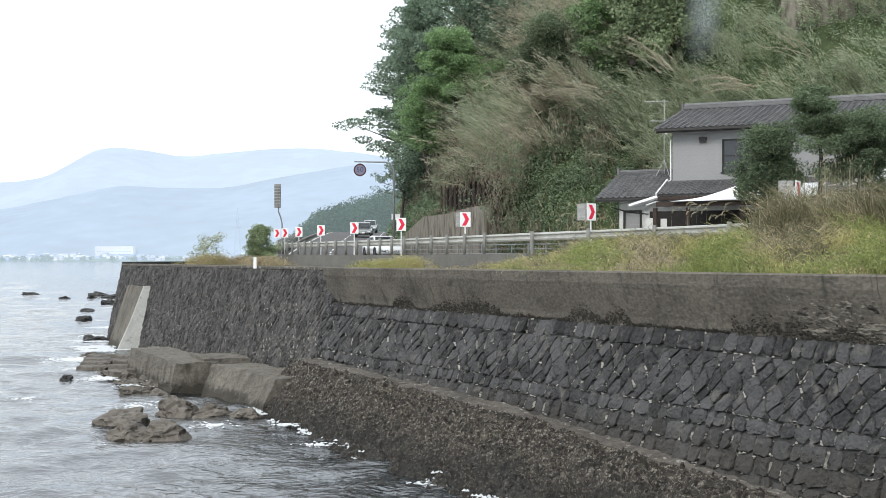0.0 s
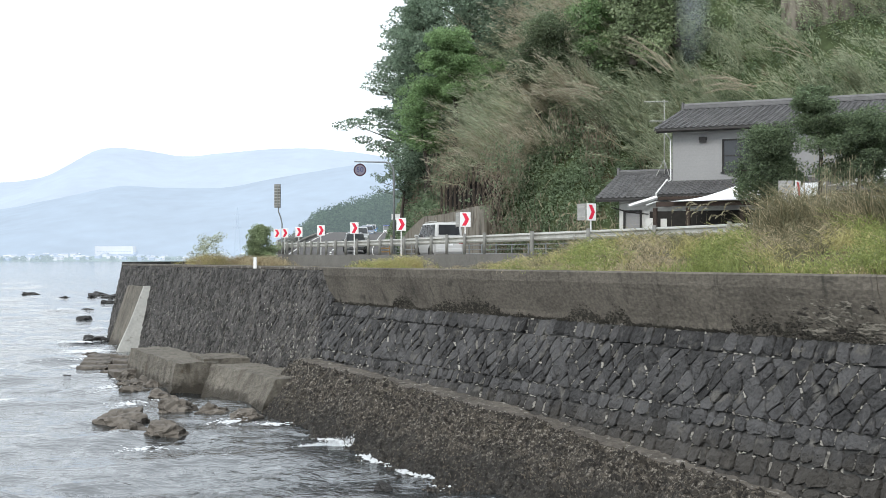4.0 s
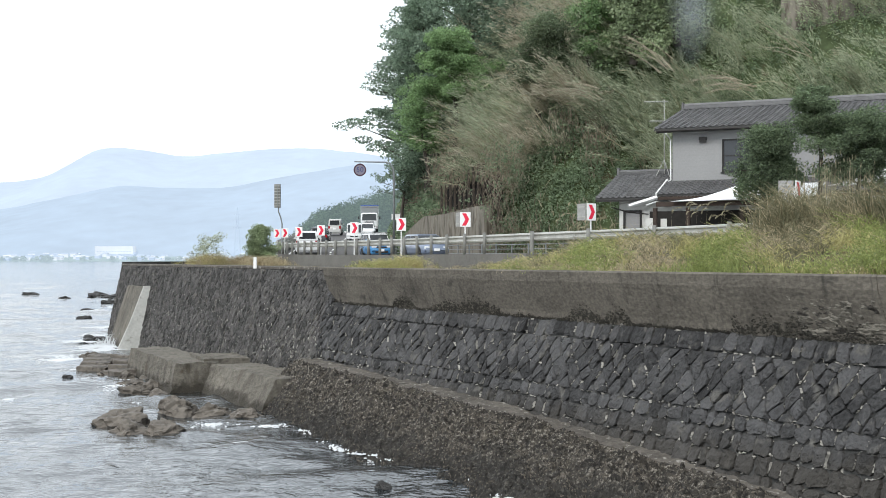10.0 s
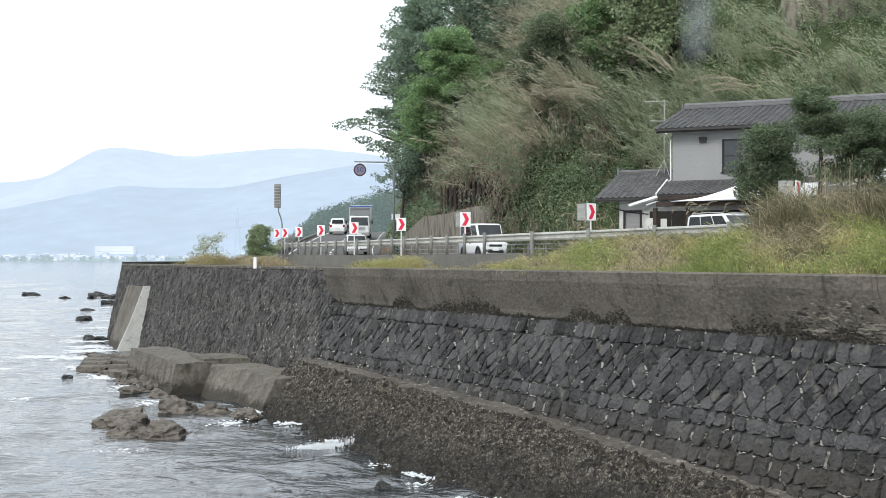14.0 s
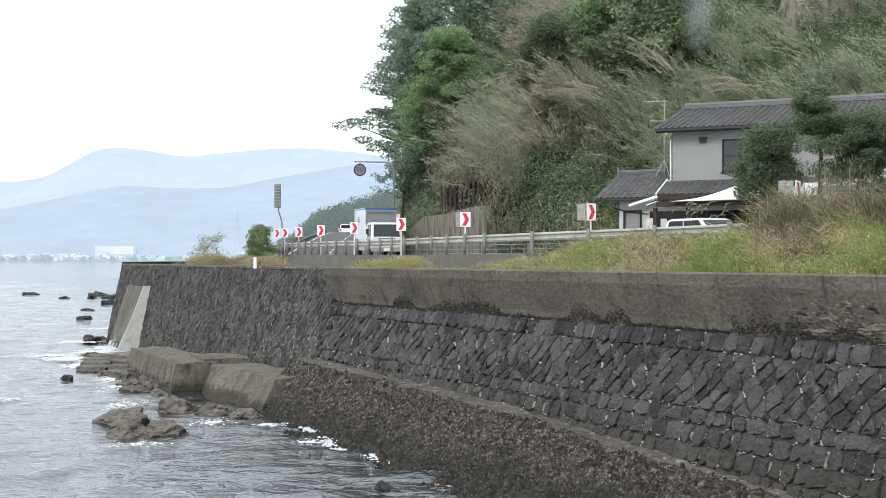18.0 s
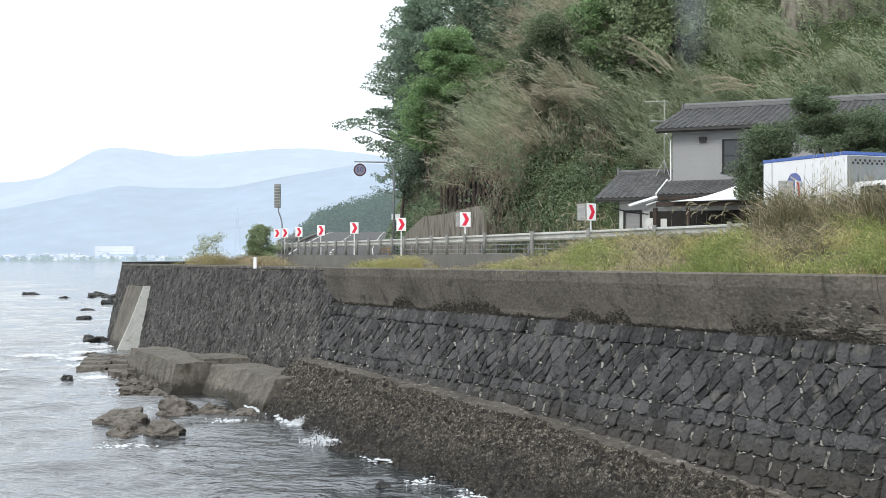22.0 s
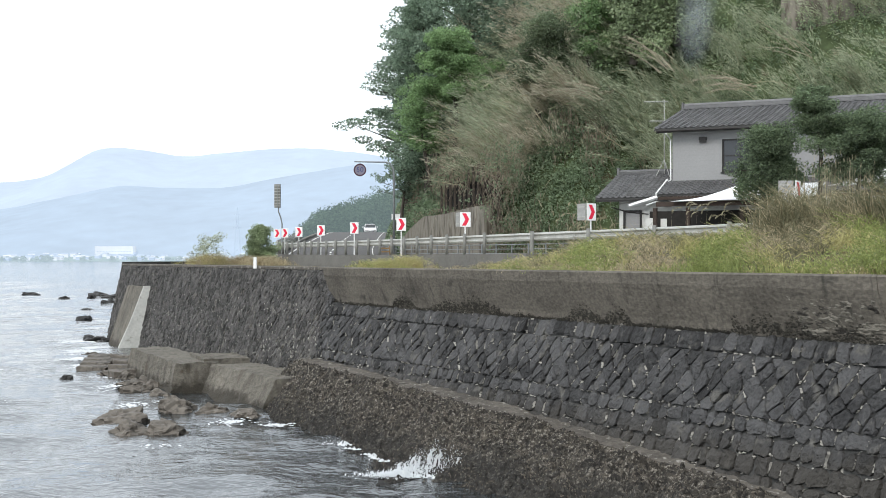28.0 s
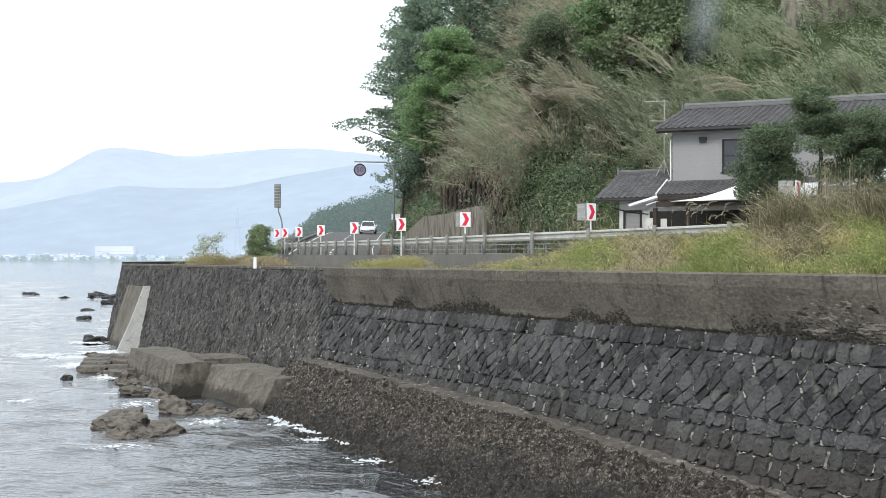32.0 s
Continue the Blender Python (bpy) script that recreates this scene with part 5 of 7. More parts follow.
# ground cover of the hill: undergrowth, vines and wind-combed bamboo
front = [i for i in range(len(FOOT_P)) if -6 < FOOT_P[i][0] < 48 and FOOT_P[i][1] < 128]
under, vine, dry, bam, bam_dry, culms, scrub = [], [], [], [], [], [], []
for i in front:
    for v in list(np.arange(0.3, 30, 0.5)) + list(np.arange(0.55, 16, 0.8)) + list(np.arange(0.2, 4.2, 0.22)):
        ii = min(max(i + prng.integers(-1, 2), 0), len(FOOT_P) - 1)
        vv = v + prng.uniform(-0.4, 0.4)
        p = np.array(hill_at(ii, max(vv, 0.1)))
        if prng.random() < (0.25 if p[0] > 30 else 0.0):
            continue
        # out of sight: past the edge of the land that shows, or over the brow
        if p[0] / p[1] > 0.4 or (p[2] - 4.5) / p[1] > 0.215:
            continue
        patch = noise.noise(Vector((p[0] * 0.16, p[1] * 0.16, p[2] * 0.16)))
        patch2 = noise.noise(Vector((p[0] * 0.5, p[1] * 0.3, p[2] * 0.12 + 5)))
        out = np.array([-0.15, -0.85, 0.5])
        woods = p[0] < 0.3 and p[1] > 84
        if woods:
            under.append(clump(p + out * 0.5, 0.75, 60, 0.3, 0.8))
            if patch > 0.1:
                dry.append(clump(p + out * 0.7, 0.6, 22, 0.35, 0.9, 0.7))
            continue
        edge = 3.2 + 2.0 * patch + (1.8 if 7.5 < p[0] < 13.5 else 0)
        if vv < edge + 1:
            vine.append(clump(p + out * (0.35 + 0.5 * max(0, patch2)), 0.75, 85, 0.165, 0.9, 0.5))
            if patch2 > 0.24 or vv < 0.5:
                k = 30
                c = p + out * 0.7 + prng.normal(size=(k, 3)) * np.array([0.35, 0.3, 0.7])
                dry.append(blades(c, np.array([0.12, -0.1, -1]) + prng.normal(size=(k, 3)) * 0.25, prng.uniform(0.3, 0.9, k), 0.05))
        if vv > edge - 2.2:
            vine.append(clump(p + out * 0.1, 0.6, 22, 0.24, 0.8))
            if p[0] / p[1] > 0.085 and patch2 + 0.6 * patch > (-1 if p[0] / p[1] > 0.2 else 0.05):
                (scrub if prng.random() < 0.6 else vine).append(clump(p + out * (0.7 + 0.5 * patch2), 0.8, 80, 0.15, 0.9, 0.3))
            if prng.random() > (0.22 if p[0] / p[1] > 0.2 else 0.32) or p[0] < 2.3:
                continue
            # a plume: culms that fan out from one root, bend over and droop
            root = p + np.array([prng.uniform(-0.3, 0.3), prng.uniform(-0.3, 0.3), -0.2])
            green_side = noise.noise(Vector((p[0] * 0.13 + 3, p[1] * 0.1, p[2] * 0.18)))
            sway = np.array([-0.75 + 0.3 * green_side, -0.5, 0.75])
            tan = 0.6 * patch + 0.3 * patch2 + float(np.interp(p[0] / p[1], (0, 0.03, 0.1, 0.15), (0.42, 0.4, 0.26, -0.04))) + 0.12 * prng.normal()
            for _ in range(int(prng.integers(5, 9))):
                way = sway + prng.normal(size=3) * np.array([0.34, 0.22, 0.2])
                ln = prng.uniform(1.7, 3.9)
                k = 64
                f = prng.uniform(0.25, 1.0, k)[:, None] ** 0.8
                c = root + f * ln * way - np.array([0.0, 0, 0.2]) * f ** 2.2 * ln + prng.normal(size=(k, 3)) * 0.13
                ax = way - np.array([0, 0, 0.4]) * f ** 1.5 + prng.normal(size=(k, 3)) * 0.28
                q = blades(c, ax, prng.uniform(0.24, 0.55, k), prng.uniform(0.026, 0.052, k))
                (bam_dry if tan + 0.15 * prng.normal() > 0.36 else bam).append(q)
                if prng.random() < 0.3:
                    e = root + ln * 1.25 * way - np.array([0, 0, 0.25]) * ln
                    culms.append(blades([(root + e) / 2 + np.array([0, -0.15, 0.1])], [e - root], [ln * 1.25], [0.055])[0])
# stalks and creepers that hang over the piles and the top of the retaining wall
for _ in range(95):
    f = 0.2 + 0.85 * prng.random()
    p = np.array([-1.6 + 6.2 * f - 0.5, 91.5 - 13.6 * f - 0.9, prng.uniform(9.2, 11.2)])
    k = 24
    c = p + prng.normal(size=(k, 3)) * np.array([0.35, 0.3, 0.5])
    dry.append(blades(c, np.array([0.05, -0.1, -1]) + prng.normal(size=(k, 3)) * 0.3, prng.uniform(0.25, 0.6, k), 0.035))
    if prng.random() < 0.55:
        vine.append(clump(p + np.array([0.0, 0.1, 0.2]), 0.5, 34, 0.17, 0.9, 0.5))
for _ in range(36):
    # a curtain of dead stalks and roots at the wall's near end, and bare branches fallen over the vines
    p = np.array([prng.uniform(2.9, 4.7), prng.uniform(76.6, 77.8), prng.uniform(4.9, 10.5)])
    vine.append(clump(p + prng.normal(size=3) * np.array([0.6, 0.1, 0.6]), 0.5, 40, 0.15, 0.9, 0.5))
    k = 26
    dry.append(blades(p + prng.normal(size=(k, 3)) * np.array([0.3, 0.25, 0.5]), np.array([0.05, -0.1, -1]) + prng.normal(size=(k, 3)) * 0.4, prng.uniform(0.25, 0.8, k), 0.035))
for _ in range(160):
    # bare pale branches blown flat across the thicket, each in bent joints
    p = np.array(hill_at(front[prng.integers(0, len(front))], prng.uniform(3, 14))) + np.array([-0.3, -2.0, 1.6])
    if p[0] / p[1] < 0.05 or p[0] / p[1] > 0.34:
        continue
    d = np.array([-1.0, -0.1, prng.uniform(-0.1, 0.7)])
    for _ in range(4):
        ln = prng.uniform(0.5, 0.9)
        culms.append(blades([p + unit(d) * ln / 2], [d], [ln * 1.1], [0.06])[0])
        if prng.random() < 0.6:
            culms.append(blades([p + unit(d) * ln * 0.7], [d + prng.normal(size=3) * 0.5], [ln * 0.9], [0.035])[0])
        p, d = p + unit(d) * ln, d + np.array([0, 0, -0.22])
for _ in range(240):
    i = front[prng.integers(0, len(front))]
    p = np.array(hill_at(i, prng.uniform(0.5, 4.5))) + np.array([-0.2, -1.1, 0.5])
    if p[0] > 3:
        d = np.array([prng.uniform(-0.9, 0.3), -0.2, prng.uniform(-1.2, 0.5)])
        ln = prng.uniform(0.8, 2.4)
        culms.append(blades([p], [d], [ln], [0.035])[0])
        culms.append(blades([p + 0.3 * ln * unit(d)], [d + prng.normal(size=3) * 0.5], [ln * 0.5], [0.025])[0])
for _ in range(70):
    f = prng.random()
    p = np.array([-2.0 + 5.4 * f, 91.5 - 12.0 * f, 7.2 + 0.4 * f + prng.uniform(-0.1, 0.5)])
    (vine if prng.random() < 0.6 else dry).append(clump(p, 0.35, 26, 0.15, 0.8, 0.6))
# bundles of dry culms broken over by the wind
bundle = bmesh.new()
br = random.Random(14)
for x0, z0, n_, spread, rise in ((17.4, 14.6, 16, 1.3, 0.5), (12.9, 15.6, 11, 1.0, 1.3), (8.6, 13.9, 9, 1.2, 0.7), (20.5, 16.4, 7, 1.6, 1.0)):
    for _ in range(n_):
        a, ln, up = Vector((x0 + br.uniform(-0.5, 0.5) * spread, 74.6 + br.uniform(-0.6, 0.3), z0 + br.uniform(-0.5, 0.5))), br.uniform(1.6, 3.4), rise + br.uniform(-0.35, 0.35)
        pts_ = [a + Vector((-ln * f, -0.5 * f, ln * (0.7 * up * f - 0.32 * f * f))) for f in np.linspace(0, 1, 7)]
        add_tube(bundle, pts_, [0.026 * (1.15 - 0.9 * k / 6) for k in range(7)], 5)
        for k in (3, 4, 5):
            d = Vector((-br.uniform(0.2, 0.6), -0.15, br.uniform(-0.25, 0.35)))
            add_tube(bundle, [pts_[k], pts_[k] + d], [0.016, 0.005], 4)
tagged(part("dry_culms", bundle, M_STALK_PALE), "pale dry bamboo culms broken over the thicket", "vegetation", kind="stuff")
for nm, lb, data, mat in (("undergrowth", "dense dark undergrowth beneath the trees of the hill", under, M_IVY), ("vines", "green vines and creepers covering the lower slope", vine, M_IVY),
                          ("scrub", "bright olive leafy scrub among the bamboo", scrub, M_LEAF_MID), ("dead_stalks", "hanging dry grey-brown stalks on the slope", dry, M_STALK), ("bamboo_thicket", "wind-combed olive bamboo covering the hillside", bam, M_BAMBOO),
                          ("dry_bamboo", "tan dry bamboo plumes blown seaward on the hillside", bam_dry, M_BAMBOO_DRY), ("bamboo_culms", "pale leaning bamboo culms in the thicket", culms, M_PLUME)):
    tagged(quads_mesh(nm, np.concatenate([np.asarray(d).reshape(-1, 4, 3) for d in data]), mat), lb, "vegetation", kind="stuff")

# steel piles above the retaining wall
piles = thing("pile_wall", "row of dark rusty steel piles above the retaining wall", "pile wall")
for k in range(13):
    f = 0.3 + 0.56 * k / 12
    x, y = -1.6 + 6.2 * f - 0.35, 91.5 - 13.6 * f - 0.6
    part("pile", a_box((0.16, 0.2, 3.6 + 0.5 * math.sin(k)), (x, y, 8.4 + 0.2 * f), bevel=0.02), M_RUST_PILE, piles)
# dark boards behind the piles paint the shade of the gaps
for k in range(12):
    f = 0.3 + 0.56 * (k + 0.5) / 12
    part("pile_gap_shade", a_box((0.8, 0.06, 3.0), (-1.6 + 6.2 * f - 0.1, 91.5 - 13.6 * f + 0.15, 8.0), Euler((0, 0, radians(-65))).to_matrix()), M_GAP_SHADE, piles)

# trees in front of the house
tree("garden_tree", "clipped dark evergreen tree before the house", (13.05, 52.6, 4.5), 5.3, 1.05, 0.5, M_LEAF_GARDEN, 0.125, 26, (0, 0), 270, 4, 0.85, 0.12, 0.56, 41, 0.75)
tree("garden_pine", "garden pine with cloud-clipped crown before the house", (14.45, 50.5, 4.5), 6.8, 0.95, 0.74, M_LEAF_GARDEN, 0.125, 15, (-0.005, 0), 200, 4, 0.7, 0.16, 0.42, 43, 0.6)
tree("garden_tree", "wide dark evergreen tree beside the garden pine", (16.1, 50.0, 4.5), 5.6, 1.75, 0.52, M_LEAF_GARDEN, 0.125, 28, (0, 0), 250, 4, 0.7, 0.14, 0.54, 47, 0.7)
# bushes on the point
tree("coast_bush", "round green bush on the point beside the guard rail", (-12.35, 87, 4.0), 2.7, 1.3, 0.0, M_LEAF_MID, 0.13, 36, (0.16, 0), 120, 4, 0.7, 0.05, 0.36, 51, 0.3)
tree("coast_bush", "thin windblown shrub on the point", (-15.6, 86, 4.2), 1.8, 1.2, 0.05, M_BAMBOO, 0.12, 14, (0.1, 0), 34, 4, 0.7, 0.04, 0.4, 53, 0.5)


# grasses of the verge
def verge_at(f, g):
    """A point of the verge: f along it, g across from wall to road."""
    i = min(int(f * (len(line_pts) - 1)), len(line_pts) - 2)
    k = min(int(g * (V - 1)), V - 2)
    return np.array(gv[i * V + k]) * (1 - (g * (V - 1) - k)) + np.array(gv[i * V + k + 1]) * (g * (V - 1) - k)


def arch(p, n, h, spread=0.5):
    """Long leaves that rise and bend over: three joints to a leaf."""
    side = unit(prng.normal(size=(n, 3)) * np.array([1, 1, 0]) + np.array([-0.1, 0, 0]))
    ln = h * prng.uniform(0.55, 1.2, n)[:, None]
    foot = p + prng.normal(size=(n, 3)) * np.array([0.12, 0.12, 0])
    bend = spread * prng.uniform(0.4, 1.3, n)[:, None]
    out_ = []
    for k, (up, off) in enumerate(((1.0, 0.15), (0.75, 0.7), (0.3, 0.95))):
        step = unit(np.array([0, 0, 1.0]) * up + side * off * bend * 1.6) * ln * (0.42, 0.36, 0.3)[k]
        out_.append(blades(foot + step / 2, step, np.linalg.norm(step, axis=1) * 1.15, (0.022, 0.02, 0.014)[k]))
        foot = foot + step
    return np.concatenate(out_)


line_pts = line
nl_w = len(line_pts)
green, tan, reed, plume, weed, gold = [], [], [], [], [], []
LUSH = ((0.109, 0.018), (0.213, 0.018), (0.338, 0.032))


def plume_stem(p, h, lean, head=0.32, wide=0.034, loose=0.012):
    """A dry stem with a feathery head that bows over at its tip."""
    top = p + np.array([lean * 0.35, 0, h])
    plume.append(blades([(p + top) / 2], [top - p], [np.linalg.norm(top - p)], [0.02]))
    k = 22 if head > 0.3 else 6
    f = prng.random(k)[:, None]
    c = top + np.concatenate([lean * head * 1.6 * f ** 1.8, 0.02 * prng.normal(size=(k, 1)), head * (0.85 * f - 0.45 * f ** 2)], 1) + prng.normal(size=(k, 3)) * loose
    ax = np.concatenate([lean * 1.4 * f, 0 * f, 0.85 - 0.9 * f * min(1, abs(lean) * 3)], 1) + prng.normal(size=(k, 3)) * 8 * loose
    plume.append(blades(c, ax, prng.uniform(0.1, 0.19, k), wide))


for _ in range(3000):
    # tussocks: each of one kind, a mound of leaves round one foot
    g = prng.uniform(0.035, 1)
    p = verge_at(0.5 * prng.random() ** 1.3, g)
    if p[1] < 14 or p[1] > 47.5 or p[0] < 1.5:
        continue
    u = p[0] / p[1]
    m = noise.noise(Vector((p[0] * 0.45, p[1] * 0.45, 1)))
    m2 = noise.noise(Vector((p[0] * 1.1, p[1] * 1.1, 7)))
    lush = max(math.exp(-((u - c) / w) ** 2) for c, w in LUSH) * (1.05 - 1.35 * g)
    r = lush + 0.45 * m + 0.35 * m2 + 0.12 * prng.normal()
    pick = green if r > 0.55 else weed if r > 0.36 else gold if r > 0.12 else tan if m2 + 0.4 * prng.normal() > -0.05 else reed
    h = (0.26 + 0.3 * max(0, m2) + 0.4 * g * (1 if p[1] < 42 else 0.5)) * (0.3 + 0.7 * min(1, max(0, (p[0] - 1.5) / 3))) * prng.uniform(0.8, 1.25)
    wide = prng.uniform(0.18, 0.42)
    for _ in range(8):
        d = prng.normal(size=2) * wide
        q = p + np.array([d[0], d[1], 0])
        pick.append(arch(q, 7, 1.2 * h * math.exp(-0.6 * (d @ d) / wide ** 2) + 0.08, 0.9))
    if (pick is weed or pick is green) and prng.random() < 0.5:
        (weed if prng.random() < 0.6 else green).append(clump(p + np.array([0, 0, 0.1 + 0.45 * h]), 0.3, 90, 0.05, 0.7, -0.3))
for _ in range(1500):
    # short grass up to the parapet's back edge and over it
    p = verge_at(prng.uniform(0.04, 0.42), prng.uniform(0.0, 0.06))
    if p[1] < 14 or p[1] > 47 or p[0] < 1.5:
        continue
    m = noise.noise(Vector((p[0] * 0.45, p[1] * 0.45, 1))) + 0.25 * prng.normal()
    (green if m > 0.1 else tan if m < -0.15 else gold if m < 0 else weed).append(arch(p + np.array([0.05, 0.02, 0]), 8, prng.uniform(0.14, 0.3), 0.7))
for _ in range(420):
    # tall reeds against the rail at the near end, in dense tufts
    g = prng.uniform(0.5, 0.98)
    p = verge_at(prng.uniform(0.12, 0.205), g)
    h = 1.3 + 0.4 * noise.noise(Vector((p[0] * 0.7, p[1] * 0.7, 2)))
    pick = reed if prng.random() < 0.75 else tan
    for _ in range(8):
        d = prng.normal(size=2) * 0.2
        pick.append(arch(p + np.array([d[0], d[1], 0]), 8, 1.05 * h * prng.uniform(0.6, 1.1), 0.38))
    if prng.random() < 0.2:
        pick = reed
        pick.append(clump(p + np.array([0, 0, 0.7 * h]), 0.4, 80, 0.09, 0.9, 0.3))
for _ in range(900):
    # rank grass half hiding the rail
    g = prng.uniform(0.74, 0.98)
    p = verge_at(prng.uniform(0.19, 0.4), g)
    u = p[0] / p[1]
    tall = max(math.exp(-((u - c) / w) ** 4) * a for c, w, a in ((0.114, 0.016, 0.85), (0.156, 0.018, 1.05), (0.187, 0.015, 0.9), (0.24, 0.02, 1.15)))
    if tall < 0.4 or p[1] < 20:
        continue
    h = tall * (1 + 0.35 * noise.noise(Vector((p[0] * 0.9, p[1] * 0.9, 3))))
    pick = reed if prng.random() < 0.45 else tan if prng.random() < 0.6 else green
    for _ in range(8):
        d = prng.normal(size=2) * 0.2
        pick.append(arch(p + np.array([d[0], d[1], 0]), 8, h * prng.uniform(0.6, 1.1), 0.5))
# pampas stems: over the reeds, before the shed, and across the road by the curve marker
for k in range(110):
    u = (0.283, 0.297, 0.298, 0.312, 0.324)[k % 5] + prng.normal() * 0.006
    y = prng.uniform(33.5, 36.5)
    plume_stem(np.array([u * y, y, 5.2]), prng.uniform(0.9, 2.15) - 7 * abs(u - 0.299), prng.uniform(-0.05, 0.09), 0.2, 0.006, 0.004)
for k in range(12):
    u, y = 0.178 + 0.035 * k / 11 + prng.normal() * 0.002, prng.uniform(53, 54)
    plume_stem(np.array([u * y, y, 4.5]), prng.uniform(1.6, 2.2), prng.uniform(0.3, 0.6), 0.5)
for k in range(30):
    u, y = prng.choice([0.1, 0.127]) + prng.normal() * 0.008, prng.uniform(62, 65)
    foot = np.array([u * y, y, 4.5])
    plume_stem(foot, prng.uniform(1.3, 2.6), prng.uniform(-0.2, 0.6), 0.4)
    reed.append(arch(foot, 14, prng.uniform(1.0, 1.9), 0.6))
for cx, cy, r, n, picks, top in ((-2.7, 57.4, 1.5, 120, (gold, gold, weed), 0.62), (-1.6, 57.0, 1.1, 110, (gold, gold, weed, tan), 0.8), (-9.6, 72, 1.2, 90, (tan,), 0.6), (-15.0, 84, 1.6, 170, (gold, tan), 0.8), (-11.0, 78, 1.2, 100, (tan,), 0.6), (-13.0, 84.5, 0.9, 90, (tan,), 0.7),
                                 (3.0, 46.0, 1.1, 120, (tan, gold), 0.6), (0.6, 50, 2.0, 30, (tan,), 0.3)):
    for k in range(n):
        d = prng.normal(size=2) * r * 0.5
        p = np.array([cx + d[0], cy + d[1], 3.98 if cx > -4 else 4.15])
        picks[k % len(picks)].append(arch(p, 12, top * math.exp(-0.5 * (d @ d) / r / r), 0.75))
for nm, lb, data, mat in (("golden_weeds", "golden yellow weeds growing along the kerb wall", gold, M_WEED_GOLD), ("weeds", "low bushy yellow-green weeds among the grass", weed, M_WEED), ("grass", "lush yellow-green grass on the bank behind the wall", green, M_GRASS), ("dry_grass", "tan dry grass on the roadside bank", tan, M_GRASS_DRY),
                          ("reeds", "dense olive reeds growing against the guard rail", reed, M_REED), ("reed_plumes", "pale feathery pampas plumes above the reeds", plume, M_PLUME)):
    tagged(quads_mesh(nm, np.concatenate(data), mat), lb, "grass", kind="stuff")

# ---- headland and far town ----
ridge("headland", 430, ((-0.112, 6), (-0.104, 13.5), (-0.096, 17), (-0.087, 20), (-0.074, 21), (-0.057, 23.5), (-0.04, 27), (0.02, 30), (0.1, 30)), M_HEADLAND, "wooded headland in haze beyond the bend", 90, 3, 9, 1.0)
hl = []
for _ in range(2400):
    u = prng.uniform(-0.107, 0.0)
    top = float(np.interp(u, (-0.112, -0.104, -0.096, -0.087, -0.057, 0), (6, 13.5, 17, 20, 23.5, 27)))
    w = prng.random() ** 0.6
    d = 430 - 90 * (1 - w)
    z = 3 + (top - 3) * w ** 0.8
    hl.append(clump((u * (430 - 27 * (1 - w)), d - 2, z + 2.0 * noise.noise(Vector((u * 260, w * 5, 1))) * (0.3 + w)), prng.uniform(1.2, 4.2), 40, 0.62, 0.8))
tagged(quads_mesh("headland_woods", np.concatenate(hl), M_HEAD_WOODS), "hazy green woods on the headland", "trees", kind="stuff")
tr = random.Random(3)


def far_lot(y):
    return y, float(np.interp(y, (2600, 2950, 3900), (1.6, 26, 60))) - 0.6


for k in range(170):
    x = -960 + 640 * tr.random() + (0 if k % 3 else 120)
    w, d, h = tr.uniform(6, 17), tr.uniform(6, 12), tr.uniform(3.5, 8)
    hse = thing("far_house", "small hazy town house on the far shore", "house", "far town", pose(x, *far_lot(2606 + 320 * tr.random() ** 2), 0, 0, tr.uniform(-25, 25)))
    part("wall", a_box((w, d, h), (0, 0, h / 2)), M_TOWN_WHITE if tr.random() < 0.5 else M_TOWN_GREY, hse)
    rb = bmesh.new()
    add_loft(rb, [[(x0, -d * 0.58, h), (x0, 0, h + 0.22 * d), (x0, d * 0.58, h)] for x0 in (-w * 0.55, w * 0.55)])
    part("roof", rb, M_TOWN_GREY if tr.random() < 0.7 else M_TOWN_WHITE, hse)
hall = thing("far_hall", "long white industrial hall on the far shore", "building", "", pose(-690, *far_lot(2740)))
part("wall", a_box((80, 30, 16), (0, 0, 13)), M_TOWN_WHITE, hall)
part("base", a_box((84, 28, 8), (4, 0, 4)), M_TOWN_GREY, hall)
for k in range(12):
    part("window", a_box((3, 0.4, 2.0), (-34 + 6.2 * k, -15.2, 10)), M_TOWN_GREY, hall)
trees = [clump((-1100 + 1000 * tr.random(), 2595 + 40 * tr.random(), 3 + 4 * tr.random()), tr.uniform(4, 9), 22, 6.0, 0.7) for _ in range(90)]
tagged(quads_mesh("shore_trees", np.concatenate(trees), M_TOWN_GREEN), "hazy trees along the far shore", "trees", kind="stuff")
pylon = thing("pylon", "hazy steel lattice pylon beyond the town", "pylon", at=pose(-427, *far_lot(2700)))
for sx, sy in ((-1, -1), (1, -1), (1, 1), (-1, 1)):
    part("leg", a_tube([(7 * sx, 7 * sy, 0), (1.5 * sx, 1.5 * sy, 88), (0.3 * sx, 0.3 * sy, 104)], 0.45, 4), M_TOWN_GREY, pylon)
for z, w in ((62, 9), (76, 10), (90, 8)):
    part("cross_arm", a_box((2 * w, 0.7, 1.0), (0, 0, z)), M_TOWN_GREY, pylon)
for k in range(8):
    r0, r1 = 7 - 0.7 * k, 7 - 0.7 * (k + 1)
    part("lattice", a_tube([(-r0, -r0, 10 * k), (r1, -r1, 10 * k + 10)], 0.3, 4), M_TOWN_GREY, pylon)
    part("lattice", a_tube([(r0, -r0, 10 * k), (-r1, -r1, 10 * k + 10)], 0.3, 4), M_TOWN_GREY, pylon)

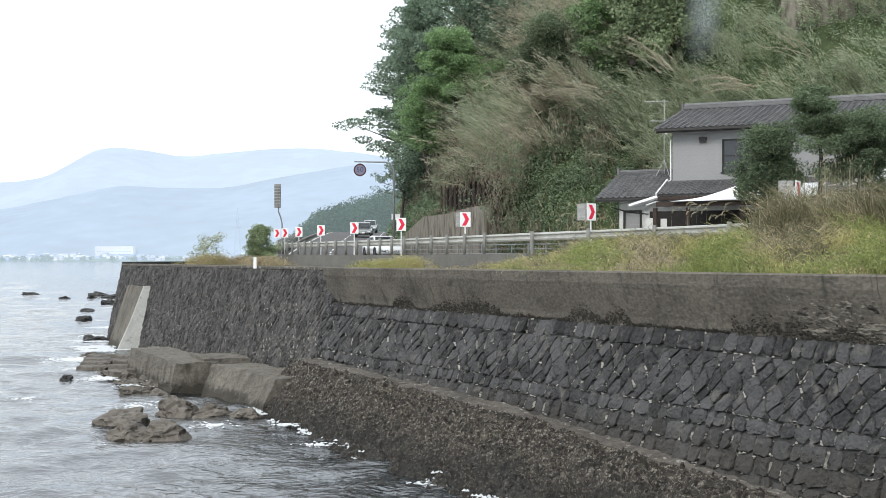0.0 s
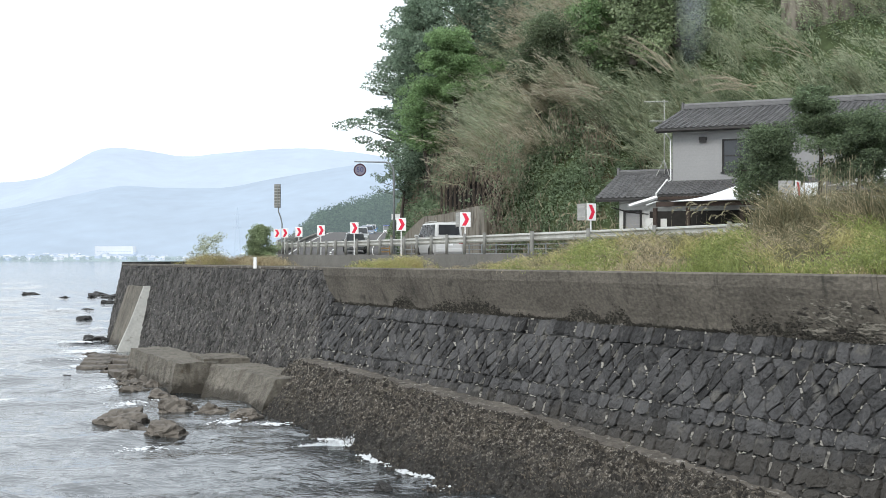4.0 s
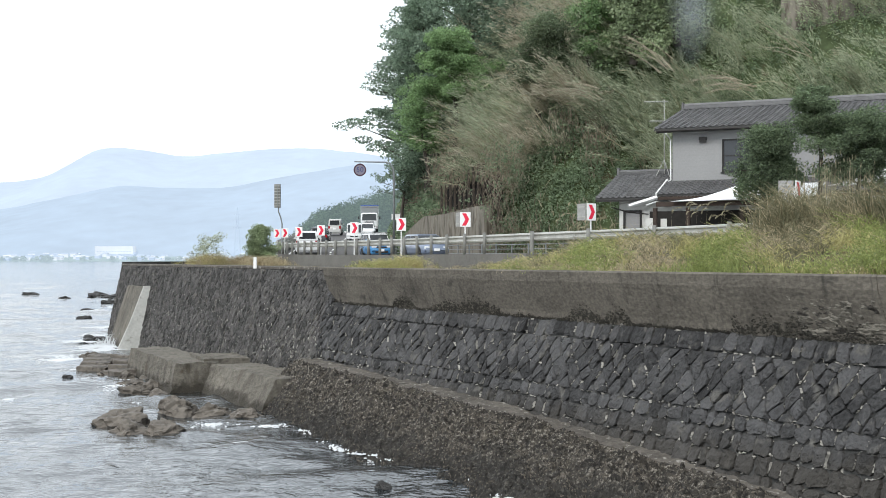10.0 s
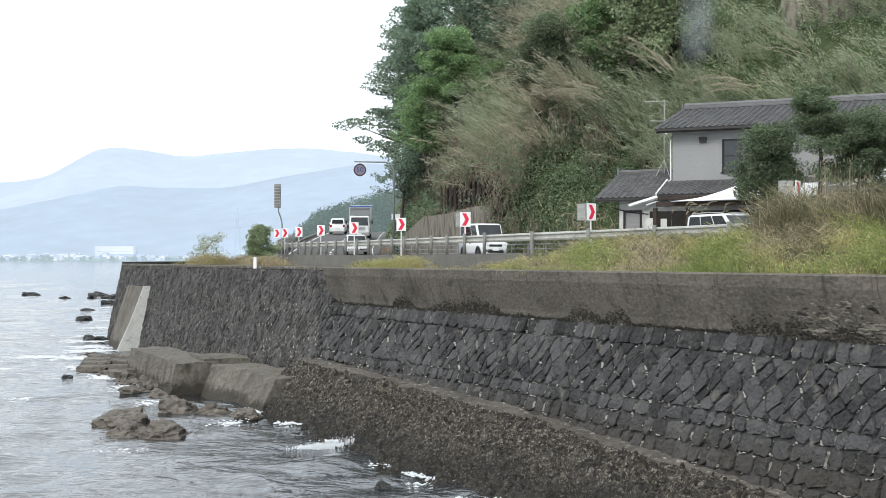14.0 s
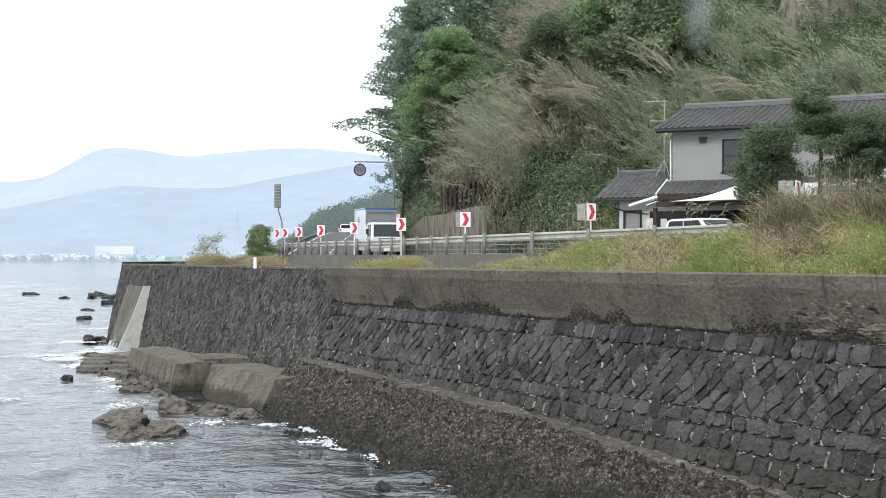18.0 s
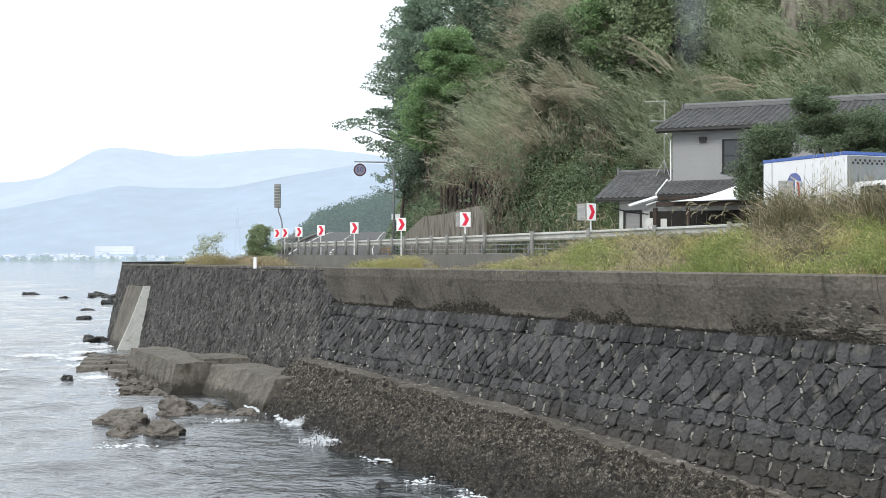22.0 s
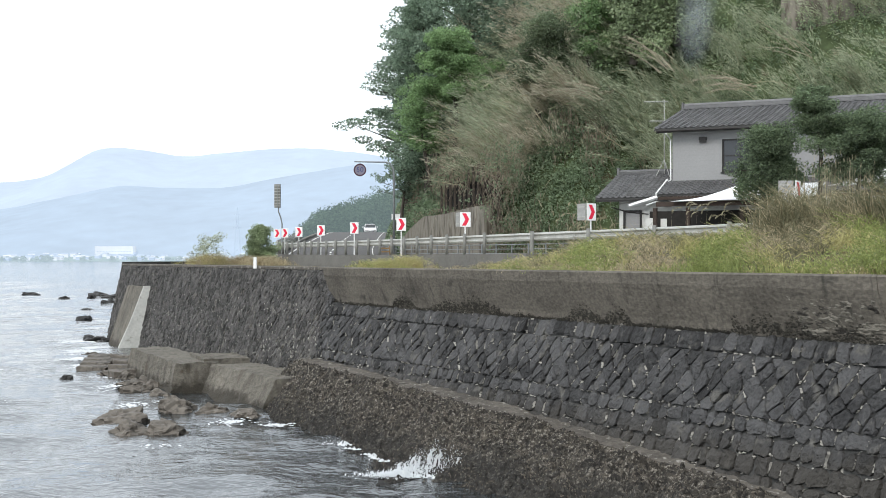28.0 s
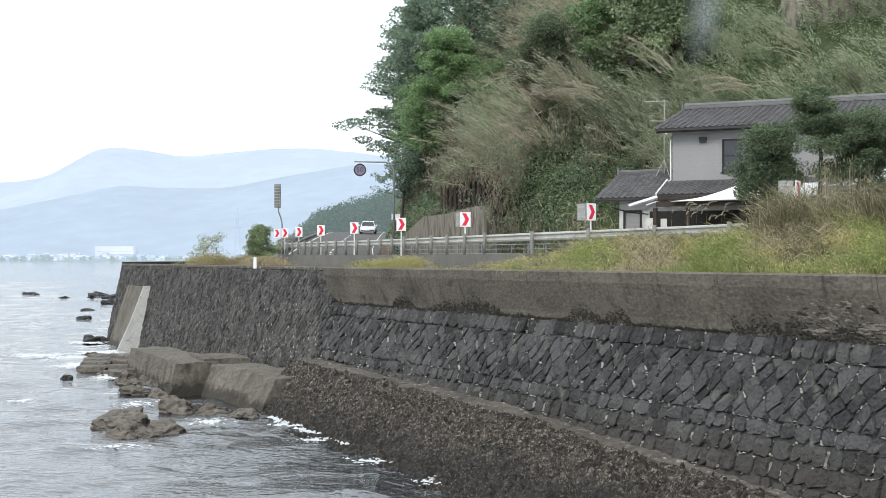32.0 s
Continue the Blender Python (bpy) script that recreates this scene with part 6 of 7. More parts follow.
# the low building on the hill's shoulder
hut = thing("hillside_hut", "low brown building with a grey roof on the hill's shoulder", "building", at=pose(24.4, 79.4, 19.5, 0, 0, -18))
part("wall", a_box((7.0, 4.0, 5.4), (0, 0, -0.3)), M_RETAIN, hut)
part("roof", add_loft(bmesh.new(), [[(x, -2.7, 2.4), (x, 0, 3.3), (x, 2.7, 2.4), (x, 2.7, 2.25), (x, -2.7, 2.25)] for x in (-3.9, 3.9)]), M_CONC_GREY, hut)
part("window", a_box((1.2, 0.06, 0.9), (1.8, -2.02, 1.5)), M_PANE, hut)


# ---- vehicles ----
def paint(name, rgb, rough=0.25):
    m = surface(name, rgb, rough, 0.05, 4, 0.6, 0.0, spec=0.5)
    m.node_tree.nodes["Principled BSDF"].inputs["Coat Weight"].default_value = 0.5
    return m


P_WHITE = paint("white_car_paint", (0.72, 0.73, 0.74))
P_SILVER = paint("silver_car_paint", (0.33, 0.35, 0.36), 0.3)
P_GREIGE = paint("silver_beige_car_paint", (0.5, 0.5, 0.49), 0.3)
P_GREY = paint("grey_car_paint", (0.17, 0.18, 0.18), 0.2)
P_DARK = paint("charcoal_car_paint", (0.05, 0.055, 0.06))
P_BLUEGREY = paint("blue_grey_car_paint", (0.16, 0.2, 0.28), 0.3)
P_BLUE = paint("sky_blue_car_paint", (0.06, 0.24, 0.5))
M_TYRE = surface("tyre_rubber", (0.02, 0.02, 0.02), 0.9, 0.2, 10, 1, 0.1)
M_RIM = surface("alloy_rim", (0.5, 0.5, 0.5), 0.35, 0.1, 10, 1, 0.0, metal=0.7)
M_CARGLASS = glass("car_glass", (0.025, 0.028, 0.032), 0.04)
# base colour lifted to paint in reflected sky and the see-through cabin
M_SCREEN = glass("windscreen_sky_glass", (0.09, 0.098, 0.106), 0.04)
M_LAMP = surface("lamp_lens", (0.75, 0.77, 0.78), 0.15, 0.05, 6, 1, 0.0)
M_TAIL = surface("tail_lamp_lens", (0.3, 0.01, 0.015), 0.2, 0.05, 6, 1, 0.0)
M_TRIM = surface("black_trim", (0.025, 0.025, 0.027), 0.6, 0.2, 6, 1, 0.0)

STYLES = {
    # belt, hood, cabin base rear and front, roof rear and front (of the length), tail height, roof width
    "sedan": (0.9, 0.82, -0.34, 0.27, -0.18, 0.07, 0.95, 0.72),
    "hatch": (0.92, 0.85, -0.475, 0.3, -0.4, 0.1, 0.95, 0.76),
    "mpv": (1.05, 0.98, -0.485, 0.34, -0.45, 0.15, 1.05, 0.82),
    "suv": (1.08, 1.02, -0.475, 0.22, -0.40, 0.06, 1.08, 0.78),
    "van": (1.0, 0.98, -0.485, 0.33, -0.46, 0.2, 1.0, 0.9),
}


def wheel(parent, x, y, r, w):
    t = bmesh.new()
    prof = ((-w / 2, r * 0.62), (-w / 2, r * 0.92), (-w * 0.32, r), (w * 0.32, r), (w / 2, r * 0.92), (w / 2, r * 0.62))
    add_loft(t, [[(px, q * math.cos(k * math.tau / 20), q * math.sin(k * math.tau / 20)) for px, q in prof] for k in range(21)], True, False)
    wh = part("wheel", t, M_TYRE, parent, soft=True)
    wh.matrix_basis = pose(x, y, r)
    d = bmesh.new()
    bmesh.ops.create_cone(d, cap_ends=True, segments=18, radius1=r * 0.62, radius2=r * 0.55, depth=w * 0.75, matrix=pose(0, 0, 0, 0, 90))
    part("rim", d, M_RIM, wh)


def car(name, label, L, W, H, style, mat, roof=None):
    """A car, front along +y: body, cabin with its windows, wheels, lamps, bumpers, mirrors and blank plates."""
    belt, hood, cr, cf, rr, rf, tail, rw = STYLES[style]
    c = thing(name, label, "car")
    h = W / 2
    rings = []
    for y, w, top, low in ((-0.5, 0.84, 0.62, 0.36), (-0.49, 0.93, tail * 0.93, 0.26), (-0.46, 0.98, tail, 0.22), (cr, 1.0, tail if style == "sedan" else belt, 0.2), (-0.1, 1.0, belt, 0.2), (cf, 1.0, belt - 0.03, 0.2),
                           (0.36 if cf < 0.36 else cf + 0.02, 0.99, hood, 0.2), (0.44 if cf < 0.42 else cf + 0.04, 0.95, hood - 0.07, 0.22), (0.485, 0.88, hood - 0.16, 0.26), (0.5, 0.8, 0.58, 0.34)):
        a = h * w
        yy = y * L
        rings.append([(-a * 0.9, yy, low), (-a, yy, low + 0.14), (-a, yy, top - 0.22), (-a * 0.95, yy, top - 0.05), (-a * 0.86, yy, top), (a * 0.86, yy, top), (a * 0.95, yy, top - 0.05), (a, yy, top - 0.22), (a, yy, low + 0.14), (a * 0.9, yy, low)])
    body = part("body", a_loft(rings), mat, c, soft=True)
    b0, b1, t0, t1 = cr * L, cf * L, rr * L, rf * L
    zb, zt, wb, wt = belt - 0.04, H, h * 0.93, h * rw
    cab = bmesh.new()
    add_loft(cab, [[(-wb, b0, zb), (-wb, b1, zb), (wb, b1, zb), (wb, b0, zb)], [(-wt - 0.03, t0 - 0.04, zt - 0.07), (-wt - 0.03, t1 + 0.05, zt - 0.07), (wt + 0.03, t1 + 0.05, zt - 0.07), (wt + 0.03, t0 - 0.04, zt - 0.07)],
                   [(-wt * 0.9, t0 + 0.1, zt), (-wt * 0.9, t1 - 0.12, zt - 0.01), (wt * 0.9, t1 - 0.12, zt - 0.01), (wt * 0.9, t0 + 0.1, zt)]])
    bmesh.ops.bevel(cab, geom=cab.edges[:], offset=0.05, segments=2, affect="EDGES", profile=0.6)
    cabin = part("cabin", cab, roof or mat, c, soft=True)

    def pane(quad, u0, u1, v0, v1, out, nm, gl=M_CARGLASS):
        p0, p1, p2, p3 = (Vector(q) for q in quad)
        f = lambda u, v: (p0.lerp(p1, u)).lerp(p3.lerp(p2, u), v) + Vector(out)
        bm = bmesh.new()
        bm.faces.new([bm.verts.new(f(u, v)) for u, v in ((u0, v0), (u1, v0), (u1, v1), (u0, v1))])
        bmesh.ops.solidify(bm, geom=bm.faces[:], thickness=0.012)
        part(nm, bm, gl, cabin)

    for s in (-1, 1):
        q = ((s * wb, b0, zb), (s * wb, b1, zb), (s * (wt + 0.03), t1 + 0.05, zt - 0.07), (s * (wt + 0.03), t0 - 0.04, zt - 0.07))
        cuts = ((0.06, 0.34), (0.36, 0.65), (0.67, 0.95)) if style in ("mpv", "suv", "van") else ((0.09, 0.48), (0.5, 0.94))
        for a0, a1 in cuts:
            pane(q, a0, a1, 0.1, 0.95, (s * 0.012, 0, 0), "side_window")
    pane(((-wb, b1, zb), (wb, b1, zb), (wt + 0.03, t1 + 0.05, zt - 0.07), (-wt - 0.03, t1 + 0.05, zt - 0.07)), 0.05, 0.95, 0.07, 0.96, (0, 0.014, 0.008), "windscreen", M_SCREEN)
    pane(((-wb, b0, zb), (wb, b0, zb), (wt + 0.03, t0 - 0.04, zt - 0.07), (-wt - 0.03, t0 - 0.04, zt - 0.07)), 0.1, 0.9, 0.2, 0.92, (0, -0.014, 0.006), "rear_window")
    r = 0.31 if L < 4.2 else 0.33
    for y in (-0.3, 0.31):
        for s in (-1, 1):
            arch_bm = bmesh.new()
            bmesh.ops.create_cone(arch_bm, cap_ends=True, segments=22, radius1=r * 1.14, radius2=r * 1.14, depth=0.1, matrix=pose(s * (h - 0.045), y * L, r * 1.02, 0, 90))
            part("wheel_arch", arch_bm, M_TRIM, body)
            wheel(c, s * (h - 0.08), y * L, r, 0.2)
    for s in (-1, 1):
        part("headlamp", a_box((0.34, 0.16, 0.16), (s * h * 0.66, L * 0.475, hood - 0.24), bevel=0.04), M_LAMP, body)
        part("tail_lamp", a_box((0.22, 0.1, 0.3 if style != "sedan" else 0.18), (s * h * 0.8, -L * 0.485, tail - 0.18), bevel=0.03), M_TAIL, body)
        part("mirror", a_box((0.2, 0.12, 0.14), (s * (h + 0.08), b1 - 0.25, belt + 0.08), bevel=0.04), mat, c)
        part("handle", a_box((0.03, 0.18, 0.03), (s * h * 1.0, -0.02 * L, belt - 0.2)), M_TRIM, body)
    part("grille", a_box((W * 0.5, 0.06, 0.12), (0, L * 0.49, hood - 0.3), bevel=0.02), M_TRIM, body)
    part("lower_intake", a_box((W * 0.6, 0.06, 0.14), (0, L * 0.492, 0.38), bevel=0.02), M_TRIM, body)
    part("number_plate", a_box((0.33, 0.02, 0.16), (0, L * 0.505, 0.5)), M_SIGN_WHITE, body)
    part("number_plate", a_box((0.33, 0.02, 0.16), (0, -L * 0.503, 0.72)), M_SIGN_WHITE, body)
    part("rear_bumper", a_box((W * 0.9, 0.1, 0.2), (0, -L * 0.49, 0.42), bevel=0.04), mat if style != "van" else M_TRIM, body)
    if style in ("suv", "mpv"):
        for s in (-1, 1):
            part("roof_rail", a_tube([(s * wt * 0.9, t0 + 0.1, zt + 0.02), (s * wt * 0.92, (t0 + t1) / 2, zt + 0.05), (s * wt * 0.9, t1 - 0.1, zt + 0.01)], 0.02, 6), M_GALV, cabin)
    return c


def box_truck():
    c = thing("box_truck", "white box truck with a blue top edge and shade-grey painted front", "truck")
    L, W = 6.6, 2.2
    fr = part("chassis", a_box((1.0, 6.2, 0.22), (0, 0, 0.72)), M_TRIM, c)
    box = part("cargo_box", a_box((W, 4.1, 2.42), (0, -0.82, 2.11), bevel=0.03), P_WHITE, c, "white cargo box")
    part("top_edge", a_box((W + 0.03, 4.13, 0.12), (0, -0.82, 3.32), bevel=0.02), paint("blue_truck_edge", (0.03, 0.09, 0.34)), box, "blue top edge")
    # grey sheet paints the shade on the front of the white box
    part("shaded_front", a_box((W - 0.08, 0.02, 1.0), (0, 1.245, 2.74)), M_STEEL_POLE, box, "front panel with shade painted grey")
    for k in range(18):
        part("lettering_bar", a_box((0.07, 0.012, 0.07), (-0.85 + 0.1 * k, 1.262, 3.1 - 0.09 * (k % 2))), M_FRAME_DARK, box)
    disc = bmesh.new()
    bmesh.ops.create_cone(disc, cap_ends=True, segments=28, radius1=0.36, radius2=0.36, depth=0.012, matrix=pose(W / 2 + 0.008, -1.25, 2.48, 0, 90))
    part("round_emblem", disc, paint("blue_emblem", (0.07, 0.1, 0.32)), box, "plain blue emblem")
    part("emblem_cap", a_box((0.012, 0.5, 0.07), (W / 2 + 0.012, -1.2, 2.6), Euler((radians(-28), 0, 0)).to_matrix()), M_SIGN_BACK, box)
    part("door_line", a_box((0.012, 0.03, 2.3), (W / 2 + 0.004, -2.4, 2.11)), M_SIGN_BACK, box)
    rings = []
    for z, y0, y1, w in ((0.55, 1.35, 3.2, 1.0), (0.75, 1.32, 3.3, 1.05), (1.3, 1.32, 3.3, 1.06), (1.4, 1.32, 3.27, 1.06), (2.26, 1.36, 2.97, 0.98), (2.38, 1.45, 2.82, 0.92)):
        rings.append([(-w, y0, z), (-w, y1 - 0.12, z), (-w + 0.14, y1, z), (w - 0.14, y1, z), (w, y1 - 0.12, z), (w, y0, z)])
    cab_ = part("cab", a_loft(rings), P_WHITE, c, "white cab")
    ws = bmesh.new()
    ws.faces.new([ws.verts.new(v) for v in ((-0.9, 3.285, 1.42), (0.9, 3.285, 1.42), (0.83, 3.0, 2.24), (-0.83, 3.0, 2.24))])
    bmesh.ops.solidify(ws, geom=ws.faces[:], thickness=-0.02)
    part("windscreen", ws, M_SCREEN, cab_)
    for s in (-1, 1):
        sw = bmesh.new()
        sw.faces.new([sw.verts.new((s * x, y, z)) for x, y, z in ((1.075, 1.75, 1.4), (1.075, 3.05, 1.4), (1.0, 2.8, 2.22), (1.0, 1.75, 2.22))])
        bmesh.ops.solidify(sw, geom=sw.faces[:], thickness=-0.02 * s)
        part("side_window", sw, M_CARGLASS, cab_)
        part("mirror", a_box((0.16, 0.08, 0.36), (s * 1.3, 3.15, 1.75), bevel=0.02), M_TRIM, cab_)
        part("mirror_arm", a_tube([(s * 1.03, 3.0, 1.95), (s * 1.3, 3.15, 1.9)], 0.015, 5), M_TRIM, cab_)
        part("headlamp", a_box((0.34, 0.06, 0.2), (s * 0.78, 3.29, 0.86), bevel=0.03), M_LAMP, cab_)
        part("tail_lamp", a_box((0.3, 0.06, 0.12), (s * 0.8, -3.2, 0.75)), M_TAIL, fr)
        part("door_handle", a_box((0.02, 0.16, 0.04), (s * 1.065, 1.85, 1.35)), M_TRIM, cab_)
        part("side_guard", a_box((0.04, 2.4, 0.3), (s * 1.02, -0.3, 0.62)), M_GALV, fr)
        for y in (2.35, -1.9):
            wheel(c, s * 0.92, y, 0.38, 0.26)
    for k in range(4):
        part("grille_slat", a_box((1.2, 0.03, 0.05), (0, 3.305, 0.98 + 0.1 * k)), M_TRIM, cab_)
    part("bumper", a_box((2.1, 0.16, 0.3), (0, 3.28, 0.55), bevel=0.04), M_SIGN_BACK, cab_, "grey bumper")
    part("number_plate", a_box((0.4, 0.02, 0.2), (0, 3.37, 0.55)), M_SIGN_WHITE, cab_)
    return c


# each with its lane (metres to the hill's side of the middle) and its stations along the road by time
TRAFFIC = [
    (car("sedan", "white sedan driving towards the viewer on the coast road", 4.5, 1.75, 1.45, "sedan", P_WHITE), 1.7,
     ((0, 84.9), (0.5, 81.5), (1, 75.7), (1.5, 70.6), (2, 65.3), (2.5, 60.3), (3, 53.8), (3.5, 46.0), (4.6, 24), (10, -64), (32, -64))),
    (car("sedan", "mid-grey sedan driving towards the viewer in traffic", 4.5, 1.76, 1.55, "sedan", P_GREY), 1.7,
     ((0, 140), (1, 138), (1.5, 136), (2, 132), (2.5, 126), (3, 118.5), (3.5, 111), (5.5, 79.9), (6, 72.8), (6.5, 67.2), (7, 60.9), (7.5, 55.1), (8, 48.6), (9.5, 22), (14, -57), (32, -57))),
    (car("hatchback", "silver hatchback driving towards the viewer", 4.1, 1.7, 1.5, "hatch", P_SILVER), 1.7,
     ((0, 157), (1.5, 154), (2.5, 146), (3.5, 132), (6, 85.5), (7, 78.7), (7.5, 73.6), (8, 68.3), (8.5, 62.5), (9, 55.6), (9.5, 49.1), (11, 22), (15, -50), (32, -50))),
    (car("hatchback", "low blue-grey hatchback driving towards the viewer", 4.2, 1.7, 1.42, "hatch", P_BLUEGREY), 1.7,
     ((0, 200), (5.5, 134), (7, 113), (9, 85.5), (9.5, 81.1), (10, 75.8), (10.5, 71.6), (11, 65.9), (11.5, 60.3), (12, 54.0), (12.5, 47.7), (14, 22), (18, -43), (32, -43))),
    (car("kei_wagon", "sky-blue kei wagon with a white roof", 3.4, 1.48, 1.62, "mpv", P_BLUE, P_WHITE), 1.7,
     ((0, 225), (5.5, 154), (8.5, 114), (10, 86.6), (10.5, 82.7), (11, 79.1), (11.5, 74.7), (12, 69.6), (12.5, 64.0), (13, 57.7), (13.5, 51.8), (14, 46.6), (14.5, 40.6), (16, 16), (20, -36), (32, -36))),
    (car("kei_van", "boxy white kei van driving towards the viewer", 3.4, 1.48, 1.85, "van", P_WHITE), 1.7,
     ((0, 245), (8.5, 140), (11, 104), (12, 85.5), (12.5, 82.0), (13, 78.1), (13.5, 72.5), (14, 67.5), (14.5, 62.2), (16, 41.5), (17.5, 16), (21, -29), (32, -29))),
    (car("hatchback", "white hatchback driving towards the viewer ahead of a truck", 4.0, 1.7, 1.5, "hatch", P_WHITE), 1.7,
     ((0, 262), (10.5, 146), (12.5, 122), (13.5, 108), (14.5, 90), (16.5, 68.0), (17, 61.2), (17.5, 54.7), (18, 47.7), (19.5, 20), (22, -22), (32, -22))),
    (box_truck(), 2.5,
     ((0, 285), (8.5, 176), (10, 164), (12, 150), (13, 143), (14.5, 130), (16.5, 101.8), (17, 97.2), (17.5, 93.4), (18, 89.8), (18.5, 85.6), (19, 80.9), (19.5, 75.3), (20, 69.8), (20.5, 62.2), (21, 55.1), (21.5, 48.4), (22, 41.9), (22.5, 34.5), (23, 26), (26, -10), (32, -10))),
    (car("sedan", "white sedan coming slowly over the crest of the road", 4.6, 1.8, 1.45, "sedan", P_WHITE), 1.7,
     ((0, 310), (20, 240), (25.5, 203), (27.5, 187), (28, 181), (29, 169), (30, 159), (32, 152))),
    (car("minivan", "small silver-beige minivan driving away along the coast road", 3.4, 1.48, 1.76, "mpv", P_GREIGE), -1.7,
     ((0, 6), (2, 37.2), (2.5, 44.2), (3, 51.2), (3.5, 58.0), (5.5, 83.2), (7, 103), (8, 117), (9, 132), (10.5, 152), (12, 180), (13, 202), (16, 250), (32, 430))),
    (car("hatchback", "charcoal hatchback driving away along the coast road", 4.3, 1.74, 1.6, "hatch", P_DARK), -1.7,
     ((0, -40), (3.5, 22), (4.5, 43.6), (5, 52.3), (5.5, 61.1), (6, 69.4), (6.5, 74.7), (7, 79.5), (7.5, 84.0), (9, 108), (10.5, 130), (12.5, 160), (13.5, 178), (16, 225), (32, 400))),
    (car("sport_utility_car", "white sport utility car with roof rails driving away", 4.45, 1.82, 1.76, "suv", P_WHITE), -1.7,
     ((0, -60), (4.5, 18), (5.5, 37.8), (6, 46.0), (6.5, 53.3), (7, 60.9), (7.5, 68.4), (8, 74.9), (8.5, 81.1), (9.5, 95), (10.5, 108), (12.5, 133), (14.5, 156), (16.5, 177), (17, 181), (17.5, 186), (18, 190.5), (18.5, 196), (19, 204), (22, 250), (32, 380))),
]


def lane(off, y):
    """The truck keeps nearer the middle of the road beyond the bend."""
    return off if off < 2.2 else float(np.interp(y, (100, 135), (off, 1.5)))


for v, off, rows in TRAFFIC:
    v["group"] = "traffic on the coast road"
    v.matrix_world = stand(rows[0][1], lane(off, rows[0][1]), 0.07, off > 0)

# ---- foam, splashes and smoke: what flows, in rigid pieces ----
fr_ = random.Random(12)


def foam_patch(at, rx, ry, n=26):
    """A lacy raft of foam: lobes joined in one low mesh."""
    bm = bmesh.new()
    y_far = at[1] - 30
    near = at[1] < 46
    ry = ry * 2.0 if near else ry
    for _ in range(n * 4):
        a, r = fr_.uniform(0, math.tau), fr_.random() ** 0.9
        lace = 0.75 + 0.25 * math.sin(5 * a + n)
        cx, cy, s = rx * r * lace * math.cos(a), ry * r * lace * math.sin(a), fr_.uniform(0.006, 0.03 if near else 0.04) * (1.5 - r) * (1 + y_far / 60)
        k = 6
        ph = fr_.uniform(0, 6)
        ring_ = [bm.verts.new((cx + s * (1 + 0.35 * math.sin(3 * j + ph)) * math.cos(j * math.tau / k) * 2.4, cy + s * (1 + 0.3 * math.cos(2 * j + ph)) * math.sin(j * math.tau / k), -0.01)) for j in range(k)]
        mid = bm.verts.new((cx, cy, 0.004 + 0.35 * s))
        for j in range(k):
            bm.faces.new((ring_[j], ring_[(j + 1) % k], mid))
    ob = part("foam", bm, M_LACE, soft=True)
    ob.matrix_world = pose(*at)
    return tagged(ob, "white sea foam washing round the rocks and wall", "foam", "foam rafts", "stuff")


FOAM = [(foam_patch((x, y, 0.08), rx, ry, n), x, y) for x, y, rx, ry, n in (
    (-17.6, 66.2, 1.6, 1.8, 150), (-16.9, 63.0, 1.5, 1.8, 120), (-19.2, 70, 1.6, 1.8, 100), (-16.4, 58, 2.0, 2.2, 100), (-14.8, 54, 1.5, 2.0, 80), (-18.5, 60, 2.2, 2.0, 60), (-12.6, 49, 1.3, 1.8, 60), (-20.5, 75, 1.6, 2.0, 30), (-11.2, 45, 0.9, 1.2, 22),
    (-9.4, 39.5, 1.0, 0.9, 22), (-6.0, 35.3, 0.9, 0.6, 20), (-7.4, 31.0, 1.0, 0.4, 14), (-24, 95, 2.0, 2.5, 26), (-30, 120, 2.4, 3.5, 26), (-35, 140, 3, 4, 26), (-4.3, 34.8, 0.7, 0.4, 16),
    (-2.9, 31.6, 0.8, 0.35, 16), (-1.3, 28.7, 0.9, 0.35, 16), (0.1, 26.0, 0.9, 0.35, 18), (1.0, 24.2, 0.9, 0.3, 16), (-22, 84, 1.8, 2.4, 22), (-13.5, 41, 1.0, 0.5, 8), (-18, 52, 1.4, 0.6, 10), (-25, 66, 1.8, 0.8, 10))]


def foam_line(i0, i1):
    """A broken thread of foam where the sea washes along the foot of the apron."""
    vs, fs = [], []
    mid = LEDGE_P[(i0 + i1) // 2]
    for i in range(i0, i1):
        for _ in range(2):
            p, t = LEDGE_P[i], lt[i]
            if noise.noise(Vector((i * 0.06, 3, 1))) < -0.12:
                continue
            o = WASH[i] + 0.25 * noise.noise(Vector((i * 0.03, 9, 0))) + fr_.gauss(0, 0.07)
            x, y = p[0] - t[1] * o - mid[0] + fr_.gauss(0, 0.03), p[1] + t[0] * o - mid[1] + fr_.gauss(0, 0.03)
            r, k = fr_.uniform(0.01, 0.045), len(vs)
            for j in range(6):
                a = j * math.tau / 6 + fr_.random()
                vs.append((x + 1.5 * r * math.cos(a), y + r * math.sin(a), -0.01))
            vs.append((x, y, 0.02 + 0.4 * r))
            fs += [(k + j, k + (j + 1) % 6, k + 6) for j in range(6)]
    ob = mesh_of("foam", vs, fs, M_LACE, soft=True)
    return tagged(ob, "thin broken line of foam along the apron", "foam", "foam lines", "stuff"), mid[0], mid[1]


WASH = [(1.55 + 1.5 * min(1, (nl - i) / (nl * 0.4))) * max(0.1, q[2]) / (max(0.1, q[2]) + 0.2) - 0.15 for i, q in enumerate(LEDGE_P)]
FOAM += [foam_line(a, min(a + 46, nl - 2)) for a in range(int(nl * 0.4), nl - 30, 50)]


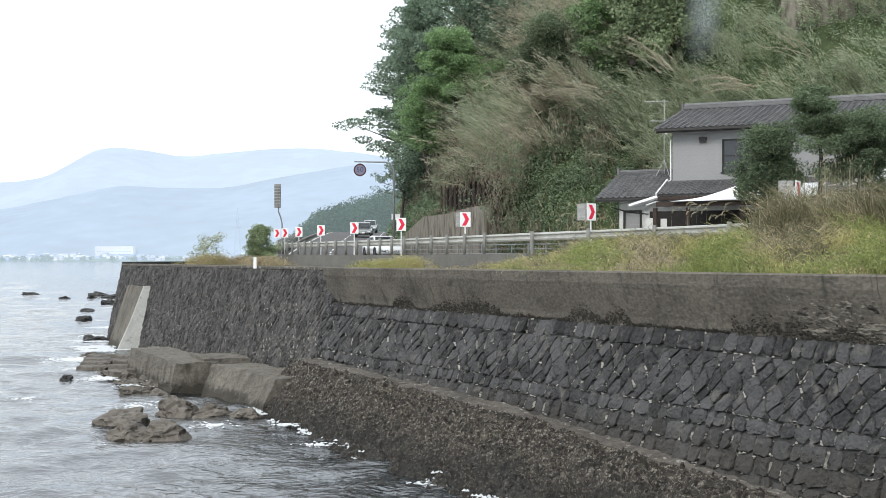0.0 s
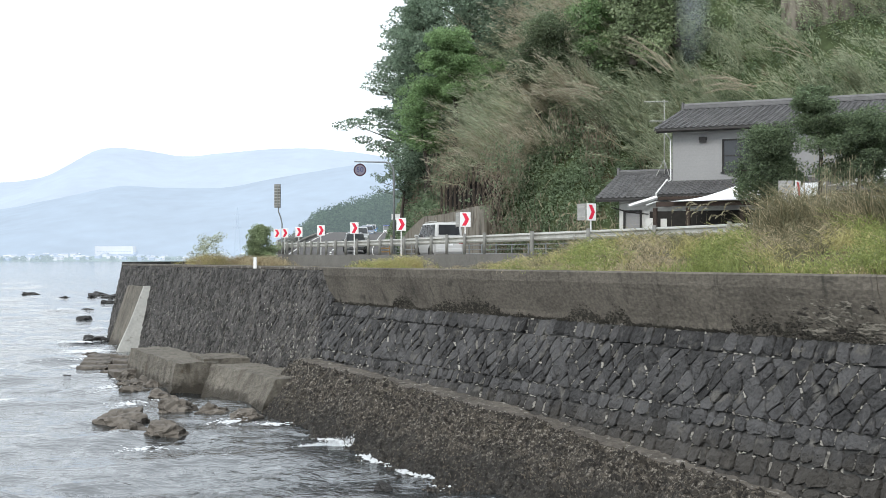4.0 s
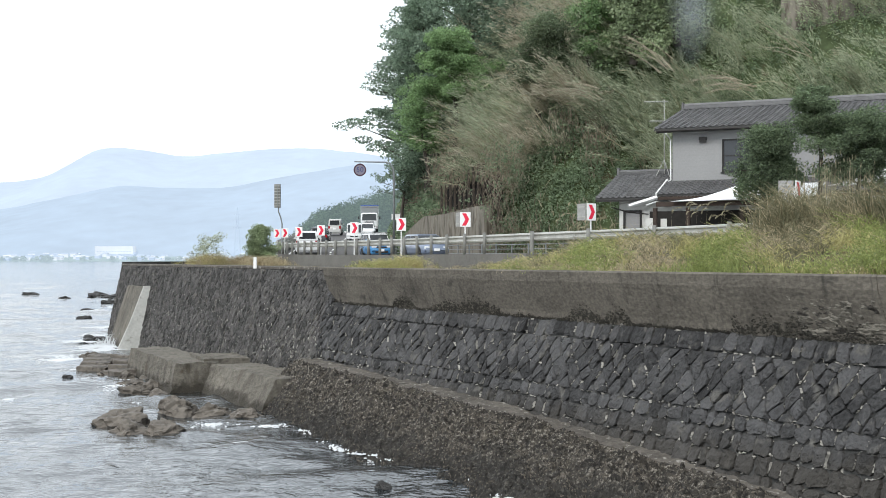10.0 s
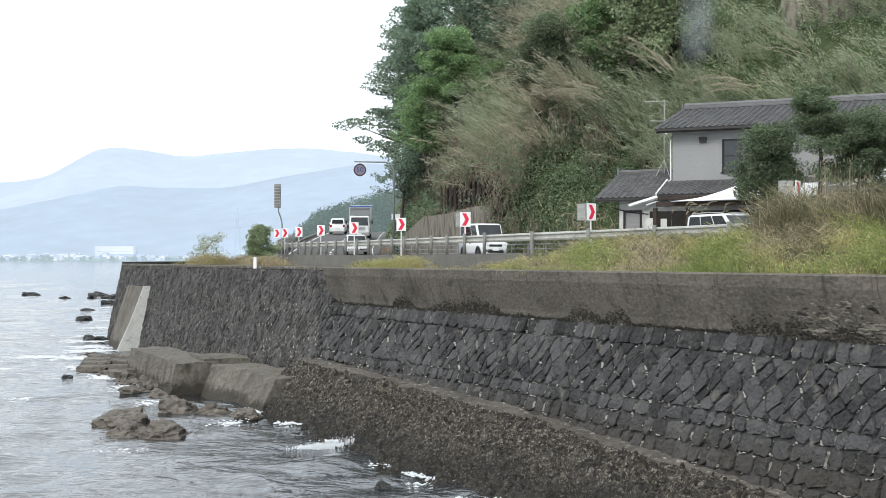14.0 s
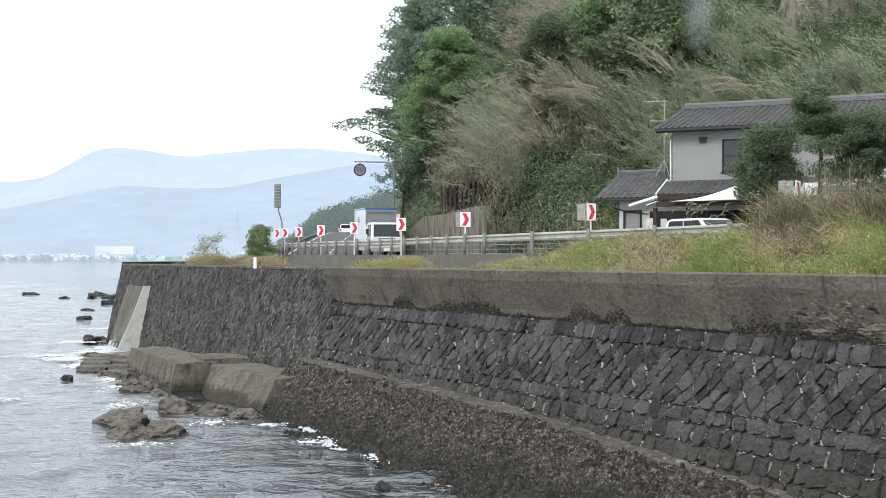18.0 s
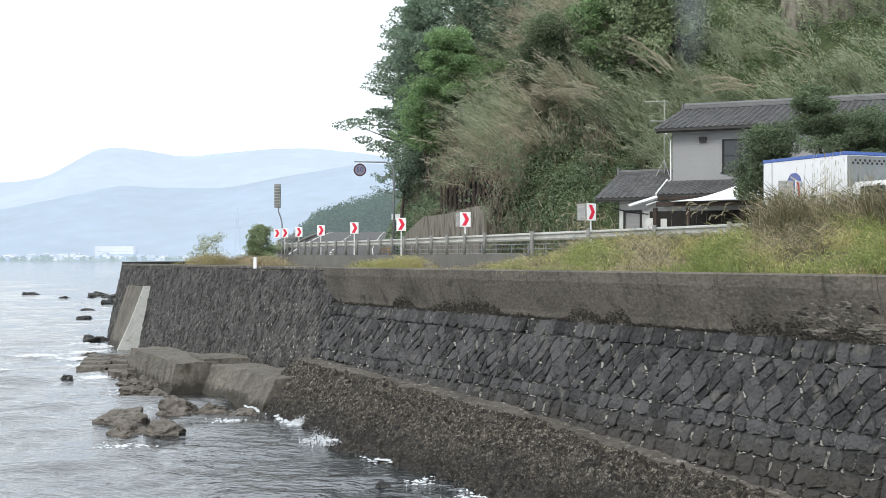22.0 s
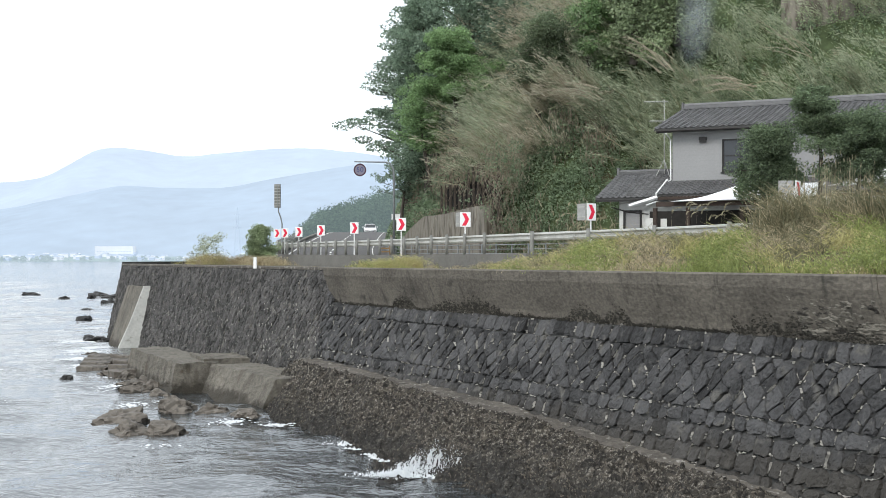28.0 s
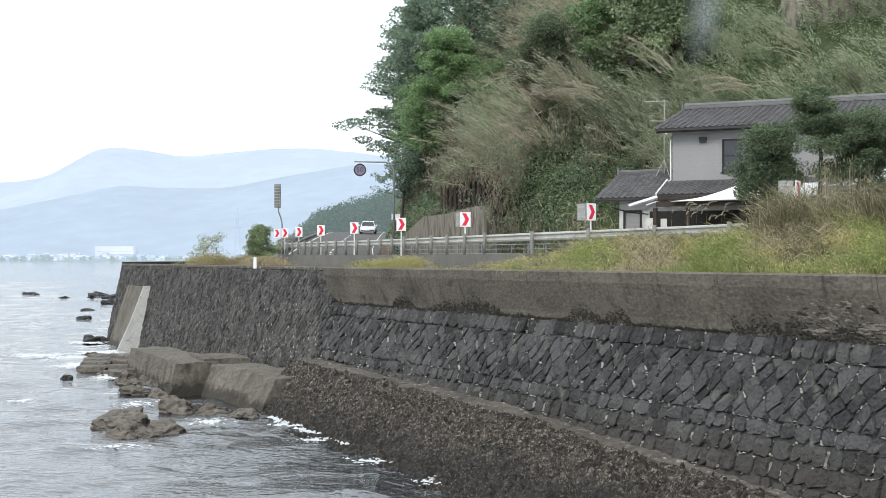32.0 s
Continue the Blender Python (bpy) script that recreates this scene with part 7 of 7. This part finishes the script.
def splash(width, height, seed):
    """A burst of spray: strands and drops thrown up in a fan over a foaming foot."""
    r = random.Random(seed)
    vs, fs = [], []

    def drop(p, s, stretch):
        k = len(vs)
        for dx, dy, dz in ((1, 0, -0.3), (-0.5, 0.8, -0.3), (-0.5, -0.8, -0.3), (0.2, 0, stretch)):
            vs.append((p[0] + dx * s * r.uniform(0.7, 1.3), p[1] + dy * s, p[2] + dz * s * r.uniform(0.7, 1.3)))
        fs.extend((k + a, k + b, k + c) for a, b, c in ((0, 1, 3), (1, 2, 3), (2, 0, 3), (0, 2, 1)))
    for _ in range(20):
        # a tongue: rises, leans over and frays out
        u = r.gauss(0, 0.4)
        top = height * math.exp(-1.6 * (u - 0.25) ** 2) * r.uniform(0.15, 0.7)
        lean, y, w0 = r.uniform(0.05, 0.5) * top, r.gauss(0, 0.18) - 0.1, r.uniform(0.01, 0.05)
        k = len(vs)
        for j in range(7):
            f = j / 6
            x, z = u * width + lean * f ** 1.6 + 0.025 * r.gauss(0, 1), top * math.sin(f * 1.9) / 0.95
            w = w0 * (1.15 - f) * r.uniform(0.6, 1.5)
            vs.extend(((x - w, y, z), (x, y - 0.02, z + 0.01), (x + w, y, z)))
        fs.extend((k + 3 * j + a, k + 3 * j + a + 1, k + 3 * j + a + 4, k + 3 * j + a + 3) for j in range(6) for a in (0, 1))
    for _ in range(5000):
        u = r.gauss(0, 0.42)
        top = height * math.exp(-1.6 * (u - 0.25) ** 2) * (0.35 + 0.65 * abs(math.sin(9 * u + seed)) ** 1.5)
        f = r.random() ** 2.2
        p = (u * width + 0.25 * f * height + 0.07 * r.gauss(0, 1), 0.16 * r.gauss(0, 1) - 0.1, top * f)
        drop(p, r.choice((0.003, 0.004, 0.005, 0.006, 0.009, 0.016)) * r.uniform(0.7, 1.3) * (1.5 - f), r.uniform(1.0, 3.5))
    for _ in range(int(1000 * height)):
        u = r.gauss(0, 0.5)
        drop((u * width, r.gauss(0, 0.25), 0.01), r.uniform(0.01, 0.035), 0.3)
    ob = mesh_of("splash", vs, fs, M_LACE)
    return tagged(ob, "white spray of a wave breaking on the apron", "spray", "wave splashes", "stuff")


SPLASH = [
    (splash(0.8, 0.5, 1), (-3.2, 31.6), (2.4, 7.2, 12.0, 18.4, 22.1, 27.6)),
    (splash(1.3, 0.75, 2), (-1.75, 29.6), (9.5, 13.0, 15.8)),
    (splash(1.1, 0.75, 3), (-0.5, 27.2), (1.0, 3.0, 8.0, 15.4, 23.0, 26.4, 28.0, 30.0)),
    (splash(1.1, 0.5, 4), (-1.35, 28.9), (1.9, 4.6, 9.0, 10.1, 11.1, 15.9, 19.0, 25.6)),
    (splash(0.9, 0.4, 5), (-7.1, 40.2), (5.2, 13.0, 17.0, 18.1, 19.1, 21.0, 24.6, 31.0)),
    (splash(1.5, 0.95, 6), (-17.5, 66.6), (0.2, 3.0, 6.1, 8.0, 10.0, 12.1, 17.6, 21.2, 25.1, 30.0)),
    (splash(0.6, 0.35, 7), (-3.9, 35.0), (2.9, 7.0, 9.0, 15.0, 22.0, 30.0)),
    (splash(1.4, 0.12, 8), (-0.2, 26.2), (2.0, 6.2, 11.0, 13.1, 26.0, 31.0)),
    (splash(1.1, 0.3, 9), (-2.5, 31.2), (4.0, 14.0, 20.0)),
]
M_SMOKE = bpy.data.materials.new("thin_smoke")
M_SMOKE.use_nodes = True
sn, sl = M_SMOKE.node_tree.nodes, M_SMOKE.node_tree.links
s_mix, s_tr, s_df = sn.new("ShaderNodeMixShader"), sn.new("ShaderNodeBsdfTransparent"), sn.new("ShaderNodeBsdfDiffuse")
s_df.inputs[0].default_value = (0.62, 0.68, 0.76, 1)
sl.new(s_tr.outputs[0], s_mix.inputs[1]), sl.new(s_df.outputs[0], s_mix.inputs[2]), sl.new(s_mix.outputs[0], sn["Material Output"].inputs[0])
# thickest along the axis of a wisp, thinning out to nothing at its rim, and torn by the wind
s_co, s_map, s_ball, s_tear = sn.new("ShaderNodeTexCoord"), sn.new("ShaderNodeMapping"), sn.new("ShaderNodeTexGradient"), sn.new("ShaderNodeTexNoise")
s_map.inputs["Scale"].default_value = (0.8, 0.0, 0.36)
s_ball.gradient_type = "SPHERICAL"
s_tear.inputs["Scale"].default_value, s_tear.inputs["Detail"].default_value = 0.9, 4
s_mul, s_gain = sn.new("ShaderNodeMath"), sn.new("ShaderNodeMath")
s_mul.operation, s_gain.operation, s_gain.inputs[1].default_value, s_gain.use_clamp = "MULTIPLY", "MULTIPLY", 0.11, True
sl.new(s_co.outputs["Object"], s_map.inputs[0]), sl.new(s_map.outputs[0], s_ball.inputs[0]), sl.new(s_co.outputs["Object"], s_tear.inputs["Vector"])
sl.new(s_ball.outputs["Fac"], s_mul.inputs[0]), sl.new(s_tear.outputs["Fac"], s_mul.inputs[1]), sl.new(s_mul.outputs[0], s_gain.inputs[0]), sl.new(s_gain.outputs[0], s_mix.inputs[0])
SMOKE = []
for k in range(3):
    bm = bmesh.new()
    bmesh.ops.create_icosphere(bm, subdivisions=4, radius=1.0)
    for v in bm.verts:
        q = v.co + v.co * 0.25 * noise.noise(v.co * 1.7 + Vector((k * 5, 0, 0)))
        v.co = Vector((q.x * 1.25 + 0.25 * q.z, q.y * 0.5, q.z * 2.8))
    ob = tagged(part("smoke", bm, M_SMOKE, soft=True), "thin bluish smoke drifting up from the hillside", "smoke", "smoke wisps")
    ob.visible_shadow = False
    SMOKE.append(ob)


# ---- the stones of the sea wall ----
rs = random.Random(7)


def stone(c, poly, gap):
    """One stone of the wall as points and faces: its sides, a worn rim and a rough crown."""
    gap *= rs.uniform(0.4, 1.3)
    cx = sum(p[0] for p in poly) / len(poly)
    cz = sum(p[1] for p in poly) / len(poly)
    rad = max(0.05, min(math.hypot(p[0] - cx, p[1] - cz) for p in poly))
    keep = []
    for p in poly:
        if not keep or math.hypot(p[0] - keep[-1][0], p[1] - keep[-1][1]) > 0.035:
            keep.append(p)
    poly = []
    for p, q in zip(keep, keep[1:] + keep[:1]):
        poly.append(p)
        if math.hypot(q[0] - p[0], q[1] - p[1]) > 0.13:
            f = rs.uniform(0.35, 0.65)
            poly.append((p[0] + f * (q[0] - p[0]) + rs.gauss(0, 0.009), p[1] + f * (q[1] - p[1]) + rs.gauss(0, 0.009)))
    n = len(poly)
    if n < 3:
        return None
    crown = rs.uniform(0.018, 0.055)
    tilt = (rs.uniform(-0.2, 0.2), rs.uniform(-0.2, 0.2))
    if cx > JOINT_S:
        crown, tilt = crown * 0.8, (tilt[0] * 0.7, tilt[1] * 0.7)
    vs = []
    for f, d in ((1 - gap / rad, -0.06), (1 - 1.05 * gap / rad, crown * 0.12), (0.87, crown * 0.75), (0.5, crown)):
        for x, z in poly:
            f2 = f * (1 if d < 0 else rs.uniform(0.95, 1.02) if f > 0.6 else rs.uniform(0.7, 1.3))
            px, pz = cx + (x - cx) * f2, cz + (z - cz) * f2
            dd = d + (rs.uniform(-0.011, 0.011) + tilt[0] * (px - cx) + tilt[1] * (pz - cz) if d > 0 else 0)
            vs.append(wall_at(px, pz, face_out(px, pz) + dd))
    fs = []
    for r in (0, n, 2 * n):
        for k in range(n):
            fs.append((r + k, r + n + k, r + n + (k + 1) % n, r + (k + 1) % n))
    vs.append(wall_at(cx + rs.uniform(-0.03, 0.03), cz + rs.uniform(-0.03, 0.03), face_out(cx, cz) + crown * rs.uniform(0.9, 1.5)))
    for k in range(n):
        fs.append((3 * n + k, 4 * n, 3 * n + (k + 1) % n))
    return vs, fs


def course(s0, s1, z0, z1, w0, w1):
    out, s = [], s0
    while s < s1:
        e = min(s + rs.uniform(w0, w1), s1)
        j = lambda: rs.uniform(-0.035, 0.035)
        c, d = rs.uniform(0.03, 0.08), rs.uniform(0.03, 0.09)
        out.append(((s, z0), [(s + c, z0 + j()), (e - d, z0 + j()), (e + j() * 0.5, z0 + d), (e + j() * 0.5, z1 - c), (e - c, z1 + j()), ((s + e) / 2, z1 + j()), (s + d, z1 + j()), (s + j() * 0.5, z1 - d), (s + j() * 0.5, z0 + c)]))
        s = e
    return out


stones = []
def band(poly, lo, hi):
    """A plane polygon cut to the heights between lo and hi."""
    for z_cut, sign in ((lo, 1), (hi, -1)):
        out = []
        for (x0, z0), (x1, z1) in zip(poly, poly[1:] + poly[:1]):
            d0, d1 = (z0 - z_cut) * sign, (z1 - z_cut) * sign
            if d0 >= 0:
                out.append((x0, z0))
            if d0 * d1 < 0:
                f = d0 / (d0 - d1)
                out.append((x0 + f * (x1 - x0), z_cut))
        poly = out
        if len(poly) < 3:
            return []
    return poly


def diamonds(s0, s1, lo, hi, e1, e2, jog):
    """Stones laid cornerwise: a net of lozenges with shifted knots and knocked-off corners."""
    knots, out = {}, []

    def knot(i, j):
        if (i, j) not in knots:
            knots[i, j] = (s0 + i * e1[0] + j * e2[0] + rs.uniform(-jog, jog), lo + i * e1[1] + j * e2[1] + rs.uniform(-jog, jog))
        return knots[i, j]

    wide = int((s1 - s0) / min(abs(e1[0]), e2[0])) + 20
    for i in range(-wide, wide):
        for j in range(-wide, wide):
            x, z = s0 + (i + 0.5) * e1[0] + (j + 0.5) * e2[0], lo + (i + 0.5) * e1[1] + (j + 0.5) * e2[1]
            if not (s0 < x < s1 and lo - 0.5 < z < hi + 0.5):
                continue
            quad = [knot(i, j), knot(i, j + 1), knot(i + 1, j + 1), knot(i + 1, j)]
            poly = []
            for k in range(4):
                p, q, r = quad[k - 1], quad[k], quad[(k + 1) % 4]
                for o in (p, r):
                    f = rs.uniform(0.06, 0.22)
                    poly.append((q[0] + f * (o[0] - q[0]), q[1] + f * (o[1] - q[1])))
            poly = band(poly, lo, hi)
            if poly and max(p[1] for p in poly) - min(p[1] for p in poly) > 0.09:
                out.append(((x, z), poly))
    return out


# diamond-laid stones under the parapet
stones += [(c, p, 0.01) for c, p in diamonds(S0, JOINT_S, 1.72, 2.76, (-0.225, 0.275), (0.2, 0.205), 0.07)]
stones += [(c, p, 0.012) for c, p in course(S0, JOINT_S, 2.76, 3.12, 0.2, 0.5)]
z = 1.72
while z > -0.5:
    hgt = rs.uniform(0.27, 0.36)
    stones += [(c, p, 0.012) for c, p in course(S0, JOINT_S, z - hgt, z, 0.22, 0.48)]
    z -= hgt
# the taller old wall out to the corner
stones += [(c, p, 0.009) for c, p in diamonds(JOINT_S - 0.2, END_S, -0.4, 4.14, (-0.17, 0.2), (0.155, 0.165), 0.05)]
singles, jv, jf, ev, ef = 0, [], [], [], []
for c, poly, gap in stones:
    made = stone(c, poly, gap)
    if not made:
        continue
    vs, fs = made
    if 15.2 < c[0] < 24.4 and 0.9 < c[1] < 3.2 and singles < 300:
        mesh_of("stone", vs, fs, M_STONE, sea_wall)
        singles += 1
    else:
        tv, tf = (ev, ef) if c[0] > JOINT_S else (jv, jf)
        k = len(tv)
        tv += vs
        tf += [tuple(i + k for i in f) for f in fs]
rest = mesh_of("stones", jv, jf, M_STONE_FAR, sea_wall)
rest["kind"] = "stuff"
mesh_of("stones", ev, ef, M_STONE_OLD, sea_wall)["kind"] = "stuff"

# dark growth and spalled concrete along the parapet's foot
mv, mf = [], []
GROWTH = ((34.9, 0.8, 0.5), (36.5, 0.9, 0.4), (30.4, 0.5, 0.7), (29.0, 0.25, 0.8), (25.3, 0.09, 1.1), (24.7, 0.08, 1.2), (23.7, 0.3, 0.7), (22.4, 0.5, 0.4))
for _ in range(20000):
    s = rs.uniform(S0 + 2, JOINT_S - 0.3)
    patch = noise.noise(Vector((s * 0.55, 2, 9))) + 0.5 * noise.noise(Vector((s * 2.1, 5, 9)))
    for c_, w_, a_ in GROWTH:
        patch = max(patch, a_ * math.exp(-((s - c_) / w_) ** 2))
    reach = 0.06 + 0.75 * max(0, patch - 0.05)
    z = CAP + abs(rs.gauss(0, 0.5)) * reach - 0.02
    if z > TOP - 0.2 or (patch < 0.0 and rs.random() < 0.75):
        continue
    o = -0.335 + 0.3 * (z - CAP) / 0.95
    k = len(mv)
    r = rs.uniform(0.005, 0.014) * (3.2 if rs.random() < 0.15 else 1)
    n_ = 5
    for j in range(n_):
        a = j * math.tau / n_ + rs.random()
        mv.append(wall_at(s + 1.5 * r * math.cos(a), z + r * math.sin(a), o - 0.01))
    mv.append(wall_at(s, z, o + rs.uniform(0.012, 0.035)))
    mf += [(k + j, k + (j + 1) % n_, k + n_) for j in range(n_)]
tagged(mesh_of("moss", mv, mf, M_MOSS, sea_wall), kind="stuff")

# flaking, spalled skin on the parapet
sv, sf, NS, NZ = [], [], 240, 46
for i in range(NS):
    for j in range(NZ):
        s, z = 18.6 + 5.5 * i / (NS - 1), CAP + 0.03 + 0.92 * j / (NZ - 1)
        q = Vector((s * 2.2, z * 5.5, 3))
        edge = min(1, i / 12, (NS - 1 - i) / 25, j / 5, (NZ - 1 - j) / 14)
        h = 0.05 * noise.fractal(q, 0.8, 2.1, 5) + 0.03 * noise.noise(q * 4) + 0.004 - 0.05 * (1 - edge)
        sv.append(wall_at(s, z, -0.335 + 0.3 * (z - CAP) / 0.95 + max(-0.05, min(0.04, h))))
for i in range(NS - 1):
    for j in range(NZ - 1):
        a = i * NZ + j
        sf.append((a, a + NZ, a + NZ + 1, a + 1))
mesh_of("spalled_skin", sv, sf, M_SPALL, sea_wall, "flaking spalled concrete")

# old lime mortar that still fills some joints
lv_, lf_ = [], []
for c, poly, gap in stones:
    if c[0] > JOINT_S + 6:
        continue
    for (x0, z0), (x1, z1) in zip(poly, poly[1:] + poly[:1]):
        run = math.hypot(x1 - x0, z1 - z0)
        if run < 0.1 or z0 > CAP - 0.03 or rs.random() > (0.9 if abs(z0 - 1.72) < 0.07 and abs(z1 - 1.72) < 0.07 else 0.26 if z0 < 1.8 else 0.24) * (1 + 1.5 * noise.noise(Vector((x0 * 0.5, z0 * 0.8, 2)))):
            continue
        if abs(x1 - x0) > 0.8 * abs(z1 - z0) and rs.random() < 0.5:
            continue
        a0, a1, k = rs.uniform(0, 0.35), rs.uniform(0.65, 1), len(lv_)
        for j in range(6):
            f = a0 + (a1 - a0) * j / 5
            w = 0.5 * rs.uniform(0.006, 0.034) * (0.3 if j in (0, 5) else 1)
            px, pz = x0 + (x1 - x0) * f + rs.gauss(0, 0.011), z0 + (z1 - z0) * f + rs.gauss(0, 0.011)
            nx, nz = -(z1 - z0) / run * w, (x1 - x0) / run * w
            lv_ += [wall_at(px + nx, pz + nz, face_out(px, pz) - 0.02), wall_at(px, pz, face_out(px, pz) + rs.uniform(0.02, 0.045)), wall_at(px - nx, pz - nz, face_out(px, pz) - 0.02)]
        for j in range(5):
            q = k + 3 * j
            lf_ += [(q, q + 3, q + 4, q + 1), (q + 1, q + 4, q + 5, q + 2)]
tagged(mesh_of("lime_mortar", lv_, lf_, M_FLAKE, sea_wall), kind="stuff")

# flakes of lime and shell caught in the joints
kv, kf = [], []
for c, poly, gap in stones:
    if rs.random() > 0.6:
        continue
    x, z = poly[rs.randrange(len(poly))]
    if z < 0.2 or z > CAP:
        continue
    for _ in range(rs.randrange(1, 4)):
        s, h = x + rs.gauss(0, 0.04), z + rs.gauss(0, 0.03)
        k = len(kv)
        r = rs.uniform(0.006, 0.026)
        for j in range(5):
            a = j * math.tau / 5 + rs.random() * 0.8
            kv.append(wall_at(s + r * math.cos(a) * rs.uniform(0.6, 1.8), h + r * math.sin(a) * rs.uniform(0.6, 1.6), face_out(s, h) + 0.0))
        kv.append(wall_at(s, h, face_out(s, h) + rs.uniform(0.02, 0.05)))
        kf += [(k + j, k + (j + 1) % 5, k + 5) for j in range(5)]
tagged(mesh_of("lime_flakes", kv, kf, M_FLAKE, sea_wall), kind="stuff")


# ---- what moves ----
def motions():
    walk(sea, [(0.0, pose(-9, 6, 0)), (8.0, pose(-4.6, 3.2, 0.05)), (16.0, pose(0, 0, -0.03)), (24.0, pose(4.4, -3, 0.05)), (32.0, pose(9, -6, 0))])
    walk(sea_cross, [(0.0, pose(5, 7, 0)), (16.0, pose(0, 0, 0.03)), (32.0, pose(-5, -7, 0))])
    for v, off, rows in TRAFFIC:
        walk(v, [(t, stand(y, lane(off, y), 0.07, off > 0)) for t, y in rows])
    for k, (ob, x, y) in enumerate(FOAM):
        walk(ob, [(t, pose(x + 0.35 * math.sin(t * 0.8 + k), y - 0.3 * math.cos(t * 0.7 + k * 2), 0.06 + 0.05 * math.sin(t * 1.3 + k), 0, 0, 8 * math.sin(t * 0.5 + k))) for t in range(0, 33, 2)])
    for ob, (x, y), peaks in SPLASH:
        rows = [(0.0, pose(x, y, -1.6))]
        for t in peaks:
            for dt, z, dx in ((-0.5, -1.6, -0.3), (-0.22, -0.6, -0.15), (0.0, 0.0, 0.0), (0.3, -0.1, 0.18), (0.6, -0.75, 0.3), (0.95, -1.6, 0.3)):
                if t + dt > rows[-1][0] + 0.05 and t + dt < 31.95:
                    rows.append((t + dt, pose(x + dx, y - 1.6 * dx, z)))
        walk(ob, rows + [(32.0, pose(x, y, rows[-1][1].translation.z))])
    for k, ob in enumerate(SMOKE):
        rows = []
        for t in range(0, 33, 2):
            f = ((t + 4 * k) % 16) / 16
            rows.append((t, pose(15.3 - 1.0 * f + 0.3 * math.sin(t + k), 75.5, 19.3 + 1.4 * math.sin(f * math.tau + k), 0, 0, 15 * math.sin(t * 0.4))))
        walk(ob, rows)


motions()
